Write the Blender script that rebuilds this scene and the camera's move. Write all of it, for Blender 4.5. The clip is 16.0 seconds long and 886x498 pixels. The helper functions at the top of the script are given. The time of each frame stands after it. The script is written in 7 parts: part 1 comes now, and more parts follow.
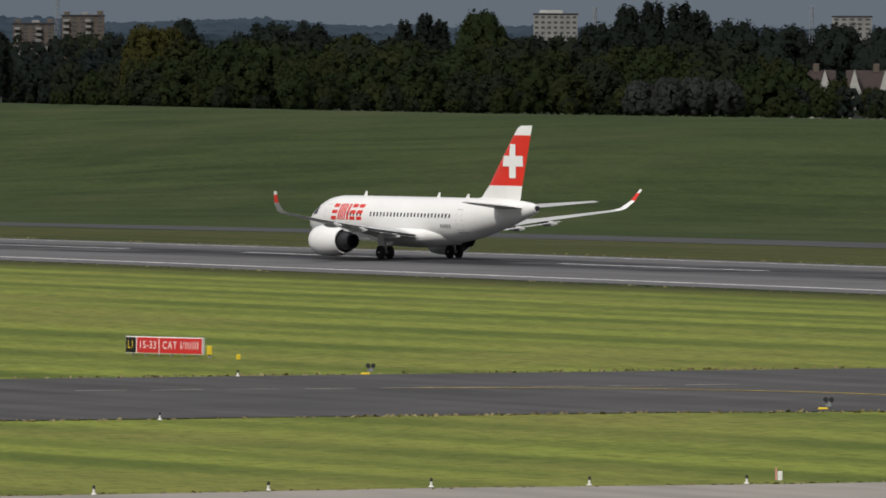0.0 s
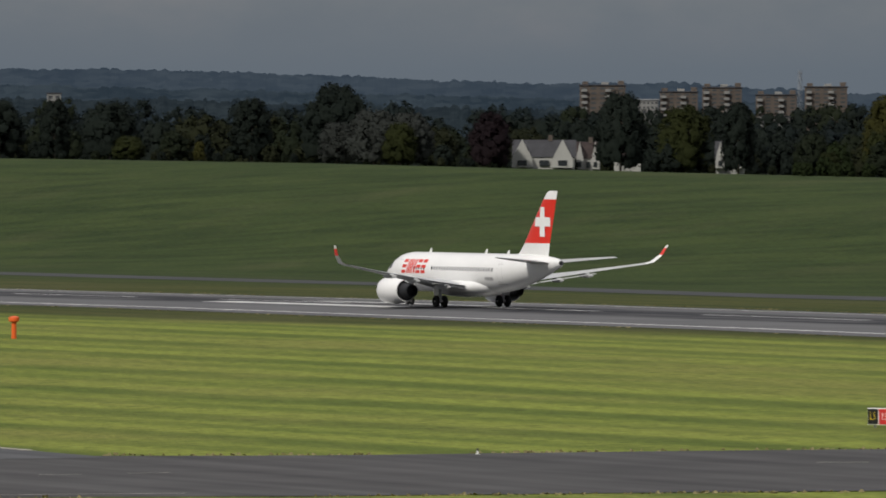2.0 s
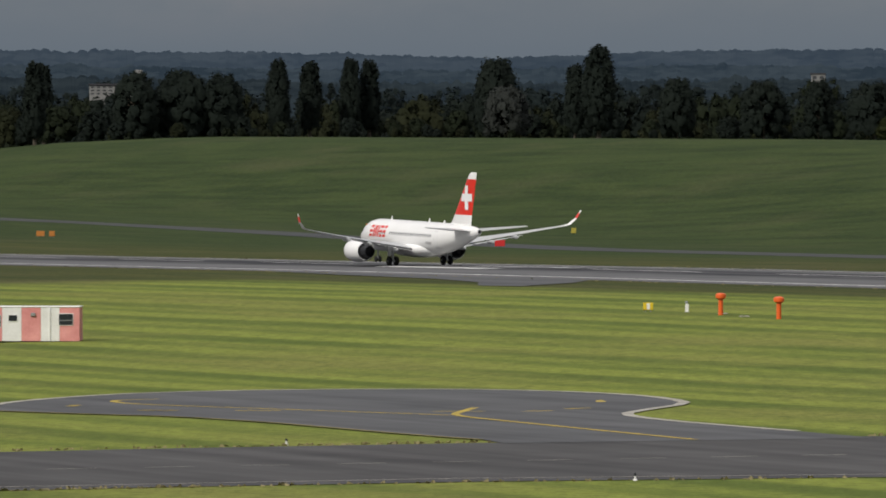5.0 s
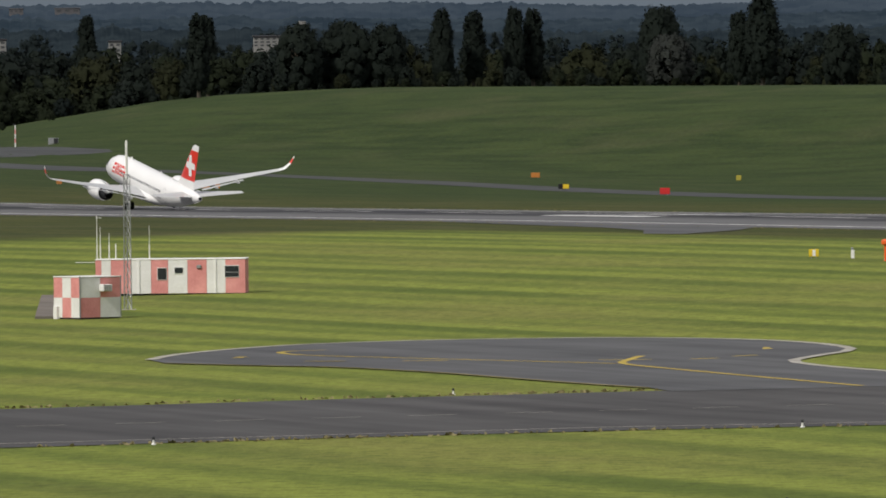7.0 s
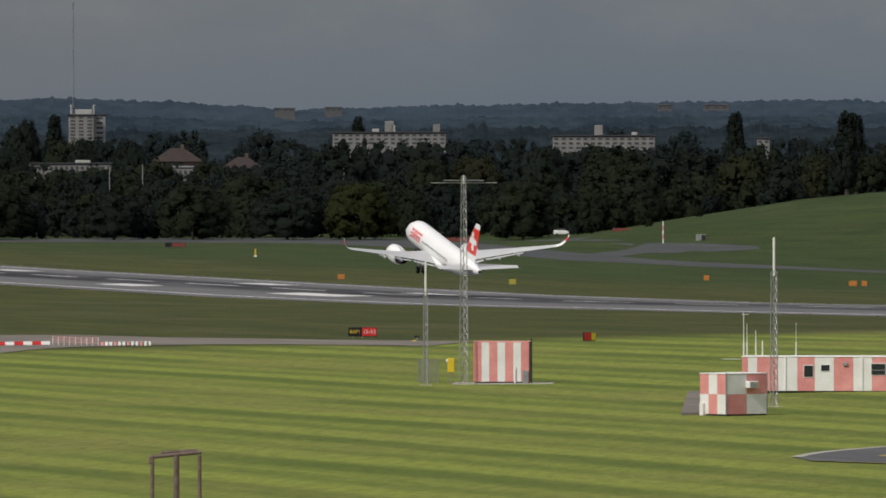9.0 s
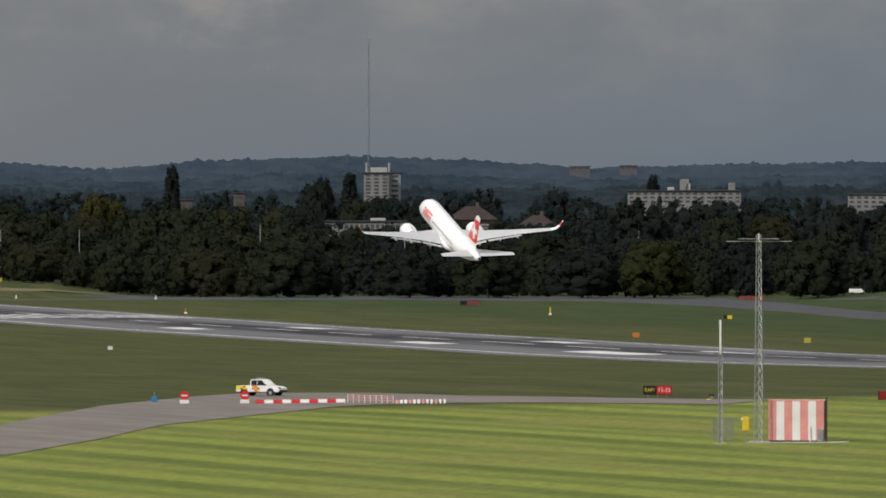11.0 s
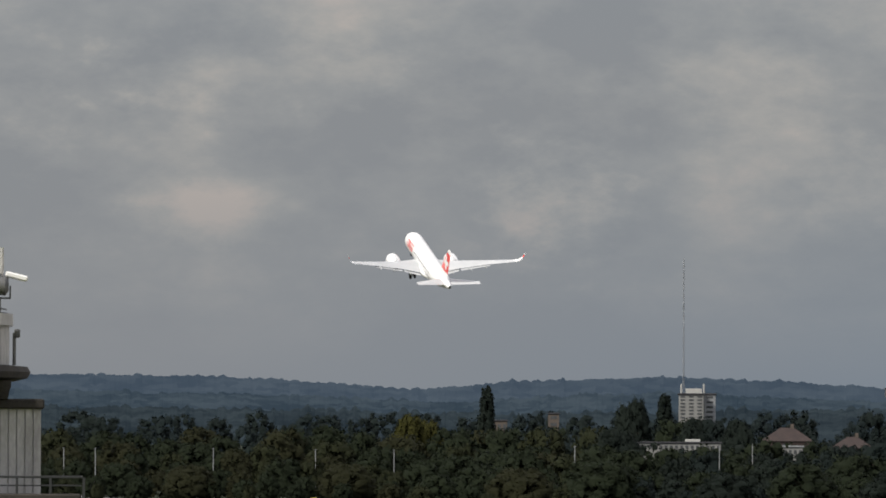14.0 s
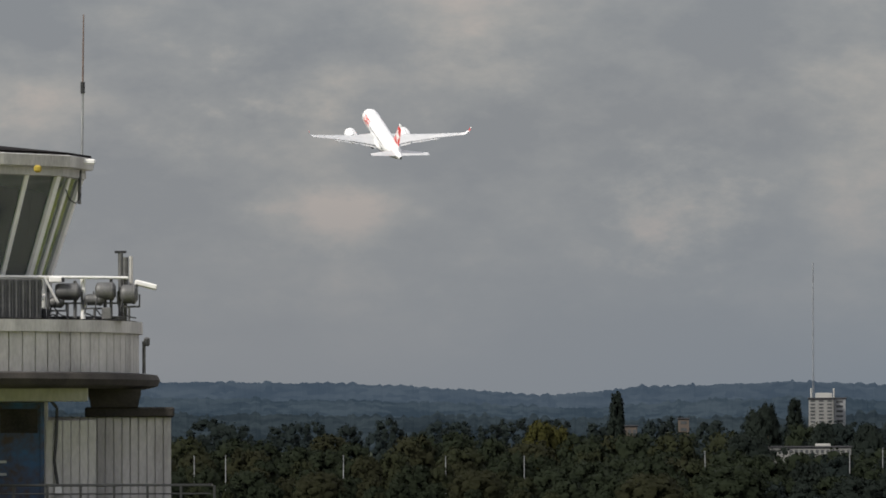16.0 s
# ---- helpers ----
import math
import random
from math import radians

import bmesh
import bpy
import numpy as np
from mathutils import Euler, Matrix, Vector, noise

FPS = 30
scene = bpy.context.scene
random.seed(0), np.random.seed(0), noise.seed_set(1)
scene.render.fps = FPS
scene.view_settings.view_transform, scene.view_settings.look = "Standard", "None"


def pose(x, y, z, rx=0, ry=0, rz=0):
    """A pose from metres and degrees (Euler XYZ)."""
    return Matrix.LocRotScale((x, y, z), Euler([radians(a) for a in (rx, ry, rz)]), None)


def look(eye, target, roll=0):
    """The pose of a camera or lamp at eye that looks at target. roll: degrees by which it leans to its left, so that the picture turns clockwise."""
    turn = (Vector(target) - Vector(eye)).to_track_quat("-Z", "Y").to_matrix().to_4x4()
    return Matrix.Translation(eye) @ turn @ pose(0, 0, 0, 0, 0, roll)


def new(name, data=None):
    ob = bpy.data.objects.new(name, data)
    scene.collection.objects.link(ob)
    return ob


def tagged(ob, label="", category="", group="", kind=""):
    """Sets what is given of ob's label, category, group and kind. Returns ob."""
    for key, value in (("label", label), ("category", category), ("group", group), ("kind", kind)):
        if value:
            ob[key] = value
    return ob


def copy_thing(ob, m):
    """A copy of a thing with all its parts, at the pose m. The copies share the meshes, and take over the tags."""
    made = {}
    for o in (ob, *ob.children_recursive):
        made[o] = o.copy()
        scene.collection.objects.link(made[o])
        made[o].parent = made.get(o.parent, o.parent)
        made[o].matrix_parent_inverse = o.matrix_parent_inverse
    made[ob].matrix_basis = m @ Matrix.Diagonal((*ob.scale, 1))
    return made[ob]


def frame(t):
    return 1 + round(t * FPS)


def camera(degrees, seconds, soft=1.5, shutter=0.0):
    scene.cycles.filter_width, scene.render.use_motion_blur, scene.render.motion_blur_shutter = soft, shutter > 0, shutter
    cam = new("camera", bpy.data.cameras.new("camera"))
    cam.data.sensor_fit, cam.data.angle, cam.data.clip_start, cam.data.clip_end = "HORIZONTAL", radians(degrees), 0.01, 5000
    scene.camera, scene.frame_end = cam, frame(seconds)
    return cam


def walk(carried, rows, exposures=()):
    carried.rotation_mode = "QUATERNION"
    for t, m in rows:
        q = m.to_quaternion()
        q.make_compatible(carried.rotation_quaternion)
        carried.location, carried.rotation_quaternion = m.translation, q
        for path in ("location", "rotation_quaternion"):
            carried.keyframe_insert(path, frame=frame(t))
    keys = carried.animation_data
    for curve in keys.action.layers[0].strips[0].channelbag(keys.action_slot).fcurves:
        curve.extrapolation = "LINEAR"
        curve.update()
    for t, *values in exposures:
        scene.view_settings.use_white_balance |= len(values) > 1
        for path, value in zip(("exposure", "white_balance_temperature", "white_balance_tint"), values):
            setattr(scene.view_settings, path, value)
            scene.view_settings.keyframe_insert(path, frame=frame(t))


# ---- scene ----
# ---------------------------------------------------------------- camera
# The place: +y runs along the runway, the camera stands 16 m over the near field at the origin.
EYE = Vector((0.0, 0.0, 16.0))
cam = camera(5.6352, 16.0, soft=1.75, shutter=0.08)


def view(bearing, rise, lean):
    """Bearing clockwise from +y, rise over the level and lean, in degrees."""
    b, e = radians(bearing), radians(rise)
    way = Vector((math.sin(b) * math.cos(e), math.cos(b) * math.cos(e), math.sin(e)))
    return look(EYE, EYE + way * 100, lean)


PATH = [
    (0, 31.8475, -1.0071, 0.147),
    (0.5, 30.6684, -0.9040, -0.141),
    (1, 29.5270, -0.8491, -0.090),
    (1.5, 28.7959, -0.6579, -0.008),
    (2, 27.1227, -0.5660, 0.204),
    (2.5, 25.7702, -0.6273, -0.112),
    (3, 25.0173, -0.5428, 0.146),
    (3.5, 24.2280, -0.5166, 0.130),
    (4, 23.7999, -0.4708, 0.099),
    (4.5, 23.0802, -0.5409, 0.002),
    (5, 22.2582, -0.6983, -0.023),
    (5.2, 21.9499, -0.7521, -0.031),
    (7.3, 20.8174, -1.1409, -0.837),
    (7.5, 20.0088, -1.1319, -0.874),
    (8, 18.5736, -0.6239, -0.321),
    (8.5, 17.8286, -0.4537, -0.161),
    (9, 17.0905, -0.3763, -0.088),
    (9.2, 16.9464, -0.3531, -0.030),
    (11.3, 15.1225, 0.1371, -0.026),
    (11.5, 15.1387, 0.2899, -0.016),
    (12, 14.7032, 0.4780, 0.016),
    (12.5, 14.0825, 0.6319, 0.172),
    (13, 13.7727, 0.8424, 0.191),
    (13.5, 13.4878, 1.1742, 0.321),
    (14, 13.2066, 1.3977, 0.216),
    (14.5, 12.9946, 1.5556, 0.367),
    (15, 12.6751, 1.5988, 0.124),
    (15.5, 12.3675, 1.4623, 0.084),
    (16, 12.3863, 1.4363, -0.124),
]
walk(cam, [(t, view(b, e, r)) for t, b, e, r in PATH],
     exposures=[(0, -0.12), (2.5, -0.14), (5, -0.03), (8, -0.04), (9.2, -0.10), (11.5, 0.17), (12.0, 0.25), (12.5, 0.38), (13.2, 0.50), (14.5, 0.46), (16, 0.44)])

# ---------------------------------------------------------------- sky and sun
SUN_BEARING, SUN_RISE = radians(243), radians(43)
world = bpy.data.worlds.new("world")
scene.world = world
world.use_nodes = True


def build_sky():
    nt = world.node_tree
    nt.nodes.clear()
    N, L = nt.nodes.new, nt.links.new
    out, bg = N("ShaderNodeOutputWorld"), N("ShaderNodeBackground")
    sky = N("ShaderNodeTexSky")
    sky.sky_type, sky.sun_disc = "NISHITA", False
    sky.sun_elevation, sky.sun_rotation = SUN_RISE, SUN_BEARING
    dim = N("ShaderNodeMix")
    dim.data_type, dim.blend_type = "RGBA", "MULTIPLY"
    dim.inputs[0].default_value = 1.0
    L(sky.outputs[0], dim.inputs[6])
    dim.inputs[7].default_value = (0.10, 0.10, 0.10, 1)
    co = N("ShaderNodeTexCoord")
    stretch = N("ShaderNodeMapping")
    stretch.inputs["Scale"].default_value = (1, 1, 1.9)
    L(co.outputs["Generated"], stretch.inputs[0])
    # broad banks of stratus and the smaller ragged puffs in them
    big, small = N("ShaderNodeTexNoise"), N("ShaderNodeTexNoise")
    for n, sc, de, ro in ((big, 15, 4, 0.5), (small, 52, 6, 0.6)):
        n.inputs["Scale"].default_value, n.inputs["Detail"].default_value, n.inputs["Roughness"].default_value = sc, de, ro
        L(stretch.outputs[0], n.inputs["Vector"])
    add = N("ShaderNodeMath")
    add.operation = "MULTIPLY_ADD"
    L(small.outputs[0], add.inputs[0])
    add.inputs[1].default_value = 0.55
    half = N("ShaderNodeMath")
    half.operation, half.inputs[1].default_value = "MULTIPLY", 0.45
    L(big.outputs[0], half.inputs[0]), L(half.outputs[0], add.inputs[2])
    sep = N("ShaderNodeSeparateXYZ")
    L(co.outputs["Generated"], sep.inputs[0])

    def calc(op, a, c=0.0, d=0.0):
        n = N("ShaderNodeMath")
        n.operation = op
        for k, v in enumerate((a, c, d)):
            if isinstance(v, (int, float)):
                n.inputs[k].default_value = v
            else:
                L(v, n.inputs[k])
        return n.outputs[0]

    # ragged brighter heads of cumulus in the layer: bearing, rise, half width, half height in degrees, strength
    side = calc("DIVIDE", sep.outputs[0], sep.outputs[1])
    ragged = N("ShaderNodeTexNoise")
    ragged.inputs["Scale"].default_value, ragged.inputs["Detail"].default_value, ragged.inputs["Roughness"].default_value = 150, 5, 0.62
    L(stretch.outputs[0], ragged.inputs["Vector"])
    thick = add.outputs[0]
    for bearing, rise, wide, tall, more in ((13.86, 1.72, 0.42, 0.38, 0.20), (11.68, 1.66, 0.42, 0.22, 0.10), (16.2, 1.75, 0.7, 0.3, 0.09), (12.1, 2.5, 1.0, 0.3, 0.085), (13.1, 1.1, 1.6, 0.25, 0.05), (15.0, 2.45, 0.8, 0.35, 0.06), (9.8, 2.3, 1.3, 0.4, 0.08)):
        p = math.tan(radians(bearing))
        du = calc("MULTIPLY", calc("SUBTRACT", side, p), 1 / (radians(wide) * (1 + p * p)))
        dv = calc("MULTIPLY", calc("SUBTRACT", sep.outputs[2], math.sin(radians(rise))), 1 / radians(tall))
        far = calc("SQRT", calc("MULTIPLY_ADD", du, du, calc("MULTIPLY", dv, dv)))
        far = calc("MULTIPLY_ADD", ragged.outputs[0], 2.4, far)
        head = N("ShaderNodeMapRange")
        head.interpolation_type = "SMOOTHSTEP"
        for k, v in enumerate((1.2, 2.7, more, 0.0)):
            head.inputs[1 + k].default_value = v
        L(far, head.inputs[0])
        thick = calc("ADD", thick, head.outputs[0])
    ramp = N("ShaderNodeValToRGB")
    e = ramp.color_ramp.elements
    e[0].position, e[0].color = 0.40, (0.146, 0.151, 0.172, 1)
    e[1].position, e[1].color = 0.66, (0.330, 0.282, 0.262, 1)
    m = e.new(0.485)
    m.color = (0.180, 0.182, 0.196, 1)
    m = e.new(0.56)
    m.color = (0.232, 0.223, 0.224, 1)
    L(thick, ramp.inputs[0])
    # the layer is thickest, and darkest, low over the land; far off it turns blue
    low = N("ShaderNodeMapRange")
    low.inputs[1].default_value, low.inputs[2].default_value = 0.010, 0.040
    L(sep.outputs[2], low.inputs[0])
    mix = N("ShaderNodeMix")
    mix.data_type = "RGBA"
    L(low.outputs[0], mix.inputs[0])
    # the murk is bluer and deeper towards the east
    east, murk = N("ShaderNodeMapRange"), N("ShaderNodeMix")
    east.inputs[1].default_value, east.inputs[2].default_value = 0.20, 0.32
    L(side, east.inputs[0])
    murk.data_type = "RGBA"
    murk.inputs[6].default_value, murk.inputs[7].default_value = (0.148, 0.161, 0.186, 1), (0.108, 0.139, 0.184, 1)
    L(east.outputs[0], murk.inputs[0])
    L(murk.outputs[2], mix.inputs[6])
    L(ramp.outputs[0], mix.inputs[7])
    up = N("ShaderNodeMapRange")
    up.inputs[1].default_value, up.inputs[2].default_value, up.inputs[3].default_value, up.inputs[4].default_value = 0.08, 0.7, 1.0, 3.5
    L(sep.outputs[2], up.inputs[0])
    bright = N("ShaderNodeVectorMath")
    bright.operation = "SCALE"
    L(mix.outputs[2], bright.inputs[0])
    L(up.outputs[0], bright.inputs["Scale"])
    cover = N("ShaderNodeMix")
    cover.data_type = "RGBA"
    cover.inputs[0].default_value = 0.9
    L(dim.outputs[2], cover.inputs[6])
    L(bright.outputs[0], cover.inputs[7])
    L(cover.outputs[2], bg.inputs[0])
    bg.inputs[1].default_value = 1.0
    L(bg.outputs[0], out.inputs[0])


build_sky()
sun = new("sun", bpy.data.lights.new("sun", "SUN"))
sun.data.energy, sun.data.angle, sun.data.color = 2.85, radians(2.0), (1.0, 0.95, 0.86)
sun.matrix_world = look(
    (math.sin(SUN_BEARING) * math.cos(SUN_RISE) * 500, math.cos(SUN_BEARING) * math.cos(SUN_RISE) * 500, math.sin(SUN_RISE) * 500), (0, 0, 0))

# ---------------------------------------------------------------- materials
def nodes(name):
    m = bpy.data.materials.new(name)
    m.use_nodes = True
    return m, m.node_tree, m.node_tree.nodes["Principled BSDF"]


def mottled(name, dark, light, rough=0.6, scale=1.0, metal=0.0, fine=12.0, bump=0.0, island=0.0, stretch=(1, 1, 1), spec=0.5, dist=0.05):
    """A surface with variation at two scales; coordinates in metres."""
    m, nt, b = nodes(name)
    N, L = nt.nodes.new, nt.links.new
    co, mp = N("ShaderNodeTexCoord"), N("ShaderNodeMapping")
    mp.inputs["Scale"].default_value = stretch
    L(co.outputs["Object"], mp.inputs[0])
    a, c = N("ShaderNodeTexNoise"), N("ShaderNodeTexNoise")
    a.inputs["Scale"].default_value, a.inputs["Detail"].default_value = scale, 4
    c.inputs["Scale"].default_value, c.inputs["Detail"].default_value = scale * fine, 3
    L(mp.outputs[0], a.inputs["Vector"]), L(mp.outputs[0], c.inputs["Vector"])
    s = N("ShaderNodeMath")
    s.operation = "MULTIPLY_ADD"
    s.inputs[1].default_value = 0.5
    L(c.outputs[0], s.inputs[0])
    L(a.outputs[0], s.inputs[2])
    last = s.outputs[0]
    if island:
        g, k = N("ShaderNodeNewGeometry"), N("ShaderNodeMath")
        k.operation = "MULTIPLY_ADD"
        k.inputs[1].default_value = island
        L(g.outputs["Random Per Island"], k.inputs[0])
        L(last, k.inputs[2])
        o, k2 = N("ShaderNodeObjectInfo"), N("ShaderNodeMath")
        k2.operation = "MULTIPLY_ADD"
        k2.inputs[1].default_value = island
        L(o.outputs["Random"], k2.inputs[0])
        L(k.outputs[0], k2.inputs[2])
        last = k2.outputs[0]
    r = N("ShaderNodeMapRange")
    r.inputs[1].default_value, r.inputs[2].default_value = 0.5, 1.0 + 1.6 * island
    L(last, r.inputs[0])
    mx = N("ShaderNodeMix")
    mx.data_type = "RGBA"
    mx.inputs[6].default_value, mx.inputs[7].default_value = (*dark, 1), (*light, 1)
    L(r.outputs[0], mx.inputs[0])
    L(mx.outputs[2], b.inputs["Base Color"])
    b.inputs["Roughness"].default_value, b.inputs["Metallic"].default_value = rough, metal
    b.inputs["Specular IOR Level"].default_value = spec
    if bump:
        bp = N("ShaderNodeBump")
        bp.inputs["Strength"].default_value, bp.inputs["Distance"].default_value = bump, dist
        L(s.outputs[0], bp.inputs["Height"])
        L(bp.outputs[0], b.inputs["Normal"])
    return m


def paint(name, col, rough=0.35, metal=0.0, wear=0.12, scale=0.8):
    d = tuple(v * (1 - wear) for v in col)
    return mottled(name, d, col, rough, scale, metal)


def grass_material():
    """Mown airfield grass: stripes along the runway, rough dark grass beyond it with cloud shadow painted in, dry
    verges, patches and blades.
    """
    m, nt, b = nodes("grass")
    N, L = nt.nodes.new, nt.links.new
    g = N("ShaderNodeNewGeometry")
    sep = N("ShaderNodeSeparateXYZ")
    L(g.outputs["Position"], sep.inputs[0])

    def math_(op, a, c=None, d=None):
        n = N("ShaderNodeMath")
        n.operation = op
        for k, v in enumerate((a, c, d)):
            if v is None:
                continue
            if isinstance(v, (int, float)):
                n.inputs[k].default_value = v
            else:
                L(v, n.inputs[k])
        return n.outputs[0]

    def noise_(scale, detail=4, stretch=(1, 1, 1), rough=0.5):
        mp, n = N("ShaderNodeMapping"), N("ShaderNodeTexNoise")
        mp.inputs["Scale"].default_value = stretch
        L(g.outputs["Position"], mp.inputs[0])
        L(mp.outputs[0], n.inputs["Vector"])
        n.inputs["Scale"].default_value, n.inputs["Detail"].default_value, n.inputs["Roughness"].default_value = scale, detail, rough
        return n.outputs[0]

    def span(v, lo, hi, to0=0.0, to1=1.0, smooth=True):
        n = N("ShaderNodeMapRange")
        n.interpolation_type = "SMOOTHSTEP" if smooth else "LINEAR"
        for k, w in enumerate((lo, hi, to0, to1)):
            n.inputs[1 + k].default_value = w
        L(v, n.inputs[0])
        return n.outputs[0]

    def mix(f, a, c):
        n = N("ShaderNodeMix")
        n.data_type = "RGBA"
        for k, v in ((0, f), (6, a), (7, c)):
            if isinstance(v, tuple):
                n.inputs[k].default_value = (*v, 1)
            elif isinstance(v, (int, float)):
                n.inputs[k].default_value = v
            else:
                L(v, n.inputs[k])
        return n.outputs[2]

    def grain_(across, along):
        mp, n = N("ShaderNodeMapping"), N("ShaderNodeTexNoise")
        mp.vector_type = "TEXTURE"
        mp.inputs["Rotation"].default_value = (0, 0, radians(-22))
        mp.inputs["Scale"].default_value = (across, along, 1)
        L(g.outputs["Position"], mp.inputs[0])
        L(mp.outputs[0], n.inputs["Vector"])
        n.inputs["Scale"].default_value, n.inputs["Detail"].default_value, n.inputs["Roughness"].default_value = 1.0, 5, 0.68
        return n.outputs[0]

    x = sep.outputs[0]
    wob = noise_(0.02, 3, (1, 0.25, 1))
    xs = math_("MULTIPLY_ADD", wob, 10.0, math_("MULTIPLY_ADD", sep.outputs[1], 0.05, x))
    stripe = math_("SINE", math_("MULTIPLY", xs, 2 * math.pi / 18.0))
    narrow = math_("SINE", math_("MULTIPLY", xs, 2 * math.pi / 9.0))
    stripe = math_("MULTIPLY_ADD", narrow, 0.75, math_("MULTIPLY", stripe, 0.7))
    stripe = math_("MULTIPLY_ADD", math_("SUBTRACT", noise_(0.7, 5, (1, 0.08, 1), 0.6), 0.5), 1.7, stripe)
    stripe = span(stripe, -1.1, 1.1)
    patch = noise_(0.05, 5, (1, 0.35, 1), 0.6)
    fine = noise_(0.9, 3)
    streak = noise_(0.35, 4, (1, 0.06, 1))
    mown = mix(stripe, (0.094, 0.126, 0.024), (0.192, 0.226, 0.042))
    mown = mix(span(patch, 0.42, 0.72), mown, (0.178, 0.186, 0.046))
    shelf = noise_(0.16, 6, (1, 0.14, 1), 0.7)
    # the bank's rough grass, with cloud shadow put into its dark colour
    rough_shaded = mix(span(streak, 0.35, 0.65), (0.021, 0.036, 0.010), (0.034, 0.053, 0.015))
    rough_shaded = mix(math_("MULTIPLY", span(shelf, 0.44, 0.68), 0.6), rough_shaded, (0.050, 0.070, 0.020))
    rough_shaded = mix(span(patch, 0.50, 0.78), rough_shaded, (0.052, 0.062, 0.024))
    strip = mix(span(streak, 0.35, 0.65), (0.036, 0.047, 0.013), (0.064, 0.068, 0.019))
    strip = mix(span(patch, 0.48, 0.75), strip, (0.072, 0.072, 0.032))
    # from the mown field over the runway strip to the rough bank
    edge = math_("MULTIPLY_ADD", noise_(0.03, 3), 14.0, math_("SUBTRACT", x, span(sep.outputs[1], 640, 780, 17.0, 0.0)))
    col = mix(span(edge, 332, 350), mown, strip)
    # cloud shadow painted in: the far field takes the duller strip colour
    far_y = math_("MULTIPLY_ADD", noise_(0.02, 3), 20.0, sep.outputs[1])
    col = mix(span(far_y, 855, 890), col, strip)
    col = mix(span(edge, 455, 500), col, rough_shaded)
    col = mix(math_("MULTIPLY", span(fine, 0.45, 0.75), 0.5), col, (0.045, 0.060, 0.014))
    # fields and woodland floor far beyond the airfield
    col = mix(span(sep.outputs[1], 2060, 2120), col, (0.022, 0.028, 0.016))
    # tussocks and blades, grouped in swathes
    tuft = math_("MULTIPLY_ADD", grain_(0.8, 7.0), 0.5, math_("MULTIPLY", grain_(0.2, 1.8), 0.5))
    shade = N("ShaderNodeMix")
    shade.data_type, shade.blend_type = "RGBA", "MULTIPLY"
    shade.inputs[0].default_value = 1.0
    L(col, shade.inputs[6])
    L(span(tuft, 0.30, 0.70, 0.74, 1.28, smooth=False), shade.inputs[7])
    col = shade.outputs[2]
    L(col, b.inputs["Base Color"])
    b.inputs["Roughness"].default_value, b.inputs["Specular IOR Level"].default_value = 0.95, 0.12
    bp = N("ShaderNodeBump")
    bp.inputs["Strength"].default_value, bp.inputs["Distance"].default_value = 0.5, 0.25
    L(fine, bp.inputs["Height"])
    L(bp.outputs[0], b.inputs["Normal"])
    return m


def tarmac_material(name, dark, light, rubber=None):
    """Worn asphalt with streaks along the runway; rubber: the x of the band that tyres have blackened."""
    m, nt, b = nodes(name)
    N, L = nt.nodes.new, nt.links.new
    g, mp = N("ShaderNodeNewGeometry"), N("ShaderNodeMapping")
    mp.inputs["Scale"].default_value = (1, 0.06, 1)
    L(g.outputs["Position"], mp.inputs[0])
    a, c = N("ShaderNodeTexNoise"), N("ShaderNodeTexNoise")
    a.inputs["Scale"].default_value, a.inputs["Detail"].default_value = 0.35, 5
    c.inputs["Scale"].default_value, c.inputs["Detail"].default_value = 0.12, 6
    L(mp.outputs[0], a.inputs["Vector"]), L(g.outputs["Position"], c.inputs["Vector"])
    s = N("ShaderNodeMath")
    s.operation = "MULTIPLY_ADD"
    s.inputs[1].default_value = 0.6
    L(c.outputs[0], s.inputs[0]), L(a.outputs[0], s.inputs[2])
    r = N("ShaderNodeMapRange")
    r.inputs[1].default_value, r.inputs[2].default_value = 0.55, 1.05
    L(s.outputs[0], r.inputs[0])
    mx = N("ShaderNodeMix")
    mx.data_type = "RGBA"
    mx.inputs[6].default_value, mx.inputs[7].default_value = (*dark, 1), (*light, 1)
    L(r.outputs[0], mx.inputs[0])
    col = mx.outputs[2]
    if rubber is not None:
        sep, off, ab, f = N("ShaderNodeSeparateXYZ"), N("ShaderNodeMath"), N("ShaderNodeMath"), N("ShaderNodeMapRange")
        L(g.outputs["Position"], sep.inputs[0])
        off.operation, off.inputs[1].default_value = "SUBTRACT", rubber
        L(sep.outputs[0], off.inputs[0])
        ab.operation = "ABSOLUTE"
        L(off.outputs[0], ab.inputs[0])
        f.interpolation_type = "SMOOTHSTEP"
        f.inputs[1].default_value, f.inputs[2].default_value, f.inputs[3].default_value, f.inputs[4].default_value = 5.0, 13.0, 0.95, 0.0
        L(ab.outputs[0], f.inputs[0])
        k = N("ShaderNodeMath")
        k.operation = "MULTIPLY"
        L(f.outputs[0], k.inputs[0]), L(r.outputs[0], k.inputs[1])
        k2 = N("ShaderNodeMath")
        k2.operation, k2.inputs[1].default_value = "MULTIPLY", 1.9
        k2.use_clamp = True
        L(k.outputs[0], k2.inputs[0])
        m2 = N("ShaderNodeMix")
        m2.data_type = "RGBA"
        L(k2.outputs[0], m2.inputs[0]), L(col, m2.inputs[6])
        m2.inputs[7].default_value = (0.024, 0.025, 0.029, 1)
        col = m2.outputs[2]
    L(col, b.inputs["Base Color"])
    b.inputs["Roughness"].default_value, b.inputs["Specular IOR Level"].default_value = 0.9, 0.2
    return m


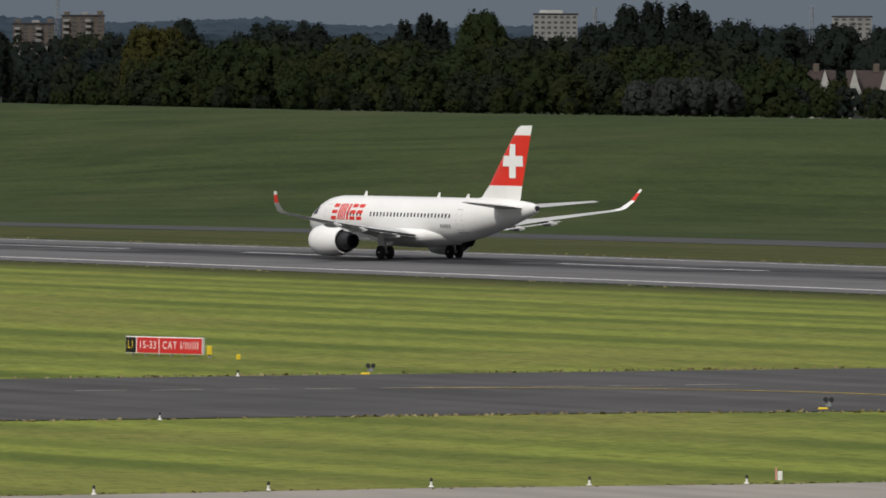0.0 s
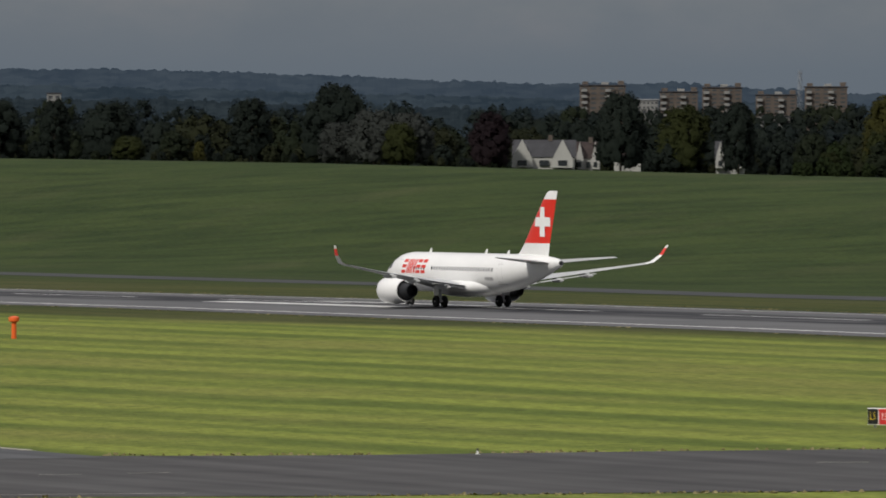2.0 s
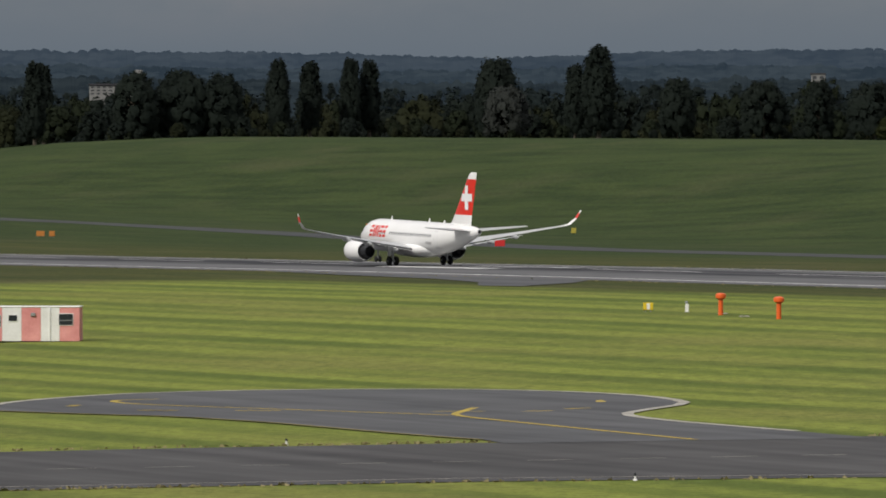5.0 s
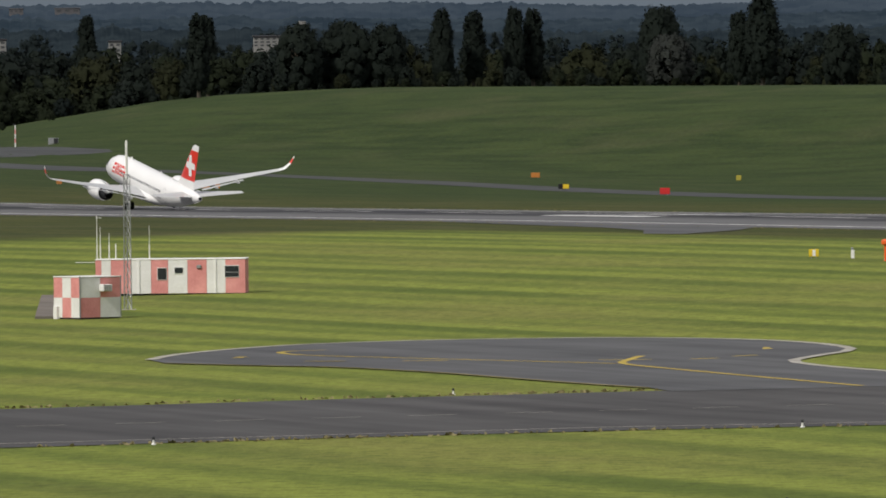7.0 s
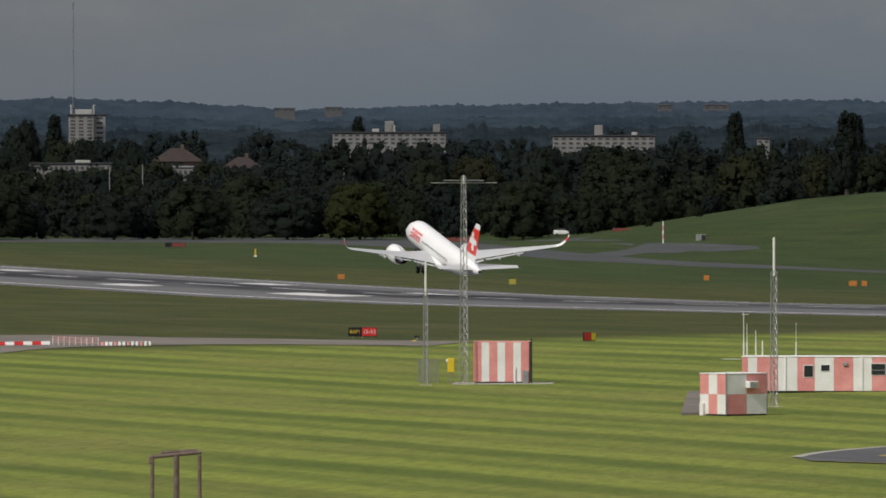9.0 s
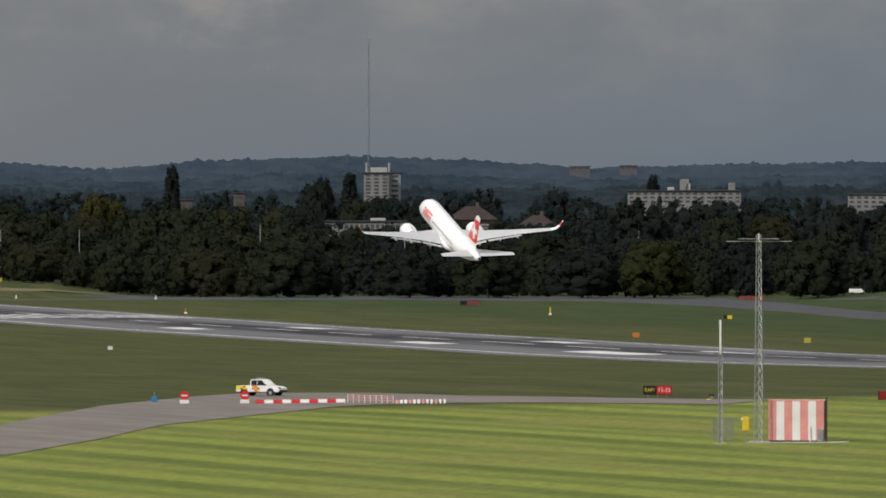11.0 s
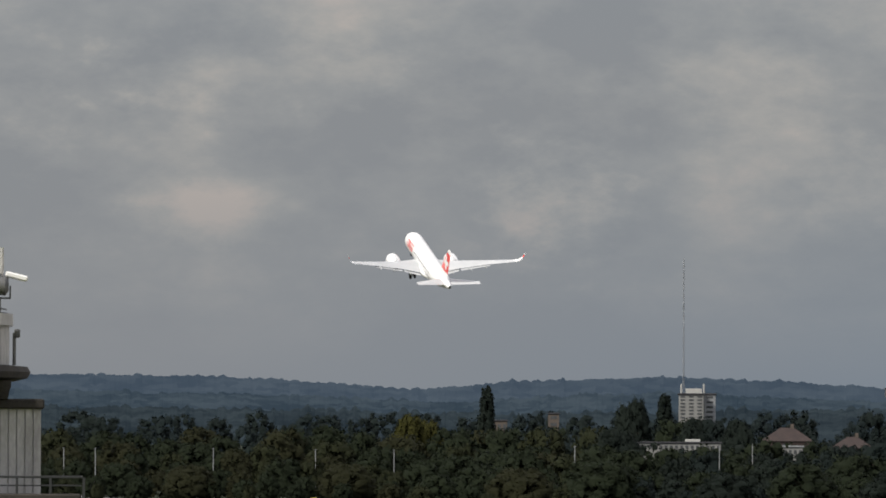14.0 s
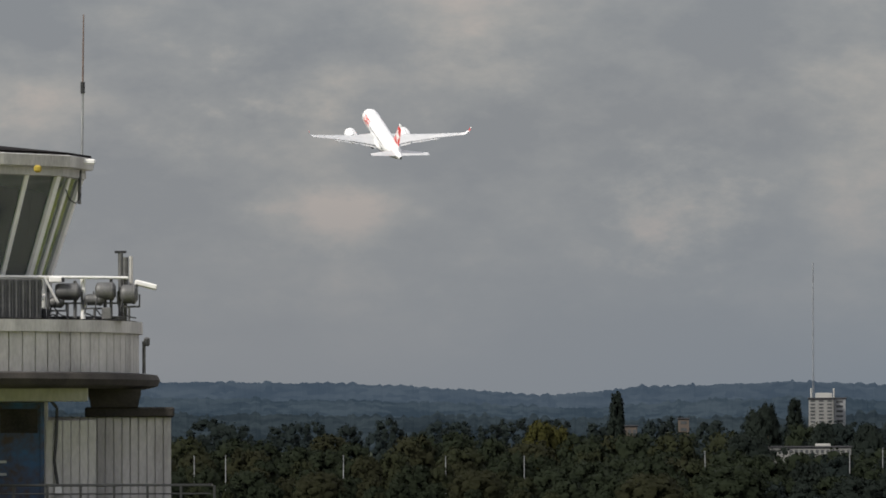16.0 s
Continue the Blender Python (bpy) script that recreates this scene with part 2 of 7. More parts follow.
GRASS = grass_material()
RUNWAY = tarmac_material("runway_asphalt", (0.098, 0.099, 0.103), (0.145, 0.145, 0.148), rubber=391.0)
TARMAC = tarmac_material("taxiway_asphalt", (0.046, 0.045, 0.046), (0.092, 0.090, 0.090))
TARMAC_OLD = tarmac_material("old_asphalt", (0.066, 0.068, 0.072), (0.118, 0.119, 0.124))
CONCRETE = tarmac_material("concrete", (0.22, 0.205, 0.185), (0.32, 0.30, 0.27))
ROADTOP = tarmac_material("service_road", (0.135, 0.118, 0.104), (0.20, 0.178, 0.155))
MARK_WHITE = mottled("white_marking", (0.42, 0.42, 0.41), (0.72, 0.72, 0.70), 0.8, 0.4)
MARK_YELLOW = mottled("yellow_marking", (0.30, 0.22, 0.03), (0.50, 0.37, 0.05), 0.8, 0.5)
KERB = mottled("pale_kerb", (0.25, 0.23, 0.19), (0.45, 0.43, 0.38), 0.85, 0.4)
DRY = mottled("dry_grass", (0.16, 0.14, 0.065), (0.30, 0.26, 0.14), 0.95, 0.15, spec=0.1)
DRYBANK = mottled("straw_bank", (0.075, 0.070, 0.034), (0.19, 0.165, 0.095), 0.95, 0.12, stretch=(1, 0.5, 1), spec=0.1)
SHELL = mottled("aircraft_white", (0.80, 0.80, 0.80), (0.86, 0.86, 0.855), 0.25, 0.25)
WINGGREY = mottled("wing_grey", (0.44, 0.45, 0.46), (0.53, 0.535, 0.54), 0.4, 0.4)
RED = paint("tail_red", (0.72, 0.035, 0.022), 0.3, wear=0.06)
DARK = paint("dark_metal", (0.022, 0.023, 0.026), 0.5)
RUBBER = paint("rubber", (0.016, 0.016, 0.017), 0.85)
GLASS_DARK = paint("cabin_glass", (0.035, 0.04, 0.05), 0.12, wear=0.3)
GREYBAR = paint("grey_lettering", (0.32, 0.32, 0.33), 0.5)
WHITE = mottled("white_paint", (0.70, 0.69, 0.67), (0.86, 0.86, 0.85), 0.55, 0.7)
SHEDRED = mottled("faded_red_paint", (0.60, 0.215, 0.205), (0.78, 0.345, 0.325), 0.6, 0.7)
SIGNRED = paint("sign_red", (0.62, 0.03, 0.03), 0.4)
DULLRED = paint("dull_red", (0.20, 0.045, 0.040), 0.6)
DULLYELLOW = paint("dull_yellow", (0.42, 0.36, 0.05), 0.6)
SIGNBLACK = paint("sign_black", (0.012, 0.012, 0.013), 0.4)
SIGNYELLOW = paint("sign_yellow", (0.75, 0.55, 0.03), 0.4)
SIGNORANGE = paint("sign_orange", (0.52, 0.20, 0.04), 0.45)
ORANGE = paint("orange_paint", (0.85, 0.13, 0.02), 0.45)
GALV = mottled("galvanised_steel", (0.26, 0.27, 0.28), (0.42, 0.43, 0.44), 0.5, 2.0, metal=0.6)
RUST = mottled("rusty_steel", (0.09, 0.06, 0.05), (0.20, 0.145, 0.125), 0.8, 3.0)
BLUE = paint("blue_paint", (0.03, 0.20, 0.45), 0.5)
HIVIS = paint("high_visibility_yellow", (0.80, 0.72, 0.02), 0.4)
# Cloud shadow on the far blocks is painted into this brick and render.
BRICKBROWN = mottled("brown_brick", (0.070, 0.056, 0.046), (0.11, 0.088, 0.072), 0.85, 0.2)
RENDERWHITE = mottled("cloud_dimmed_render", (0.17, 0.17, 0.165), (0.25, 0.25, 0.24), 0.8, 0.2)
SLATE = mottled("slate_roof", (0.022, 0.023, 0.027), (0.04, 0.04, 0.046), 0.7, 0.6)
TILE = mottled("clay_tile_roof", (0.022, 0.014, 0.013), (0.038, 0.024, 0.021), 0.8, 0.6)
FARTAR = tarmac_material("dark_asphalt", (0.046, 0.049, 0.051), (0.072, 0.075, 0.078))
# The reflected sky is put into the far panes' grey.
FARPANE = paint("painted_sky_window", (0.085, 0.09, 0.095), 0.25, wear=0.4)
# Haze is painted into the hill towers' brick: paler and bluer.
FARBRICK = mottled("hazy_brick", (0.085, 0.085, 0.092), (0.105, 0.102, 0.108), 0.9, 0.2)
HOUSEWHITE = mottled("cream_render", (0.30, 0.30, 0.285), (0.42, 0.42, 0.40), 0.8, 0.2)
PANE = paint("dark_window", (0.03, 0.035, 0.04), 0.15, wear=0.3)
BARK = mottled("bark", (0.05, 0.042, 0.032), (0.10, 0.085, 0.065), 0.95, 1.5, stretch=(1, 1, 0.3))
def leaf(name, dark, light):
    """Foliage: mottled by spray and tree, and letting some light through."""
    m = mottled(name, dark, light, 0.85, 0.1, fine=5, island=0.12, spec=0.08)
    nt = m.node_tree
    b, out = nt.nodes["Principled BSDF"], nt.nodes["Material Output"]
    thin, both = nt.nodes.new("ShaderNodeBsdfTranslucent"), nt.nodes.new("ShaderNodeMixShader")
    nt.links.new(b.inputs["Base Color"].links[0].from_socket, thin.inputs[0])
    both.inputs[0].default_value = 0.3
    nt.links.new(b.outputs[0], both.inputs[1])
    nt.links.new(thin.outputs[0], both.inputs[2])
    nt.links.new(both.outputs[0], out.inputs[0])
    return m


# Cloud shadow over the woods is put into these darkened leaf colours.
LEAF = leaf("green_leaves", (0.0100, 0.0165, 0.0066), (0.0245, 0.0350, 0.0115))
LEAF_OLIVE = leaf("olive_leaves", (0.0132, 0.0178, 0.0064), (0.0310, 0.0365, 0.0115))
LEAF_MID = leaf("deep_green_leaves", (0.0125, 0.0175, 0.0105), (0.0200, 0.0262, 0.0140))
LEAF_OLIVE2 = leaf("deep_olive_leaves", (0.0160, 0.0195, 0.0105), (0.0275, 0.0312, 0.0150))
LEAF_BROWN = leaf("rusty_green_leaves", (0.0165, 0.0180, 0.0095), (0.0270, 0.0285, 0.0140))
LEAF_SILVER = leaf("silver_leaves", (0.024, 0.027, 0.025), (0.050, 0.056, 0.051))
LEAF_YELLOW = leaf("yellowing_leaves", (0.0260, 0.0270, 0.0080), (0.0560, 0.0545, 0.0150))
# Haze is put into this dark green as a blue cast.
LEAF_DARK = leaf("dark_hazed_leaves", (0.0105, 0.0150, 0.0128), (0.0170, 0.0232, 0.0182))
LEAF_PURPLE = leaf("copper_leaves", (0.010, 0.007, 0.009), (0.022, 0.015, 0.017))
# Distance haze is painted into these two as a bluer green.
LEAF_FAR = leaf("hazed_far_leaves", (0.0090, 0.0135, 0.0130), (0.0160, 0.0228, 0.0205))
LEAF_FAR2 = leaf("hazed_farther_leaves", (0.0098, 0.0150, 0.0165), (0.0190, 0.0275, 0.0270))

# ---------------------------------------------------------------- building helpers
def mesh_of(name, verts, faces, mats, smooth=False, index=None):
    me = bpy.data.meshes.new(name)
    me.from_pydata([tuple(v) for v in verts], [], faces)
    for m in (mats if isinstance(mats, (list, tuple)) else [mats]):
        me.materials.append(m)
    if index is not None:
        me.polygons.foreach_set("material_index", index)
    if smooth:
        me.polygons.foreach_set("use_smooth", [True] * len(me.polygons))
    me.update()
    return me


def part(name, bm, material, parent=None, label="", smooth=False):
    """Links a bmesh as one mesh object under a thing or a part."""
    me = bpy.data.meshes.new(name)
    bm.to_mesh(me)
    bm.free()
    me.materials.append(material)
    if smooth:
        me.polygons.foreach_set("use_smooth", [True] * len(me.polygons))
        me.set_sharp_from_angle(angle=radians(38))
    ob = new(name, me)
    if parent is not None:
        ob.parent = parent
    if label:
        ob["label"] = label
    return ob


def thing(name, m, label, category, group="", kind=""):
    ob = new(name)
    ob.matrix_world = m
    ob.empty_display_size = 0.2
    return tagged(ob, label, category, group, kind)


def box(bm, x, y, z, sx, sy, sz, bevel=0.0):
    """Centre of the base at (x, y, z)."""
    r = bmesh.ops.create_cube(bm, size=1, matrix=Matrix.Translation((x, y, z + sz / 2)) @ Matrix.Diagonal((sx, sy, sz, 1)))
    if bevel:
        es = list({e for v in r["verts"] for e in v.link_edges})
        bmesh.ops.bevel(bm, geom=es, offset=bevel, segments=1, affect="EDGES")
    return bm


def boxed(*a, **k):
    return box(bmesh.new(), *a, **k)


def tube(bm, p, q, r0, r1=None, n=8):
    p, q = Vector(p), Vector(q)
    d = q - p
    m = Matrix.Translation((p + q) / 2) @ d.to_track_quat("Z", "Y").to_matrix().to_4x4()
    bmesh.ops.create_cone(bm, cap_ends=True, segments=n, radius1=r0, radius2=r0 if r1 is None else r1, depth=d.length, matrix=m)
    return bm


def tubed(*a, **k):
    return tube(bmesh.new(), *a, **k)


def loft(rings, cap=True):
    """A skin over rings of equal length."""
    bm = bmesh.new()
    vs = [[bm.verts.new(p) for p in ring] for ring in rings]
    n = len(rings[0])
    for a, b in zip(vs, vs[1:]):
        for i in range(n):
            j = (i + 1) % n
            bm.faces.new((a[i], a[j], b[j], b[i]))
    if cap:
        bm.faces.new(vs[0][::-1])
        bm.faces.new(vs[-1])
    bmesh.ops.recalc_face_normals(bm, faces=bm.faces)
    return bm


def slab(outline, z0, z1):
    """A flat plate with an outline in x and y."""
    return loft([[(x, y, z0) for x, y in outline], [(x, y, z1) for x, y in outline]])


# ---------------------------------------------------------------- the lie of the land
GY = [-500, 400, 540, 660, 780, 920, 1040, 1200, 1300, 1420, 1580, 1820, 2000, 2300, 9000]
GZ = [1.39, 1.39, 1.67, 1.86, 1.77, 1.34, 0.73, -0.04, 0, 0.61, 1.5, 3.34, 4.73, 5.5, 5.5]
# the bank's crest against the camera's level, in thousandths of a radian, by bearing
CRB = [17.2, 17.53, 18.11, 18.65, 18.94, 19.37, 19.8, 20.45, 20.88, 24.48, 26.34, 29.03, 31.85, 34.41, 60]
CRV = [-6.0, -5.5, -4.6, -3.05, -2.3, -1.1, -0.4, 0.12, 0.3, 0.0, -0.4, -1.46, -2.46, -3.01, -4.0]
TXY = [-500, 560, 690, 850, 1150, 1380, 1567, 1700, 3000]
TXX = [455, 466, 473, 470, 512, 546, 556, 560, 560]


def bank_crest(x, y):
    b = math.degrees(math.atan2(x, y))
    return 16 + 1e-3 * float(np.interp(b, CRB, CRV)) * math.hypot(x, y)


def soft_step(v, a, b):
    f = min(1.0, max(0.0, (v - a) / (b - a)))
    return f * f * (3 - 2 * f)


def ground_z(x, y):
    z = float(np.interp(y, GY, GZ)) * soft_step(x, 200, 330)
    toe = float(np.interp(y, TXY, TXX)) + 26
    up = soft_step(x, toe, toe + 90)
    d = math.hypot(x, y)
    if up > 0 and x > 0.31 * y and d < 2150:
        # gentle shelves on the slope
        shelf = 0.25 * math.sin((x - toe) * 0.16) * up * (1 - up) * 4
        z += (max(z, bank_crest(x, y)) - z) * up + shelf
    # a low bank before the wood at the runway's end
    if d > 2030 and x > 0:
        z += 3.4 * soft_step(d, 2035, 2085) * (1 - soft_step(math.degrees(math.atan2(x, y)), 12.5, 13.4))
    z += float(np.interp(d, [2150, 2700, 3300, 4000, 4700], [0, 8, 13, 17, 20]))
    return z


def spot(bearing, d):
    """The ground at a bearing (degrees from +y) and distance from the camera."""
    b = radians(bearing)
    x, y = d * math.sin(b), d * math.cos(b)
    return Vector((x, y, ground_z(x, y)))


def build_ground():
    xs = sorted(set(list(range(-1600, 0, 200)) + list(range(0, 760, 10)) + list(range(760, 1500, 30)) + list(range(1500, 4801, 220))))
    ys = sorted(set(list(range(-800, 300, 100)) + list(range(300, 2300, 20)) + list(range(2300, 3000, 50)) + list(range(3000, 4801, 200))))
    verts = [(x, y, ground_z(x, y)) for y in ys for x in xs]
    n = len(xs)
    faces = [(j * n + i, j * n + i + 1, (j + 1) * n + i + 1, (j + 1) * n + i) for j in range(len(ys) - 1) for i in range(n - 1)]
    ob = new("ground", mesh_of("ground", verts, faces, GRASS, smooth=True))
    tagged(ob, "striped mown airfield grass rising to a rough green bank", "grass", kind="structure")


build_ground()


def paving(name, left, right, lift, material, label, category="paving", step=20.0, crown=0.0):
    """A strip of paving between two edge lines of equally many points, laid over the ground."""
    L, R = [], []
    for k in range(len(left) - 1):
        a, b, c, d = (Vector(p).to_2d() for p in (left[k], left[k + 1], right[k], right[k + 1]))
        n = max(1, int(max((b - a).length, (d - c).length) / step))
        for i in range(n + (k == len(left) - 2)):
            L.append(a.lerp(b, i / n))
            R.append(c.lerp(d, i / n))
    cross = 6
    verts, faces = [], []
    for p, q in zip(L, R):
        for i in range(cross + 1):
            v = p.lerp(q, i / cross)
            verts.append((v.x, v.y, ground_z(v.x, v.y) + lift + crown * (1 - abs(2 * i / cross - 1))))
    n = cross + 1
    faces = [(j * n + i, j * n + i + 1, (j + 1) * n + i + 1, (j + 1) * n + i) for j in range(len(L) - 1) for i in range(cross)]
    ob = new(name, mesh_of(name, verts, faces, material, smooth=True))
    return tagged(ob, label, category, kind="structure")


def ylines(x, y0, y1, step=20):
    return [(x, y) for y in np.arange(y0, y1 + 0.1, step)]


RW = 390.0
runway = paving("runway", ylines(362.5, 300, 2300), ylines(417.5, 300, 2300), 0.04, RUNWAY, "long grey asphalt runway with dark tyre-blackened middle", "runway", crown=0.3)


def runway_z(x, y):
    return ground_z(x, y) + 0.04 + 0.3 * (1 - abs(x - RW) / 27.5)


def marking(name, x0, x1, y0, y1, material=None, parent=None, label=""):
    """A painted bar on the runway."""
    ys = list(np.linspace(y0, y1, max(2, int((y1 - y0) / 20) + 2)))
    verts = [(x, y, runway_z(x, y) + 0.02) for y in ys for x in (x0, x1)]
    faces = [(2 * i, 2 * i + 1, 2 * i + 3, 2 * i + 2) for i in range(len(ys) - 1)]
    ob = new(name, mesh_of(name, verts, faces, material or MARK_WHITE))
    ob.parent = parent if parent is not None else runway
    if label:
        ob["label"] = label
    return ob


marking("edge_line", 367.0, 367.9, 300, 2300)
marking("edge_line", 412.1, 413.0, 300, 2300)
for k in range(36):
    marking("centre_line", 389.55, 390.45, 330 + 50 * k, 360 + 50 * k)

# main taxiway across the near field, with the stub that leads to the hold
paving("taxiway_main", [(60, 424), (121, 430.5), (146, 433), (164, 436), (190, 438), (204, 439), (215, 434), (235, 428), (252, 419), (277, 405), (330, 372)],
       [(60, 380), (121, 384.6), (145, 387.5), (161, 388), (179, 386), (189, 383), (205, 381), (224, 375), (241, 366.8), (256, 355), (300, 325)],
       0.03, TARMAC, "dark worn asphalt taxiway crossing the grass", "taxiway")

# the stub that widens into the hold, as one plate over the ground
HOLD = [(203.5, 436), (204.2, 448), (204.6, 461), (205.3, 470), (207.1, 478.7), (211.5, 485.5), (218.2, 494.2), (221.0, 503), (222.1, 513.2), (220.8, 522), (217.3, 529.4), (211.5, 533), (205.7, 534.2), (198, 532), (191.5, 526.6),
        (185.5, 519.5), (181.4, 513.7), (177.6, 506.2), (176.2, 499.5), (179.5, 490.5), (182.0, 486.2), (183.2, 474), (182.9, 461.9), (182.6, 450), (183.0, 441.6), (182.0, 436)]


def plate(name, outline, lift, material, label, category, parent=None):
    bm = bmesh.new()
    f = bm.faces.new([bm.verts.new((x, y, ground_z(x, y) + lift)) for x, y in outline])
    if f.normal.z < 0:
        f.normal_flip()
    bmesh.ops.triangulate(bm, faces=bm.faces)
    bmesh.ops.recalc_face_normals(bm, faces=bm.faces)
    ob = part(name, bm, material, parent)
    if parent is None:
        tagged(ob, label, category, kind="structure")
    return ob


def line_on(name, pts, width, lift, material, parent, close=False, smooth=0):
    """A painted or laid line along points on the ground."""
    p = [Vector(q) for q in pts]
    for _ in range(smooth):
        r = [p[0]]
        for a, b in zip(p, p[1:]):
            r += [a.lerp(b, 0.25), a.lerp(b, 0.75)]
        p = r + [p[-1]]
    verts, faces = [], []
    for i, q in enumerate(p):
        d = (p[min(i + 1, len(p) - 1)] - p[max(i - 1, 0)]).normalized()
        n = Vector((-d.y, d.x)) * width / 2
        for s in (-1, 1):
            v = q + n * s
            verts.append((v.x, v.y, ground_z(v.x, v.y) + lift))
    faces = [(2 * i, 2 * i + 1, 2 * i + 3, 2 * i + 2) for i in range(len(p) - 1)]
    ob = new(name, mesh_of(name, verts, faces, material))
    ob.parent = parent
    return ob


hold = plate("taxiway_hold", HOLD, 0.045, TARMAC_OLD, "grey asphalt holding bay with curved kerb", "taxiway")
line_on("kerb", HOLD[1:12], 0.7, 0.065, KERB, hold, smooth=1)
line_on("kerb", HOLD[11:18], 0.7, 0.065, KERB, hold, smooth=1)
line_on("kerb", HOLD[18:25], 0.5, 0.065, DRY, hold, smooth=1)
line_on("yellow_line", [(193.3, 437), (194.8, 455), (196.2, 470), (197.3, 481), (201, 488), (207.5, 500), (211.9, 509), (211, 515), (206, 517.5), (197, 518), (191, 517.5), (188.6, 514.7), (188, 508), (192, 497), (197.3, 481)], 0.5, 0.07, MARK_YELLOW, hold, smooth=2)
for a, b in (((199, 488), (202, 487)), ((204, 486), (206, 486.5)), ((208, 489), (210, 490)), ((189, 494), (191.5, 493)), ((184, 497), (186, 495.5)), ((203, 507), (205, 507)), ((215, 500), (216, 503)), ((216.5, 506), (217, 509)), ((183, 506), (184.2, 508))):
    line_on("yellow_dash", [a, b], 0.6, 0.07, MARK_YELLOW, hold)

# dry verge along the taxiway, and its faded centre dashes
taxi = bpy.data.objects["taxiway_main"]
FAR_EDGE = [(60, 424), (121, 431), (146, 433.6), (164, 436.6), (182, 438)]
FAR_EDGE2 = [(204.5, 439.5), (215, 434.5), (235, 428.4), (252, 419.3), (277, 405.4), (300, 391)]


def verge(pts, seed, gap=0.16, tall=0.17):
    """An uneven fringe of dry grass: small upright tufts, dense in some stretches and thin in others."""
    r = random.Random(seed)
    verts, faces = [], []
    for a, b in zip(pts, pts[1:]):
        a, b = Vector(a), Vector(b)
        d = (b - a).normalized()
        side = Vector((-d.y, d.x))
        for i in range(max(1, int((b - a).length / gap))):
            q = a + d * (i * gap + r.uniform(-gap, gap)) + side * r.uniform(-0.25, 1.1)
            thick = 0.5 + noise.noise(Vector((q.x * 0.12, q.y * 0.12, seed)))
            if r.random() > thick:
                continue
            z, h, w, turn = ground_z(q.x, q.y) + 0.02, tall * r.uniform(0.25, 1.0), r.uniform(0.05, 0.2), r.uniform(0, math.pi)
            for t in (turn, turn + 1.5):
                k = len(verts)
                u = Vector((math.cos(t), math.sin(t))) * w
                verts += [(q.x - u.x, q.y - u.y, z), (q.x + u.x, q.y + u.y, z), (q.x + r.uniform(-w, w), q.y + r.uniform(-w, w), z + h)]
                faces.append((k, k + 1, k + 2))
    ob = new("verge", mesh_of("verge", verts, faces, DRY))
    return tagged(ob, "pale dry grass along the asphalt edge", "verge", kind="stuff")


verge(FAR_EDGE, 1)
verge(FAR_EDGE2, 2)
verge([(60, 379), (121, 385), (145, 387.5), (161, 388), (179, 386)][::-1], 3)
verge([(189, 382.6), (205, 380.6), (224, 374.6), (241, 366.5), (256, 354.6)][::-1], 4)
verge([(x, y - 0.0) for x, y in ylines(361.5, 420, 2000, 40)], 5, 0.6, 0.12)
verge([(x, y) for x, y in ylines(419.5, 420, 2000, 40)][::-1], 6, 0.6, 0.12)
for k in range(9):
    x = 232 + 3.4 * k
    line_on("centre_dash", [(x, 407.5 - 0.62 * (x - 236)), (x + 2.3, 407.5 - 0.62 * (x + 2.3 - 236))], 0.28, 0.055, KERB, taxi)
for k in range(26):
    x = 64 + 5.2 * k
    line_on("centre_dash", [(x, 404 + 0.075 * (x - 64)), (x + 2.6, 404 + 0.075 * (x + 2.6 - 64))], 0.16, 0.055, KERB, taxi)
line_on("yellow_line", [(246, 401.5), (252, 396), (256, 389), (259, 381), (260, 372)], 0.4, 0.055, MARK_YELLOW, taxi, smooth=2)
line_on("edge_line", [(70, 384), (121, 389), (161, 391.5), (185, 388)], 0.25, 0.055, KERB, taxi)

# near apron of pale concrete
apron = plate("apron", [(40, 322), (100, 318), (116, 316.5), (132, 314.2), (152, 312), (176, 308.7), (191, 307.4), (205, 303.6), (230, 297), (300, 270), (200, 120), (40, 120)], 0.03, CONCRETE, "pale concrete apron at the field's edge", "apron")
verge([(60, 321), (116, 316.8), (132, 314.5), (176, 309), (205, 304), (230, 297.4)], 8, 0.1, 0.07)
# exit from the runway and the service road past the barrier
plate("runway_exit", [(362.6, 846), (352, 826), (338, 806), (336, 812), (346, 836), (352, 862), (356, 900), (362.6, 940)], 0.06, TARMAC_OLD, "asphalt shoulder flaring off the runway", "paving")
paving("service_road", [(140, 700), (172.2, 787.5), (190, 842), (206.8, 891.8), (225.7, 933.4), (236.4, 951), (247, 940), (251.1, 915), (256, 898), (259.5, 884), (268, 860)],
       [(150, 680), (170, 735), (188.8, 791.4), (206, 830), (224.7, 869.4), (231, 877), (238, 879), (243, 876.5), (248.4, 870), (252, 862), (258, 845)],
       0.05, ROADTOP, "pale concrete service road across the grass", "road")
# far parallel taxiway and the loop behind the runway's end
paving("taxiway_far", [(459, 500), (463, 690), (462, 830), (502, 1150), (533, 1380), (544.8, 1504), (545.1, 1556), (539.5, 1588), (539.9, 1622), (539.4, 1673), (551.6, 1756), (562, 1857), (560, 1925), (530, 1950), (480, 1962), (300, 1975)],
       [(470, 500), (480, 690), (477, 850), (516, 1150), (546, 1400), (554.3, 1531), (557.0, 1590), (557.2, 1640), (560.1, 1683), (575.3, 1784), (592.4, 1886), (600, 1965), (588, 2010), (545, 2030), (480, 2012), (300, 1995)],
       0.03, FARTAR, "dark grey taxiway beyond the runway", "taxiway")
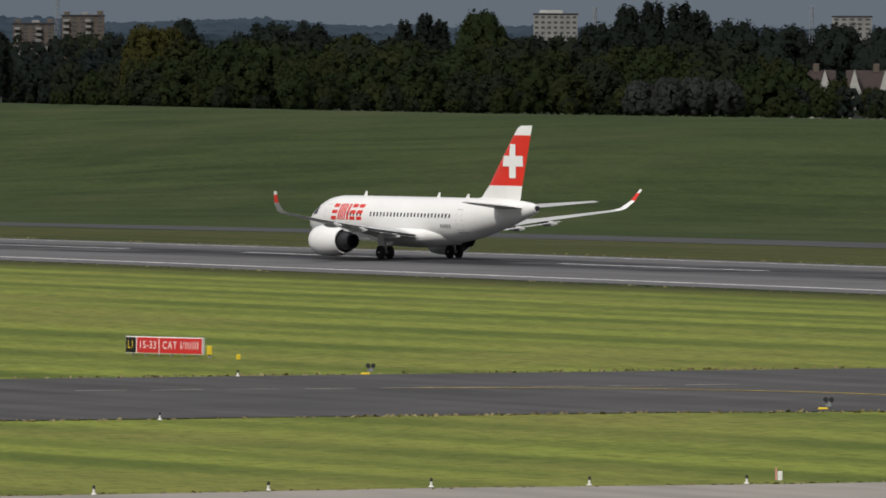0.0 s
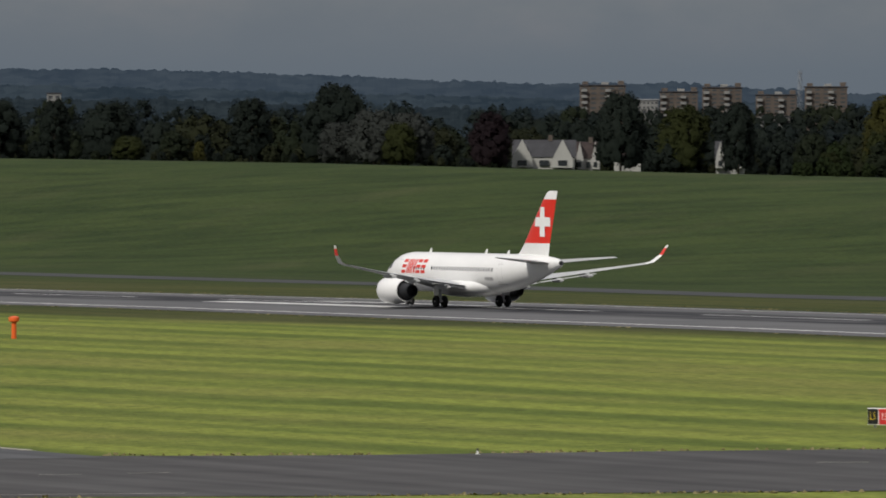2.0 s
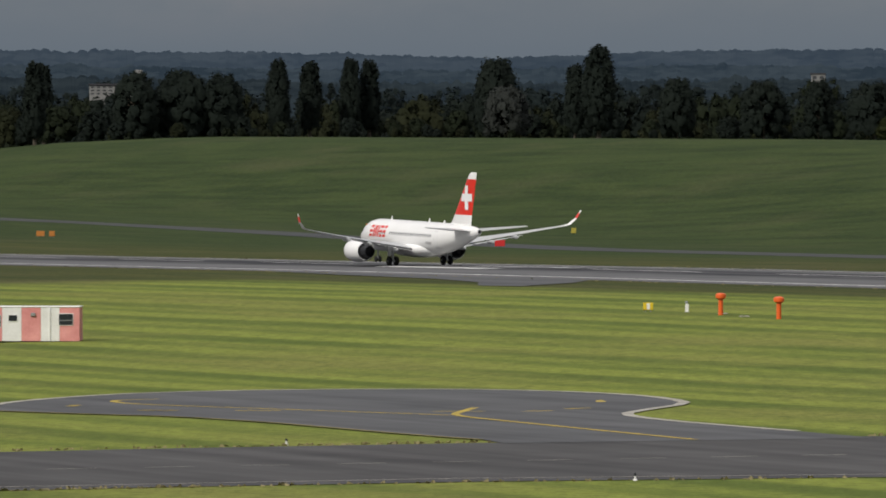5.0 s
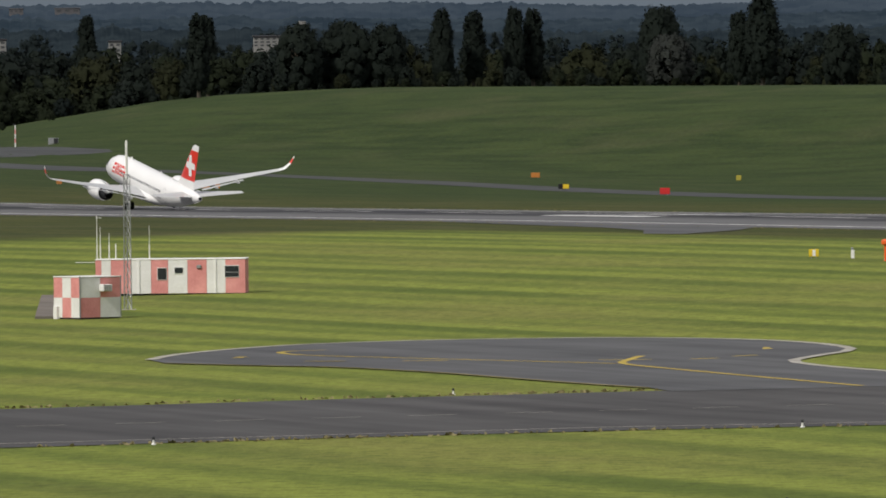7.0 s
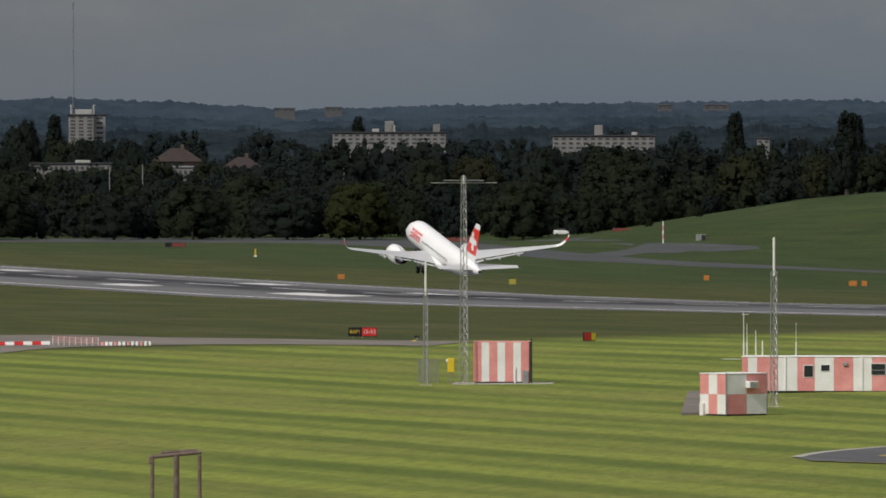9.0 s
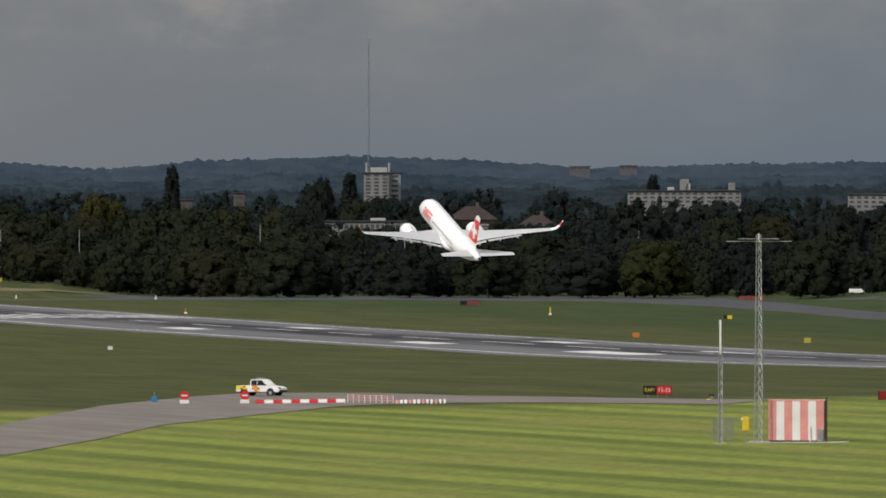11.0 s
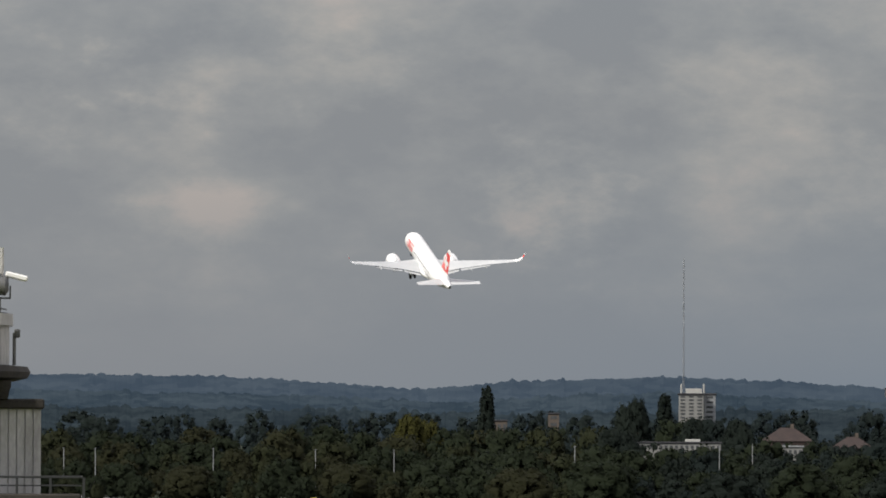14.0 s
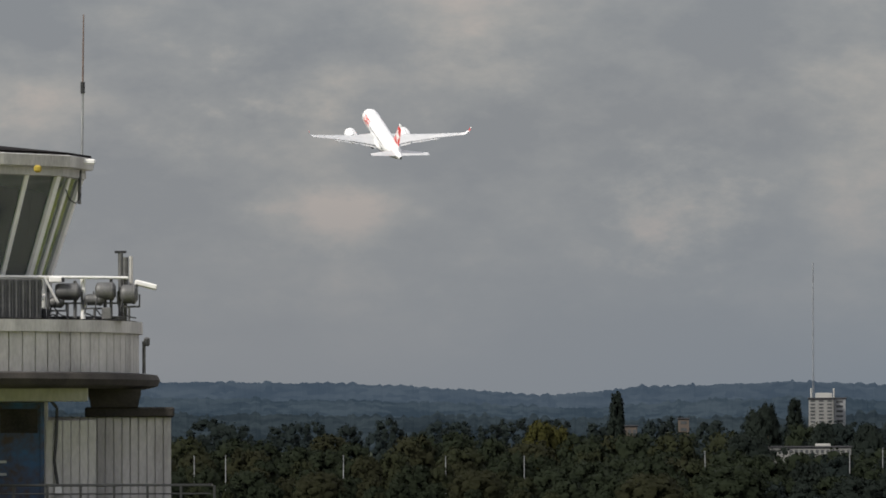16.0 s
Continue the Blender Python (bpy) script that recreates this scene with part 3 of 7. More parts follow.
paving("taxiway_spur", [(563.7, 1713.6), (583.4, 1756.6), (593, 1758), (599, 1748.8), (604, 1743)], [(569.8, 1752.6), (601.2, 1816), (614, 1846), (611.6, 1800), (607.6, 1756)],
       0.06, FARTAR, "dark grey asphalt spur towards the bank", "taxiway", step=8)
paving("taxiway_link", [(590, 1985), (620, 1912), (604, 1826)], [(596, 2012), (628, 1929), (616.6, 1865)], 0.05, FARTAR, "dark grey asphalt link before the wood", "taxiway", step=8)

# white bars of the touchdown zone and of the threshold
for y0, w in ((760, 40), (925, 32)):
    marking("touchdown_bar", 383.0, 386.2, y0, y0 + w)
    marking("touchdown_bar", 393.8, 397.0, y0, y0 + w)
marking("aiming_bar", 376.8, 383.0, 1280, 1318)
marking("aiming_bar", 396.2, 399.4, 1284, 1312)
for y0 in (1392, 1556):
    for k in range(2):
        marking("touchdown_bar", 378.6 - 2.6 * k, 381.2 - 2.6 * k, y0, y0 + 24)
        marking("touchdown_bar", 399.0 + 2.6 * k, 401.6 + 2.6 * k, y0, y0 + 24)
for k in range(6):
    for s in (-1, 1):
        x = RW + s * (2.6 + 3.5 * k)
        marking("threshold_bar", x - 0.75, x + 0.75, 1692, 1737)
paving("dry_bank", [((2054 + (b % 1) * 8) * math.sin(radians(b)), (2054 + (b % 1) * 8) * math.cos(radians(b))) for b in (8, 9.5, 11, 12, 12.7, 13.3)],
       [((2078 - 3 * (b - 8)) * math.sin(radians(b)), (2078 - 3 * (b - 8)) * math.cos(radians(b))) for b in (8, 9.5, 11, 12, 12.7, 13.3)], 0.12, DRYBANK, "strip of pale dry grass before the wood", "grass", step=12)

# ---------------------------------------------------------------- trees and distance
def crown_arrays(rng, h, w, base, lumps, leaves, size, shape="round"):
    """A crown of many small boughs, each a dense core clad in leaf sprays; returns vertices, triangles and soft normals."""
    V, F, W = [], [], []
    count = 0
    mid = np.array([0, 0, base + (h - base) * 0.40])

    def outward(p, c):
        a1, a2 = p - c, (p - mid) / [1, 1, (h - base) / w]
        n = 0.16 * a1 / (np.linalg.norm(a1, axis=-1, keepdims=True) + 1e-6) + 0.60 * a2 / (np.linalg.norm(a2, axis=-1, keepdims=True) + 1e-6)
        n = n + [0, 0, 0.42]
        return n / (np.linalg.norm(n, axis=-1, keepdims=True) + 1e-6)

    for k in range(lumps):
        u = (k + rng.uniform(0.1, 0.9)) / lumps
        a = k * 2.39996 + rng.uniform(-0.5, 0.5)
        if shape == "poplar":
            prof, R = math.sin(math.pi * (0.22 + 0.64 * u)) ** 0.7, 0.19 * w * rng.uniform(0.6, 1.25) * (1.1 - 0.4 * u)
            squash = 1.9
        else:
            prof = math.sqrt(max(0.05, 1 - (1.62 * u - 0.60) ** 2 / 1.35))
            R, squash = 0.125 * w * rng.uniform(0.5, 1.45) * (1.1 - 0.2 * u), rng.uniform(0.75, 1.05)
        rr = max(0.0, 0.5 * w * prof - R * 0.8) * rng.uniform(0.25, 1.08) ** 0.33
        zc = base + R * squash * 0.7 + (h - base - R * squash * 1.6) * u
        c = np.array([rr * math.cos(a), rr * math.sin(a), zc])
        d = rng.normal(size=(leaves, 3))
        d[:, 2] += 0.3
        d /= np.linalg.norm(d, axis=1)[:, None]
        p = c + d * (R * rng.uniform(0.80, 1.22, (leaves, 1))) * [1, 1, squash]
        nrm = d + rng.normal(0, 0.5, (leaves, 3))
        t = np.cross(nrm, rng.normal(size=(leaves, 3)))
        t /= np.linalg.norm(t, axis=1)[:, None] + 1e-6
        b = np.cross(nrm, t)
        b /= np.linalg.norm(b, axis=1)[:, None] + 1e-6
        s = size * rng.uniform(0.5, 1.3, (leaves, 1))
        V.append(np.stack([p - t * s - b * s * 0.5, p + t * s - b * s * 0.5, p + b * s], 1).reshape(-1, 3))
        soft = outward(p, c) + rng.normal(0, 0.22, (leaves, 3))
        W.append(np.repeat(soft / np.linalg.norm(soft, axis=1)[:, None], 3, 0))
        F.append(count + np.arange(3 * leaves).reshape(-1, 3))
        count += 3 * leaves
        # the dense inside of the bough
        la, m = [-1.0, 0.1, 1.15], 5
        g = np.array([c + R * rng.uniform(0.62, 0.90) * np.array([math.cos(t1) * math.cos(o1), math.cos(t1) * math.sin(o1), math.sin(t1) * squash]) for t1 in la for o1 in [j * 2 * math.pi / m + a for j in range(m)]])
        V.append(g)
        W.append(outward(g, c))
        F.append(count + np.array([q for i in range(2) for j in range(m) for q in ((i * m + j, i * m + (j + 1) % m, (i + 1) * m + (j + 1) % m), (i * m + j, (i + 1) * m + (j + 1) % m, (i + 1) * m + j))]))
        count += len(g)
    return np.concatenate(V), np.concatenate(F), np.concatenate(W)


def leafy_mesh(name, V, F, W, material):
    me = bpy.data.meshes.new(name)
    me.vertices.add(len(V))
    me.vertices.foreach_set("co", np.asarray(V, np.float32).ravel())
    me.loops.add(F.size)
    me.loops.foreach_set("vertex_index", F.ravel().astype(np.int32))
    me.polygons.add(len(F))
    me.polygons.foreach_set("loop_start", np.arange(0, F.size, 3, dtype=np.int32))
    me.materials.append(material)
    me.update(calc_edges=True)
    me.normals_split_custom_set_from_vertices(np.asarray(W, np.float32))
    return me


def trunk_bm(rng, h, r, reach):
    bm = bmesh.new()
    top = (rng.uniform(-0.3, 0.3), rng.uniform(-0.3, 0.3), h * 0.62)
    tube(bm, (0, 0, -0.4), top, r, r * 0.4, 7)
    for k in range(6):
        f = rng.uniform(0.25, 0.6)
        a = rng.uniform(0, 6.28)
        p = Vector(top) * (f / 0.62)
        tube(bm, p, p + Vector((math.cos(a) * reach, math.sin(a) * reach, h * 0.2)), r * 0.42, r * 0.12, 5)
    return bm


rng = np.random.default_rng(7)
KINDS = {}


def tree_kind(key, h, w, base, shape, material, clumps, leaves, size, label):
    trunk_me = bpy.data.meshes.new("trunk")
    bm = trunk_bm(rng, h, 0.022 * h, 0.24 * w)
    bm.to_mesh(trunk_me)
    bm.free()
    trunk_me.materials.append(BARK)
    V, F, W = crown_arrays(rng, h, w, base, clumps, leaves, size, shape)
    KINDS[key] = (trunk_me, leafy_mesh("crown", V, F, W, material), h, label)


for k in range(3):
    tree_kind(f"oak{k}", 12, 11 + k, 0.6, "round", LEAF, 92, 46, 0.24, "full-crowned green broadleaf tree behind the airfield bank")
    tree_kind(f"olive{k}", 12, 10 + k, 0.4, "round", LEAF_OLIVE, 92, 46, 0.24, "olive-green broadleaf tree at the wood's edge")
    tree_kind(f"dark{k}", 12, 9 + 2 * k, 0.4, "round", LEAF_DARK, 92, 46, 0.24, "dark green broadleaf tree in the tree belt")
tree_kind("poplar", 17, 4.6, 1.0, "poplar", LEAF_DARK, 96, 44, 0.24, "tall narrow dark poplar in the tree belt")
tree_kind("poplar_wide", 17, 5.8, 1.0, "poplar", LEAF_DARK, 96, 44, 0.24, "tall dark lombardy poplar over the tree belt")
tree_kind("silver", 9, 9, 0.4, "round", LEAF_SILVER, 92, 46, 0.24, "silvery grey willow in front of the dark wood")
tree_kind("yellow", 12, 9, 0.6, "round", LEAF_YELLOW, 92, 46, 0.24, "yellowing broadleaf tree above the wood")
for k in range(2):
    tree_kind(f"deep{k}", 12, 11 + 2 * k, 0.2, "round", (LEAF_MID, LEAF_BROWN)[k], 92, 46, 0.24, "dark broadleaf tree at the foot of the far wood")
tree_kind("purple", 12, 10, 0.4, "round", LEAF_PURPLE, 92, 46, 0.24, "dark purple copper beech beside the houses")


def plant(key, p, height, turn=None, wide=1.0):
    trunk_me, crown_me, h, label = KINDS[key]
    s = height / h
    t = new("tree", trunk_me)
    t.matrix_world = Matrix.Translation(p) @ Matrix.Rotation(rng.uniform(0, 6.28) if turn is None else turn, 4, "Z") @ Matrix.Diagonal((s * wide, s * wide, s, 1))
    tagged(t, label, "tree", "trees behind the airfield")
    c = new("crown", crown_me)
    c.parent = t
    return t


def top_to(bearing, d, v):
    """Height of a thing on the ground there whose top stands v thousandths of a radian over the camera's level."""
    p = spot(bearing, d)
    return p, max(2.0, 16.0 + v * 1e-3 * d - p.z)


def wood(name, rows, keys, label, boughs=46, sprays=32):
    """A far wood as one object: rows of (bearing from, to, distance, v low, v high, spacing in m)."""
    V, F, W, K = [], [], [], []
    base = [crown_arrays(rng, 12, 12.5, 0.1, boughs, sprays, 0.40) for _ in range(6)]
    count = 0
    for b0, b1, d, lo, hi, gap in rows:
        n = max(2, int(radians(b1 - b0) * d / gap))
        for i in range(n):
            bb = b0 + (b1 - b0) * (i + rng.uniform(0, 1)) / n
            dd = d * rng.uniform(0.99, 1.01)
            p, h = top_to(bb, dd, rng.uniform(lo, hi))
            v, f, nv = base[rng.integers(len(base))]
            a = rng.uniform(0, 6.28)
            s = h / 12
            w = min(s, 1.35) * rng.uniform(0.8, 1.25)
            ro = np.array([[math.cos(a) * w, -math.sin(a) * w, 0], [math.sin(a) * w, math.cos(a) * w, 0], [0, 0, s]])
            V.append(v @ ro.T + np.array(p))
            W.append(nv @ (ro / np.array([w, w, s])).T)
            F.append(f + count)
            count += len(v)
            K.append(rng.integers(len(keys)))
    me = leafy_mesh(name, np.concatenate(V), np.concatenate(F), np.concatenate(W), keys[0])
    for m in keys[1:]:
        me.materials.append(m)
    me.polygons.foreach_set("material_index", np.repeat(np.array(K, np.int32), len(base[0][1])))
    ob = new(name, me)
    return tagged(ob, label, "trees", kind="stuff")


def ridge(name, d, b0, b1, profile, rough, material, label, seed):
    """A wooded ridge far off: its crest over the camera's level in thousandths of a radian along the bearing."""
    n = int((b1 - b0) / 0.01)
    verts, faces = [], []
    for i in range(n + 1):
        b = b0 + (b1 - b0) * i / n
        v = float(np.interp(b, [p[0] for p in profile], [p[1] for p in profile]))
        lump = noise.noise(Vector((b * 4, seed, 5))) * rough * 0.6 + abs(noise.noise(Vector((b * 13, seed, 9)))) * rough * 1.1
        lump += abs(noise.noise(Vector((b * 30, seed, 3)))) * rough * 0.6 + max(0.0, noise.noise(Vector((b * 19, seed, 7))) - 0.42) * rough * 2.2
        x, y = math.sin(radians(b)), math.cos(radians(b))
        top = 16 + (v + lump - 0.25 * rough) * 1e-3 * d
        for dd, z in ((d - 200, -10), (d, top), (d + 60, -10)):
            verts.append((x * dd, y * dd, z))
    for i in range(n):
        for k in range(2):
            a = 3 * i + k
            faces.append((a, a + 1, a + 4, a + 3))
    ob = new(name, mesh_of(name, verts, faces, material))
    return tagged(ob, label, "hills", kind="structure")


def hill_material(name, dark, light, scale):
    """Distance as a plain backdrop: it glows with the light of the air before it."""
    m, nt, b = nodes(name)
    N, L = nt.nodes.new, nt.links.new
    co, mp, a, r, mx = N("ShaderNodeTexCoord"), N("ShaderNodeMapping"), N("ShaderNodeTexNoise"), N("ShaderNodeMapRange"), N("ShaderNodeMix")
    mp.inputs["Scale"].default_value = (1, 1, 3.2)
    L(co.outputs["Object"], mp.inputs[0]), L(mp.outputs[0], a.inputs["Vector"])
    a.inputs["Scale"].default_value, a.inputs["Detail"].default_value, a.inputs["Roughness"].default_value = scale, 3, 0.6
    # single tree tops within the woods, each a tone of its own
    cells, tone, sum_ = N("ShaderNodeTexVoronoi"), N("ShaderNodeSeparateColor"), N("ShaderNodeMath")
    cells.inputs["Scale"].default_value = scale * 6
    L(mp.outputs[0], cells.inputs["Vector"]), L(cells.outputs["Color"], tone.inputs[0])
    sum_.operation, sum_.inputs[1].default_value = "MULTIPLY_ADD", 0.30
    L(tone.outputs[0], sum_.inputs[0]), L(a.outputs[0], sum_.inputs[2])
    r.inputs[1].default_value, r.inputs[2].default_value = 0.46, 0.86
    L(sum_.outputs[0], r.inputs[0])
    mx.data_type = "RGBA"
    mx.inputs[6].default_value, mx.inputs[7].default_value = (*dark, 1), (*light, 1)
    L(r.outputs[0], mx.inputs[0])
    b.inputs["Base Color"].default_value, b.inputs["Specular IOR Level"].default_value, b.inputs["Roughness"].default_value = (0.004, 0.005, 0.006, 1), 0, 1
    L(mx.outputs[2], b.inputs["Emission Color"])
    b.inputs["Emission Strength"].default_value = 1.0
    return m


# Air haze is put into these glowing colours, paler and bluer with distance.
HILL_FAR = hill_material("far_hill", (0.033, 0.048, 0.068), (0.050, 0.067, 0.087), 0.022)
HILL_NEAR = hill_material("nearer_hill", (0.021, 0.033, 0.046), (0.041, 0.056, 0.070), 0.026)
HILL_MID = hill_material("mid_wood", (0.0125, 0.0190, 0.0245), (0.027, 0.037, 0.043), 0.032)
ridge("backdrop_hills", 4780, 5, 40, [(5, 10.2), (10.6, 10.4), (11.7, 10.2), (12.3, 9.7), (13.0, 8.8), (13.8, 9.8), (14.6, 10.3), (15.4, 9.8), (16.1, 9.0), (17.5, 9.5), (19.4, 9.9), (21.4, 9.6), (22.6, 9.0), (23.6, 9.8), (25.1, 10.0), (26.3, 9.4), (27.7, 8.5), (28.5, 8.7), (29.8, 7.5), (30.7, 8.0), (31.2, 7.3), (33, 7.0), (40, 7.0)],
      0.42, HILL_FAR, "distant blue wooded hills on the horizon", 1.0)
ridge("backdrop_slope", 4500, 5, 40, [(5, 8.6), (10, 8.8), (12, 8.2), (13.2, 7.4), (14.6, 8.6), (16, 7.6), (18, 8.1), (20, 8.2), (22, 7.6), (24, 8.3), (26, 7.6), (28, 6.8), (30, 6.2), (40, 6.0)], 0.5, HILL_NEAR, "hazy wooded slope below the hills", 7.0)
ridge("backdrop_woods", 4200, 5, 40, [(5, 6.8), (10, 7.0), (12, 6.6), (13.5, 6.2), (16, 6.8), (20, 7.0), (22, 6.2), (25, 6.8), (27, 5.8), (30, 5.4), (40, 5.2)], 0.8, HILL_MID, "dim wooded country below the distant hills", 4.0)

# the wood on the knoll beyond the bank
wood("knoll_wood", [(29.3, 38, 1245, -3.2, -0.8, 6), (29.2, 38, 1270, -1.0, 0.8, 6), (29.3, 38, 1295, 0.6, 2.4, 6), (29.6, 34.2, 1320, 2.2, 3.6, 6), (29.8, 34, 1350, 3.4, 4.8, 6), (30.1, 33.8, 1390, 4.6, 5.9, 6), (30.4, 33.4, 1430, 5.6, 6.4, 7)],
     [LEAF, LEAF_OLIVE, LEAF, LEAF_MID], "dense green and olive wood on a knoll beyond the bank")
# belts between the bank and the hills
wood("tree_belt", [(20.6, 29.4, 1960, -2.4, 0.8, 7), (20.0, 29.6, 2000, 0.0, 2.4, 7), (19.3, 30, 2060, 1.6, 3.8, 7), (18.2, 31, 2250, 3.2, 5.0, 8), (30.0, 38, 1800, 4.2, 6.4, 8), (27.2, 29.4, 1900, -2.6, -0.6, 6)],
     [LEAF_DARK, LEAF_MID, LEAF_DARK, LEAF_OLIVE2], "dark tree belt behind the grass bank")
wood("field_wood", [(7, 13.4, 2112, -2.0, -0.6, 7), (13.3, 14.4, 2082, -4.0, -1.8, 7), (7, 14.4, 2125, -1.8, 0.0, 7.5), (7, 14.4, 2155, -0.4, 1.1, 8), (7, 14.4, 2215, 0.7, 2.2, 8), (7, 14.3, 2300, 2.0, 3.4, 9), (7, 14.2, 2390, 3.2, 4.9, 9)],
     [LEAF_MID, LEAF_OLIVE2, LEAF_BROWN, LEAF_MID], "brownish green mixed wood at the far end of the airfield")
wood("field_wood", [(14.4, 18.8, 2082, -4.0, -1.8, 7), (14.4, 18.8, 2125, -1.8, 0.0, 7.5), (14.4, 18.8, 2155, -0.4, 1.1, 8), (14.4, 20.4, 2215, 0.7, 2.2, 8)],
     [LEAF_MID, LEAF_FAR, LEAF_DARK, LEAF_MID], "dark mixed wood at the far end of the airfield")
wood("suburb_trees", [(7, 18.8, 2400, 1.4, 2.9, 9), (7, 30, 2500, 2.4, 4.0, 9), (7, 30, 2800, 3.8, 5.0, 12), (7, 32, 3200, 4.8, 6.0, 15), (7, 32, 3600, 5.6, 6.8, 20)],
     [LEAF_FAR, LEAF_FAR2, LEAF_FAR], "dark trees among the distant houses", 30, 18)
# single trees that stand out
for key, b, d, v, wide in (
        ("poplar", 19.66, 2000, 8.7, 1.1), ("poplar_wide", 21.21, 2050, 9.0, 1.0), ("poplar", 21.41, 2060, 8.7, 1.3), ("poplar_wide", 21.67, 2070, 9.1, 0.9), ("poplar", 21.79, 2075, 8.9, 1.2), ("poplar_wide", 23.25, 1990, 10.5, 1.25), ("poplar_wide", 23.1, 2000, 8.4, 1.0),
        ("dark1", 22.60, 2060, 9.1, 1.0), ("silver", 22.66, 1955, 5.9, 1.0), ("dark2", 26.44, 1880, 8.5, 1.15), ("silver", 26.45, 1830, 4.2, 1.0), ("silver", 26.68, 1825, 5.6, 1.1), ("silver", 26.9, 1830, 5.3, 1.0), ("olive1", 26.85, 1815, 4.2, 1.0),
        ("purple", 27.42, 1870, 5.4, 1.0), ("dark1", 28.25, 1850, 7.7, 1.0), ("olive0", 28.66, 1900, 6.2, 1.2), ("dark0", 29.0, 1860, 6.6, 0.8), ("dark2", 28.6, 1900, 3.2, 1.2), ("dark1", 28.85, 1900, 3.0, 1.2),
        ("oak0", 32.09, 1450, 9.0, 0.9), ("poplar_wide", 33.02, 1460, 9.6, 1.1), ("poplar_wide", 33.18, 1470, 10.1, 1.0), ("poplar_wide", 33.35, 1465, 9.9, 1.1), ("poplar", 33.48, 1460, 9.0, 1.2), ("dark2", 32.85, 1440, 7.6, 1.1), ("dark1", 33.7, 1450, 8.0, 1.0), ("dark2", 34.0, 1450, 7.4, 1.1), ("dark1", 34.35, 1460, 7.6, 1.1), ("dark2", 34.7, 1450, 7.4, 1.1), ("dark1", 35.1, 1450, 7.6, 1.1),
        ("silver", 33.1, 1225, 1.2, 1.1), ("silver", 33.28, 1222, 1.6, 1.0), ("silver", 33.45, 1224, 1.7, 1.1), ("silver", 33.63, 1226, 1.4, 1.1), ("yellow", 29.95, 1460, 7.3, 0.9), ("yellow", 30.1, 1465, 7.0, 0.8), ("poplar", 31.60, 1700, 7.9, 1.0), ("poplar", 31.73, 1700, 8.6, 1.0), ("poplar", 31.83, 1700, 7.9, 1.0), ("dark1", 30.75, 1480, 7.6, 1.1), ("dark0", 31.0, 1490, 7.6, 1.0), ("dark0", 30.2, 1500, 8.0, 0.7),
        ("olive2", 25.12, 1800, 2.6, 1.5), ("yellow", 25.57, 1790, 2.0, 0.9), ("dark1", 24.3, 1950, 6.6, 1.0), ("dark1", 23.75, 1960, 6.9, 0.8), ("dark2", 25.0, 1980, 6.4, 1.0), ("dark0", 24.65, 1990, 6.6, 0.8), ("dark0", 25.9, 2000, 6.8, 1.1), ("dark1", 20.3, 2040, 7.6, 1.0), ("dark2", 20.6, 2050, 7.8, 1.1), ("dark1", 20.85, 2050, 7.4, 1.0),
        ("yellow", 13.0, 2420, 6.0, 1.1), ("yellow", 13.12, 2430, 5.4, 1.0), ("poplar", 13.49, 2700, 9.2, 0.8), ("dark0", 14.45, 2600, 7.9, 0.9), ("dark1", 14.38, 2610, 7.4, 0.8), ("dark2", 15.09, 2450, 5.7, 0.9), ("poplar", 14.62, 2700, 8.4, 0.9), ("dark1", 14.8, 2420, 5.6, 0.9), ("dark2", 14.3, 2330, 4.6, 1.3), ("poplar", 16.55, 2800, 8.2, 0.8), ("poplar", 18.95, 2750, 8.6, 1.0), ("poplar", 19.72, 2100, 8.4, 1.0),
        ("olive2", 16.56, 2065, 0.9, 1.4), ("deep0", 14.24, 2066, 1.0, 1.6), ("deep1", 13.7, 2100, 0.2, 1.5), ("deep1", 12.6, 2100, 0.6, 1.5), ("deep0", 15.5, 2066, 0.8, 1.5), ("deep0", 17.6, 2066, 1.2, 1.4), ("deep1", 11.6, 2100, 0.4, 1.5), ("deep0", 10.6, 2100, 0.6, 1.5), ("dark2", 16.1, 2066, 0.0, 1.5), ("dark1", 15.0, 2064, -0.4, 1.5), ("deep0", 17.0, 2300, 3.6, 1.3), ("deep1", 17.3, 2300, 3.8, 1.3), ("dark2", 17.75, 2330, 4.8, 1.1), ("deep0", 18.3, 2200, 3.2, 1.4)):
    p, h = top_to(b, d, v)
    plant(key, p, h, wide=wide * min(1.0, 13 / h) if not key.startswith("pop") else wide)

# ---------------------------------------------------------------- the airliner
def ring(y, zc, rx, rz, n=40, low=1.0):
    out = []
    for i in range(n):
        a = 2 * math.pi * i / n
        s, c = math.sin(a), math.cos(a)
        out.append((rx * c, y, zc + rz * s * (low if s < 0 else 1.0)))
    return out


FUS = [  # y, centre z, half width, half height
    (16.90, 2.75, 0.05, 0.05), (16.75, 2.77, 0.40, 0.38), (16.3, 2.83, 0.78, 0.74), (15.5, 2.93, 1.14, 1.10), (14.4, 3.06, 1.46, 1.48), (13.2, 3.17, 1.66, 1.76),
    (11.8, 3.22, 1.75, 1.87), (9.0, 3.22, 1.75, 1.88), (4.0, 3.22, 1.75, 1.88), (0.0, 3.22, 1.75, 1.88), (-4.0, 3.22, 1.75, 1.88), (-6.5, 3.26, 1.74, 1.84),
    (-9.0, 3.42, 1.64, 1.68), (-11.5, 3.68, 1.42, 1.42), (-14.0, 3.95, 1.05, 1.10), (-16.0, 4.16, 0.68, 0.76), (-17.4, 4.29, 0.42, 0.48), (-18.0, 4.34, 0.27, 0.30)]


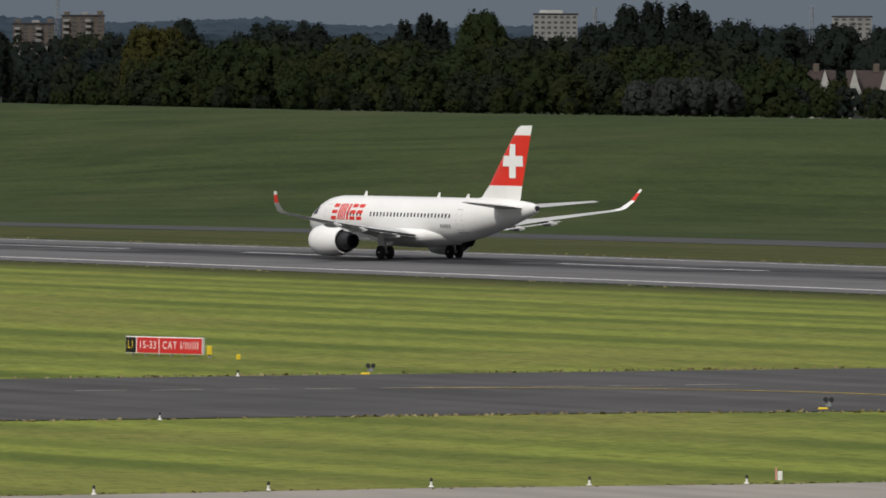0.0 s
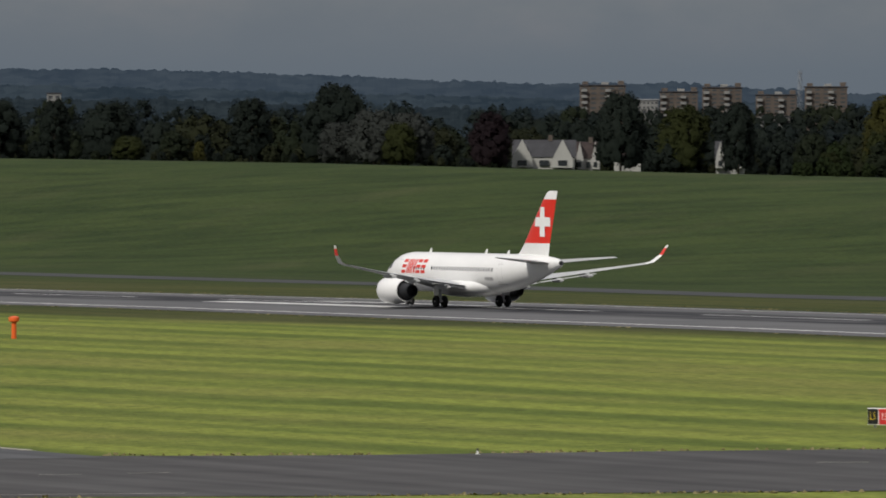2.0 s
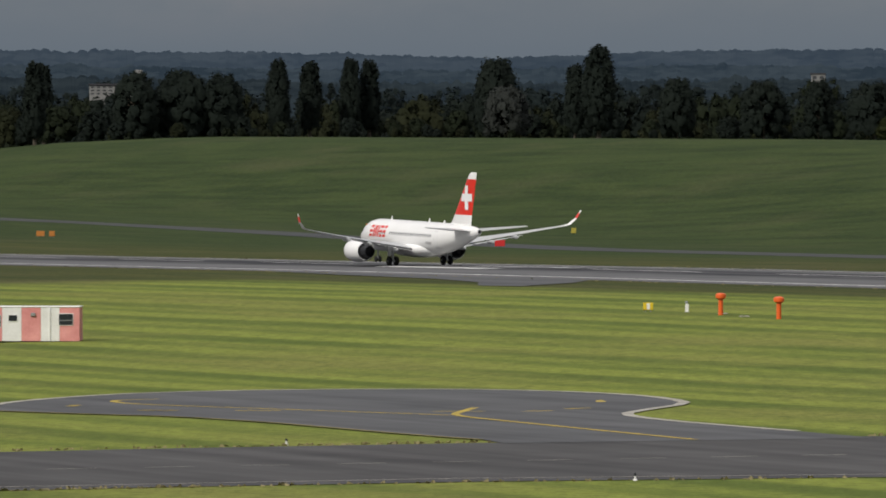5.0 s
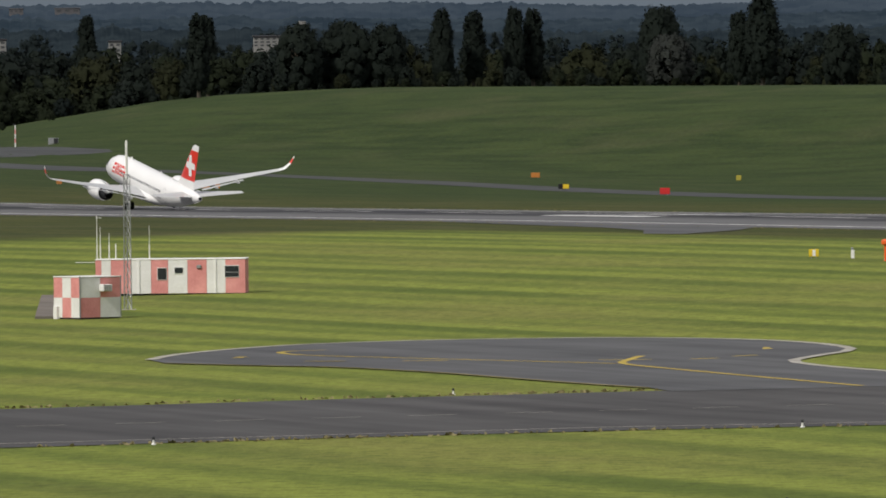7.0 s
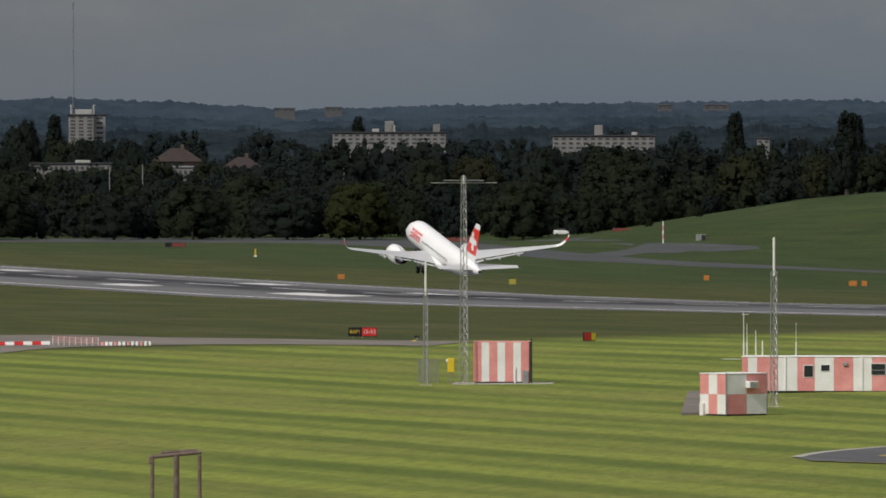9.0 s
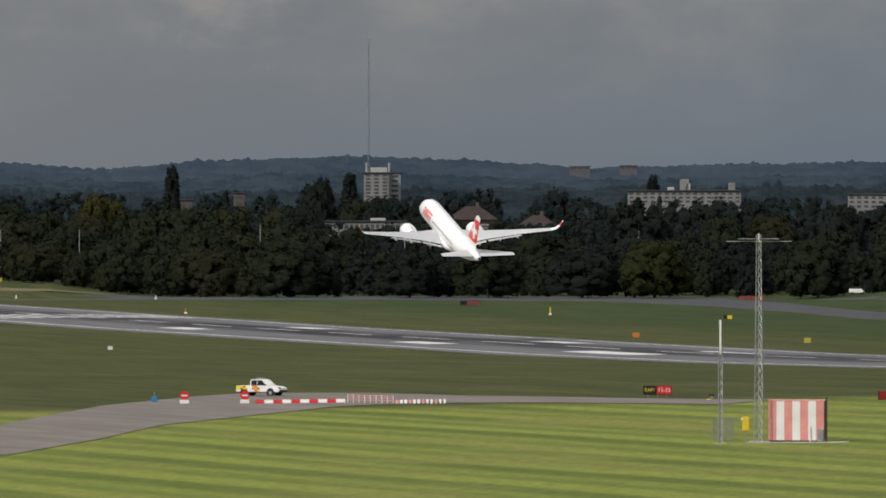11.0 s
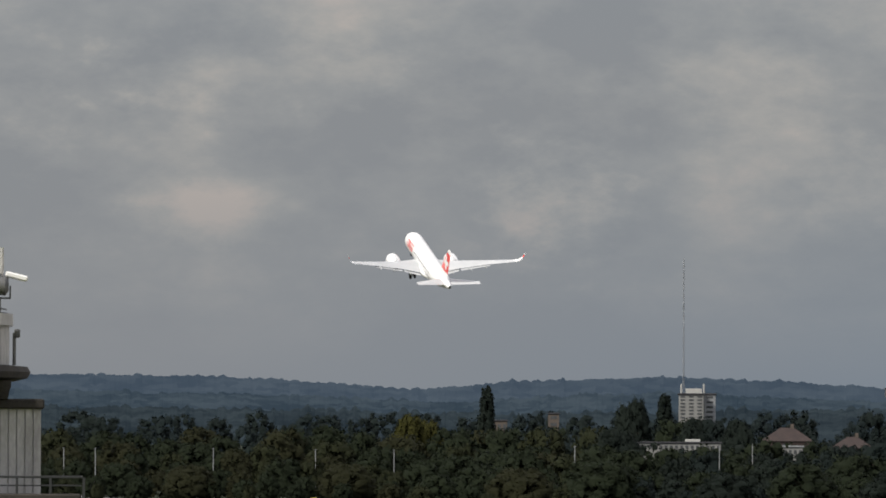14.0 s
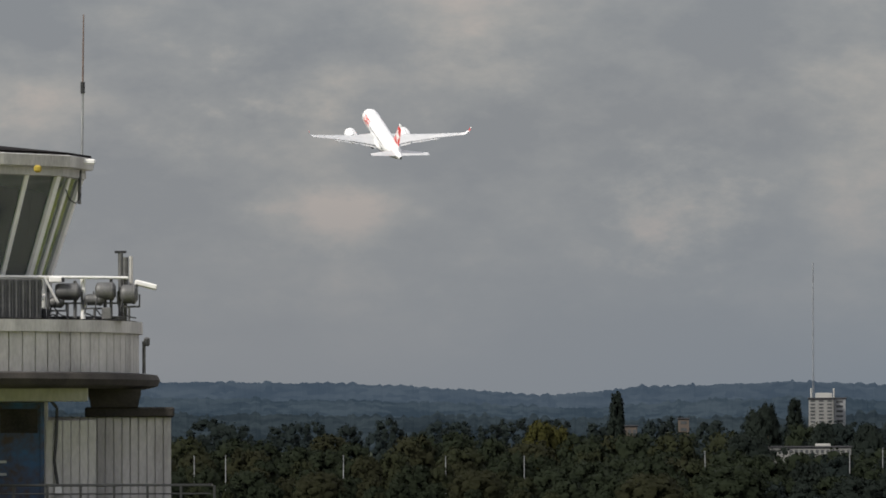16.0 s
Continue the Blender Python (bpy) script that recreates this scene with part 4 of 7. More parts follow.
def fus_at(y):
    f = FUS[::-1]
    ys = [r[0] for r in f]
    return tuple(float(np.interp(y, ys, [r[k] for r in f])) for k in (1, 2, 3))


def skin_x(y, z):
    """Half width of the fuselage at a height."""
    zc, rx, rz = fus_at(y)
    return rx * math.sqrt(max(0.0, 1 - ((z - zc) / rz) ** 2))


def foil(chord_le, chord_te, x, z, thick, n=9):
    """A wing section in the y-z plane at x, leading edge first."""
    c = chord_le - chord_te
    top, bot = [], []
    for i in range(n):
        u = (1 - math.cos(math.pi * i / (n - 1))) / 2
        t = thick * c * (1.48 * math.sqrt(u) - 0.63 * u - 1.76 * u * u + 1.42 * u ** 3 - 0.51 * u ** 4)
        y = chord_le - u * c
        top.append((x, y, z + t * 1.15))
        bot.append((x, y, z - t * 0.85))
    return top + bot[-2:0:-1]


def fin_section(le, te, z, thick):
    return [(zz, y, z) for (_, y, zz) in foil(le, te, 0, 0, thick)]


def build_airliner():
    wings = []
    p = thing("airliner", pose(RW, 632, 2.0), "white twin-engine airliner with red tail taking off", "airliner")
    rings = []
    for a, b in zip(FUS, FUS[1:]):
        n = max(1, int(abs(a[0] - b[0]) / 0.8))
        for i in range(n):
            rings.append(ring(*[a[k] + (b[k] - a[k]) * i / n for k in range(4)]))
    rings.append(ring(*FUS[-1]))
    body = part("fuselage", loft(rings), SHELL, p, "glossy white fuselage", smooth=True)
    part("exhaust", tubed((0, -17.9, 4.335), (0, -18.12, 4.35), 0.22, 0.20, 16), DARK, body, "dark tail exhaust")
    # wing-to-body fairing
    fr = [ring(y, z, rx, rz, 28) for y, z, rx, rz in ((7.2, 2.2, 0.3, 0.3), (6.2, 2.05, 1.35, 0.75), (4.0, 1.95, 1.95, 0.95), (0.5, 1.9, 2.05, 1.0), (-3.0, 1.95, 1.95, 0.95), (-5.5, 2.1, 1.3, 0.75), (-7.0, 2.3, 0.3, 0.3))]
    part("belly_fairing", loft(fr), SHELL, p, smooth=True)
    for s in (-1, 1):
        # wing: root, kink, tip, then the raked winglet
        secs = [(1.2, 5.4, -2.6, 1.95, 0.13), (2.0, 4.7, -2.6, 2.05, 0.13), (5.6, 1.9, -2.55, 2.55, 0.115), (11.0, -1.35, -3.75, 3.35, 0.10), (15.9, -4.25, -5.55, 4.12, 0.09)]
        wing = part("wing", loft([foil(le, te, s * x, z, t) for x, le, te, z, t in secs]), WINGGREY, p, "pale grey swept wing", smooth=True)
        wings.append((s, wing))
        lets = [(15.9, -4.25, -5.55, 4.12, 0.09), (16.5, -4.75, -5.75, 4.32, 0.09), (17.15, -5.42, -6.12, 4.98, 0.08), (17.45, -5.85, -6.35, 5.62, 0.07)]
        wl = part("winglet", loft([foil(le, te, s * x, z, t) for x, le, te, z, t in lets[:3]]), SHELL, wing, "white winglet", smooth=True)
        part("winglet_tip", loft([foil(le, te, s * x, z, t) for x, le, te, z, t in lets[2:]]), RED, wing, "red winglet tip", smooth=True)
        part("winglet_cap", loft([foil(le, te, s * x, z, t) for x, le, te, z, t in ((17.45, -5.85, -6.35, 5.62, 0.07), (17.58, -6.1, -6.5, 5.92, 0.06))]), SHELL, wing, "white winglet end", smooth=True)
        # flap set for take-off, below the trailing edge
        for a, b in (((2.2, -2.35, -3.55, 1.78), (5.4, -2.3, -3.25, 2.28)), ((5.8, -2.35, -3.25, 2.35), (11.2, -3.55, -4.15, 3.18))):
            part("flap", loft([foil(le, te, s * x, z, 0.10) for x, le, te, z in (a, b)]), WINGGREY, wing, smooth=True)
        for x, y, z in ((4.2, -2.5, 1.85), (7.6, -2.9, 2.45), (10.4, -3.5, 2.9)):
            rr = [[(s * x + q[0] * 0.5, q[1], q[2]) for q in ring(y + dy, z + 0.12 - abs(dy) * 0.02, w, w * 1.1, 10)] for dy, w in ((1.5, 0.05), (0.8, 0.2), (-0.4, 0.22), (-1.3, 0.04))]
            part("flap_fairing", loft(rr), WINGGREY, wing, smooth=True)
        # engine
        ex, ez = s * 5.65, 1.54
        prof = [(6.55, 1.02), (6.62, 1.10), (6.45, 1.19), (5.8, 1.28), (4.6, 1.30), (3.4, 1.20), (2.55, 1.05)]
        def ring_at(y, r, n=32):
            return [(ex + r * math.cos(2 * math.pi * i / n), y, ez + r * math.sin(2 * math.pi * i / n)) for i in range(n)]
        inner = [(5.6, 0.93), (6.3, 0.96), (6.55, 1.02)]
        part("engine", loft([ring_at(y, r) for y, r in inner] + [ring_at(y, r) for y, r in prof[1:]] + [ring_at(2.56, 0.98), ring_at(3.6, 0.95)], cap=False), SHELL, wing, "white engine nacelle", smooth=True)
        part("fan", tubed((ex, 5.5, ez), (ex, 5.6, ez), 0.95, 0.94, 32), DARK, wing, "dark fan")
        part("nozzle", loft([ring_at(3.4, 0.80), ring_at(2.5, 0.76), ring_at(1.3, 0.60), ring_at(1.25, 0.52), ring_at(2.0, 0.45)]), DARK, wing, "dark exhaust nozzle", smooth=True)
        part("bypass_duct", tubed((ex, 2.62, ez), (ex, 2.9, ez), 0.99, 0.99, 32), DARK, wing, "dark bypass duct")
        part("pylon", loft([[(ex - 0.16, y0, z0), (ex + 0.16, y0, z0), (ex + 0.10, y1, z1), (ex - 0.10, y1, z1)] for y0, z0, y1, z1 in ((5.2, 2.68, 5.0, 2.88), (3.4, 2.5, 3.4, 2.9), (1.2, 2.2, 1.2, 2.6))]), WINGGREY, wing)
        # tailplane
        part("tailplane", loft([foil(le, te, s * x, z, 0.10) for x, le, te, z in ((0.4, -12.7, -16.6, 4.35), (0.9, -13.1, -16.7, 4.40), (6.1, -16.35, -17.75, 4.85))]), WINGGREY, p, "pale grey tailplane", smooth=True)
        # windows, doors and lettering on this side
        for k in range(31):
            y = 8.75 - 0.535 * k
            if k in (5, 6):
                continue
            part_window(body, s, y, 3.62, 0.24, 0.34)
        for y, h in ((12.0, 1.9), (-8.7, 1.7)):
            door_outline(body, s, y, h)
    # cockpit glass
    for s in (-1, 1):
        for y0, y1, z0, z1 in ((15.1, 14.55, 3.42, 3.98), (14.5, 13.95, 3.52, 4.12)):
            patch_on(body, "cockpit_window", s, y0, y1, z0, z1, PANE, 0.012)
    # fin with the red field and the white cross
    fin = part("fin", loft([fin_section(le, te, z, t) for le, te, z, t in ((-6.5, -15.4, 4.85, 0.02), (-9.6, -15.55, 5.15, 0.06), (-10.75, -15.75, 6.15, 0.095), (-14.45, -17.0, 10.25, 0.095), (-15.1, -17.2, 10.86, 0.09), (-15.65, -17.26, 11.04, 0.05))]), SHELL, p, "white fin", smooth=True)
    part("fin_field", loft([[(x * 1.03, y, z) for x, y, z in fin_section(le + 0.01, te - 0.01, z, 0.095)] for le, te, z in ((-10.75, -15.75, 6.15), (-14.45, -17.0, 10.25))]), RED, fin, "bright red tail field", smooth=True)
    cy, cz, a, w = -14.55, 8.15, 1.38, 0.43
    def half(y, z):
        le, te = np.interp(z, [6.15, 10.25], [-10.75, -14.45]), np.interp(z, [6.15, 10.25], [-15.75, -17.0])
        u = (le - y) / (le - te)
        u = min(1, max(0.0, u))
        return 0.095 * (le - te) * (1.48 * math.sqrt(u) - 0.63 * u - 1.76 * u * u + 1.42 * u ** 3 - 0.51 * u ** 4) * 1.19 + 0.012
    for s in (-1, 1):
        bm = bmesh.new()
        def quad(y0, y1, z0, z1):
            n = 4
            g = [[bm.verts.new((s * half(y0 + (y1 - y0) * i / n, z0 + (z1 - z0) * j / n), y0 + (y1 - y0) * i / n, z0 + (z1 - z0) * j / n)) for i in range(n + 1)] for j in range(n + 1)]
            for j in range(n):
                for i in range(n):
                    bm.faces.new((g[j][i], g[j][i + 1], g[j + 1][i + 1], g[j + 1][i]))
        quad(cy + w, cy - w, cz - a, cz + a)
        quad(cy + a, cy + w, cz - w, cz + w)
        quad(cy - w, cy - a, cz - w, cz + w)
        bmesh.ops.remove_doubles(bm, verts=bm.verts, dist=0.002)
        part("cross", bm, SHELL, fin, "white cross on the red tail")
    # aerials
    for y, h in ((8.6, 0.42), (-2.9, 0.42), (-7.4, 0.35)):
        z = fus_at(y)[0] + fus_at(y)[2] - 0.03
        part("aerial", loft([[(-0.03, y + 0.25, z), (0.03, y + 0.25, z), (0.03, y - 0.25, z), (-0.03, y - 0.25, z)], [(-0.015, y - 0.1, z + h), (0.015, y - 0.1, z + h), (0.015, y - 0.3, z + h), (-0.015, y - 0.3, z + h)]]), SHELL, body)
    # red name as plain slanted shapes along the forward fuselage
    for s in (-1, 1):
        y = 11.35
        for wdt in (0.92, 1.22, 0.40, 0.92, 0.92):
            name_shape(body, s, y, wdt)
            y -= wdt + 0.14
        for k in range(5):
            patch_on(body, "lettering", s, -5.9 - 0.32 * k, -6.12 - 0.32 * k, 2.62, 2.92, GREYBAR, 0.012)
        patch_on(body, "lettering", s, -8.1, -9.4, 2.22, 2.30, GREYBAR, 0.012)
    gear = []
    for s in (-1, 1):
        g = new("main_gear")
        g.parent = p
        g.location = (s * 3.35, 0, 2.1)
        leg = tubed((0, 0, -1.55), (0, 0, 0.25), 0.13, 0.16, 12)
        tube(leg, (-0.62, 0, -1.55), (0.62, 0, -1.55), 0.09, 0.09, 10)
        tube(leg, (0, 0.1, -0.9), (0, 1.0, 0.2), 0.06, 0.06, 8)
        part("strut", leg, WINGGREY, g)
        part("gear_door", boxed(s * 0.42, 0.0, -1.0, 0.05, 0.95, 1.3, 0.02), SHELL, g)
        for w_ in (-0.43, 0.43):
            wheel_part(g, w_, -1.55, 0.55, 0.36)
        gear.append(g)
    g = new("nose_gear")
    g.parent = p
    g.location = (0, 12.9, 1.9)
    leg = tubed((0, 0, -1.53), (0, 0, 0.2), 0.09, 0.11, 10)
    tube(leg, (-0.3, 0, -1.53), (0.3, 0, -1.53), 0.06, 0.06, 8)
    part("strut", leg, WINGGREY, g)
    for w_ in (-0.24, 0.24):
        wheel_part(g, w_, -1.53, 0.36, 0.22)
    gear.append(g)
    return p, gear, wings


def wheel_part(parent, x, z, r, w):
    prof = [(-w / 2, r * 0.55), (-w / 2, r * 0.86), (-w * 0.36, r * 0.97), (0, r), (w * 0.36, r * 0.97), (w / 2, r * 0.86), (w / 2, r * 0.55)]
    tyre = part("wheel", loft([[(x + a, b * math.cos(k * math.pi / 12), z + b * math.sin(k * math.pi / 12)) for k in range(24)] for a, b in prof]), RUBBER, parent, "black tyre", smooth=True)
    return tyre


def patch_on(parent, name, s, y0, y1, z0, z1, material, lift, label="", n=4):
    """A thin patch that follows the fuselage's side."""
    bm = bmesh.new()
    g = []
    for j in range(n + 1):
        row = []
        for i in range(3):
            y, z = y0 + (y1 - y0) * i / 2, z0 + (z1 - z0) * j / n
            row.append(bm.verts.new((s * (skin_x(y, z) + lift), y, z)))
        g.append(row)
    for j in range(n):
        for i in range(2):
            bm.faces.new((g[j][i], g[j][i + 1], g[j + 1][i + 1], g[j + 1][i]))
    return part(name, bm, material, parent, label)


def part_window(body, s, y, z, w, h):
    return patch_on(body, "window", s, y + w / 2, y - w / 2, z - h / 2, z + h / 2, GLASS_DARK, 0.008, n=2)


def door_outline(body, s, y, h):
    w, t, z0 = 0.85, 0.035, 2.45
    for a, b, c, d in ((y + w / 2, y + w / 2 - t, z0, z0 + h), (y - w / 2 + t, y - w / 2, z0, z0 + h), (y + w / 2, y - w / 2, z0, z0 + t), (y + w / 2, y - w / 2, z0 + h, z0 + h + t)):
        patch_on(body, "door_seam", s, a, b, c, d, GREYBAR, 0.007)


def name_shape(body, s, y, w):
    """Leaning red bars, 1.35 m high in all."""
    z0, z1, lean = 3.10, 4.42, 0.22
    bm = bmesh.new()
    def strip(f0, f1, g0, g1):
        n, rows = 4, []
        for j in range(n + 1):
            z = z0 + (z1 - z0) * (g0 + (g1 - g0) * j / n)
            off = lean * (z - z0) / (z1 - z0)
            row = []
            for f in (f0, f1):
                yy = y - w * f - (off if s < 0 else -off) + (0.0 if s < 0 else -lean)
                row.append(bm.verts.new((s * (skin_x(yy, z) + 0.014), yy, z)))
            rows.append(row)
        for j in range(n):
            bm.faces.new((rows[j][0], rows[j][1], rows[j + 1][1], rows[j + 1][0]))
    if w < 0.5:
        strip(0.1, 0.9, 0, 1)
    else:
        if w > 1.0:
            for f in (0.02, 0.28, 0.54, 0.80):
                strip(f, f + 0.18, 0.0, 1.0)
        else:
            strip(0.05, 0.95, 0.0, 0.22)
            strip(0.05, 0.95, 0.39, 0.61)
            strip(0.05, 0.95, 0.78, 1.0)
    return part("name_block", bm, RED, body, "red lettering block")


airliner, gear_parts, wing_parts = build_airliner()

# ---------------------------------------------------------------- signs, lights and huts on the field
def ground_pose(x, y, turn=0.0, lift=0.0):
    return pose(x, y, ground_z(x, y) + lift, 0, 0, turn)


def facing(x, y, extra=0.0):
    """Turn that lets a thing's -y side face the camera."""
    return -math.degrees(math.atan2(x, y)) + extra


def text_mesh(body, size):
    cu = bpy.data.curves.new("writing", "FONT")
    cu.body, cu.size, cu.align_x, cu.align_y, cu.extrude = body, size, "CENTER", "CENTER", 0.004
    cu.space_character = 1.22 if "/" in body else 1.1
    tmp = bpy.data.objects.new("writing", cu)
    scene.collection.objects.link(tmp)
    bpy.context.view_layer.update()
    me = bpy.data.meshes.new_from_object(tmp)
    bpy.data.objects.remove(tmp)
    bpy.data.curves.remove(cu)
    return me


def writing(parent, body, size, x, y, z, material, wide=1.0):
    me = text_mesh(body, size)
    me.materials.clear()
    me.materials.append(material)
    ob = new("writing", me)
    ob.parent = parent
    ob.matrix_local = Matrix.Translation((x, y, z)) @ Matrix.Rotation(radians(90), 4, "X") @ Matrix.Diagonal((wide, 1, 1, 1))
    return ob


def board(m, width, height, panels, label, lift=0.14, depth=0.22, case=WHITE, group=""):
    """A lit airfield sign; panels: (from, to, colour, words, colour of words, size), from and to as parts of the width."""
    s = thing("airfield_sign", m, label, "sign", group)
    part("case", boxed(0, 0, lift, width, depth, height, 0.02), case, s, "pale metal case")
    n = max(2, round(width / 1.2) + 1)
    for i in range(n):
        x = -width / 2 + width * (i + 0.5) / n
        leg = boxed(x, 0, -0.15, 0.09, 0.09, lift + 0.16)
        part("leg", leg, GALV, s)
    for a, b, col, words, ink, size in panels:
        w = (b - a) * width - 0.08
        x = -width / 2 + (a + b) / 2 * width
        p = part("panel", boxed(x, -depth / 2 - 0.004, lift + 0.05, w, 0.03, height - 0.1, 0.004), col, s)
        if words:
            wide = {"15-33": 0.88, "CAT I/II/III": 0.80}.get(words, 0.74)
            writing(p, words, size, x, -depth / 2 - 0.026, lift + height / 2, ink, wide)
    return s


def along(a, b):
    """A pose at the middle of two ground points, x from the first to the second."""
    a, b = Vector(a), Vector(b)
    c, d = (a + b) / 2, b - a
    return pose(c.x, c.y, ground_z(c.x, c.y), 0, 0, math.degrees(math.atan2(d.y, d.x)))


main_sign = board(along((259.0, 451.6), (260.9, 446.0)), 5.9, 0.98,
                  [(0.0, 0.145, SIGNBLACK, "L1", SIGNYELLOW, 0.62), (0.145, 0.44, SIGNRED, "15-33", WHITE, 0.62), (0.44, 1.0, SIGNRED, "CAT I/II/III", WHITE, 0.62)],
                  "long red and black airfield sign with white writing on grass")
box_ = thing("marker_box", ground_pose(260.8, 445.2, facing(260.8, 445.2)), "small yellow cabinet beside the red airfield sign", "cabinet")
part("body", boxed(0, 0, 0.15, 0.30, 0.36, 0.52, 0.03), SIGNYELLOW, box_)
part("foot", boxed(0, 0, -0.1, 0.2, 0.2, 0.26), GALV, box_)
small = thing("marker_box", ground_pose(259.9, 440.4, facing(259.9, 440.4)), "little amber marker box on the grass", "marker")
part("body", boxed(0, 0, 0.05, 0.24, 0.2, 0.30, 0.02), SIGNYELLOW, small)
part("foot", boxed(0, 0, -0.1, 0.12, 0.12, 0.16), GALV, small)
board(ground_pose(265.6, 892.2, facing(265.6, 892.2)), 2.95, 0.95, [(0, 0.47, SIGNBLACK, "RAP1", SIGNYELLOW, 0.6), (0.47, 1.0, SIGNRED, "15-33", WHITE, 0.58)], "black and red airfield sign with yellow and white writing", case=SIGNBLACK)
board(ground_pose(274.5, 843.8, facing(274.5, 843.8, 40)), 1.5, 0.85, [(0, 0.6, SIGNRED, "", WHITE, 0), (0.6, 1.0, SIGNYELLOW, "", WHITE, 0)], "small red and yellow sign turned away on the grass", case=SIGNBLACK)
board(ground_pose(513.6, 1232.6, facing(513.6, 1232.6)), 1.5, 0.95, [(0, 1, SIGNRED, "", WHITE, 0)], "small red sign beside the far taxiway", case=SIGNRED)
board(ground_pose(513.7, 1866.6, facing(513.7, 1866.6)), 4.4, 0.9, [(0, 0.33, SIGNBLACK, "", WHITE, 0), (0.33, 1, DULLRED, "", WHITE, 0)], "long dark red sign at the far taxiway", case=SIGNBLACK)
for x, y, w, col, what in ((487.5, 1361.7, 1.3, SIGNORANGE, "orange"), (489.2, 1361.0, 0.9, SIGNORANGE, "orange"), (570.4, 1426.3, 1.5, SIGNORANGE, "orange"), (429.7, 1456.0, 1.2, SIGNORANGE, "orange"), (484.6, 1426.2, 0.9, SIGNORANGE, "orange"),
                           (440.9, 1395.6, 1.1, DULLYELLOW, "yellow"), (574.7, 1348.0, 0.8, DULLYELLOW, "yellow"), (447.0, 2034.8, 1.4, DULLYELLOW, "yellow")):
    board(ground_pose(x, y, facing(x, y)), w, 0.85, [(0, 1, col, "", WHITE, 0)], f"small {what} marker board on the rough grass", case=col, group="marker boards")
for x, y in ((528.5, 1309.6), (510.2, 1666.0)):
    board(ground_pose(x, y, facing(x, y)), 1.7, 0.8, [(0, 0.4, SIGNBLACK, "", WHITE, 0), (0.4, 1, SIGNYELLOW, "", WHITE, 0)], "small black and yellow sign by the far taxiway", case=SIGNBLACK, group="marker boards")
board(ground_pose(300.5, 689.0, facing(300.5, 689)), 0.85, 0.62, [(0, 0.3, SIGNYELLOW, "", WHITE, 0), (0.32, 0.72, WHITE, "", WHITE, 0), (0.74, 1, SIGNYELLOW, "", WHITE, 0)], "small yellow and white board on the grass", case=SIGNYELLOW)
board(ground_pose(99.5, 319.1, facing(99.5, 319.1)), 1.0, 0.65, [(0, 1, SIGNYELLOW, "", WHITE, 0)], "small yellow board by the apron", case=SIGNORANGE)
wp = thing("marker_post", ground_pose(302.5, 685.5, facing(302, 685)), "short white post with a pale cap on grass", "post")
part("post", boxed(0, 0, -0.1, 0.3, 0.3, 0.78, 0.03), WHITE, wp)
part("cap", boxed(-0.04, 0, 0.68, 0.22, 0.22, 0.22, 0.04), GALV, wp)
wp = thing("marker_post", ground_pose(207.0, 307.0, facing(207, 307)), "white post with a red side near the apron", "post")
part("post", boxed(0.04, 0, -0.1, 0.2, 0.16, 0.48, 0.02), WHITE, wp)
part("stake", boxed(-0.12, 0, -0.1, 0.06, 0.06, 0.6, 0.01), SHEDRED, wp)


def edge_light(x, y):
    t = thing("edge_light", ground_pose(x, y, 0, 0.02), "small white edge light with dark lens beside the asphalt", "light", "airfield edge lights")
    bm = tubed((0, 0, 0), (0, 0, 0.05), 0.12, 0.10, 12)
    part("base", tube(bm, (0, 0, 0.05), (0, 0, 0.22), 0.055, 0.045, 10), WHITE, t)
    part("lens", tubed((0, 0, 0.22), (0, 0, 0.36), 0.065, 0.05, 10), DARK, t)
    return t


first = edge_light(222.7, 430.6)
for x, y in ((170.5, 438.2), (167.9, 386.5), (135.1, 434.0), (135.2, 385.0), (217.5, 376.0), (248.3, 420.8), (135.7, 313.9), (175.8, 309.1), (183.7, 308.9), (191.1, 308.5), (197.6, 306.8), (204.0, 304.9), (155.5, 312.6), (146, 313.6), (121, 317), (111, 318.2)):
    copy_thing(first, ground_pose(x, y, 0, 0.02))


def guard_light(x, y):
    t = thing("guard_light", ground_pose(x, y, facing(x, y)), "twin-headed guard light on a yellow base by the taxiway", "light", "guard lights")
    part("base", boxed(-0.12, 0, -0.05, 0.5, 0.3, 0.17, 0.05), SIGNYELLOW, t)
    part("stem", boxed(0.15, 0, 0.15, 0.3, 0.12, 0.25, 0.02), GALV, t)
    for s in (-0.14, 0.14):
        part("head", tubed((0.15 + s, -0.12, 0.5), (0.15 + s, 0.14, 0.5), 0.13, 0.11, 12), DARK, t, "dark lamp head")


guard_light(254.8, 417.9)
guard_light(248.3, 364.2)
guard_light(263.6, 866.9)


def transmissometer(x, y):
    t = thing("orange_mast", ground_pose(x, y), "bright orange post with a domed sensor head on grass", "sensor post", "orange sensor posts")
    part("post", tubed((0, 0, -0.1), (0, 0, 1.42), 0.20, 0.19, 16), ORANGE, t, smooth=True)
    prof = [(0.24, 1.30), (0.40, 1.40), (0.43, 1.62), (0.40, 1.72), (0.24, 1.80), (0.05, 1.82)]
    part("head", loft([[(r * math.cos(k * math.pi / 10), r * math.sin(k * math.pi / 10), z) for k in range(20)] for r, z in prof]), ORANGE, t, smooth=True)
    return t


copy_thing(transmissometer(300.0, 673.0), ground_pose(298.1, 657.3))
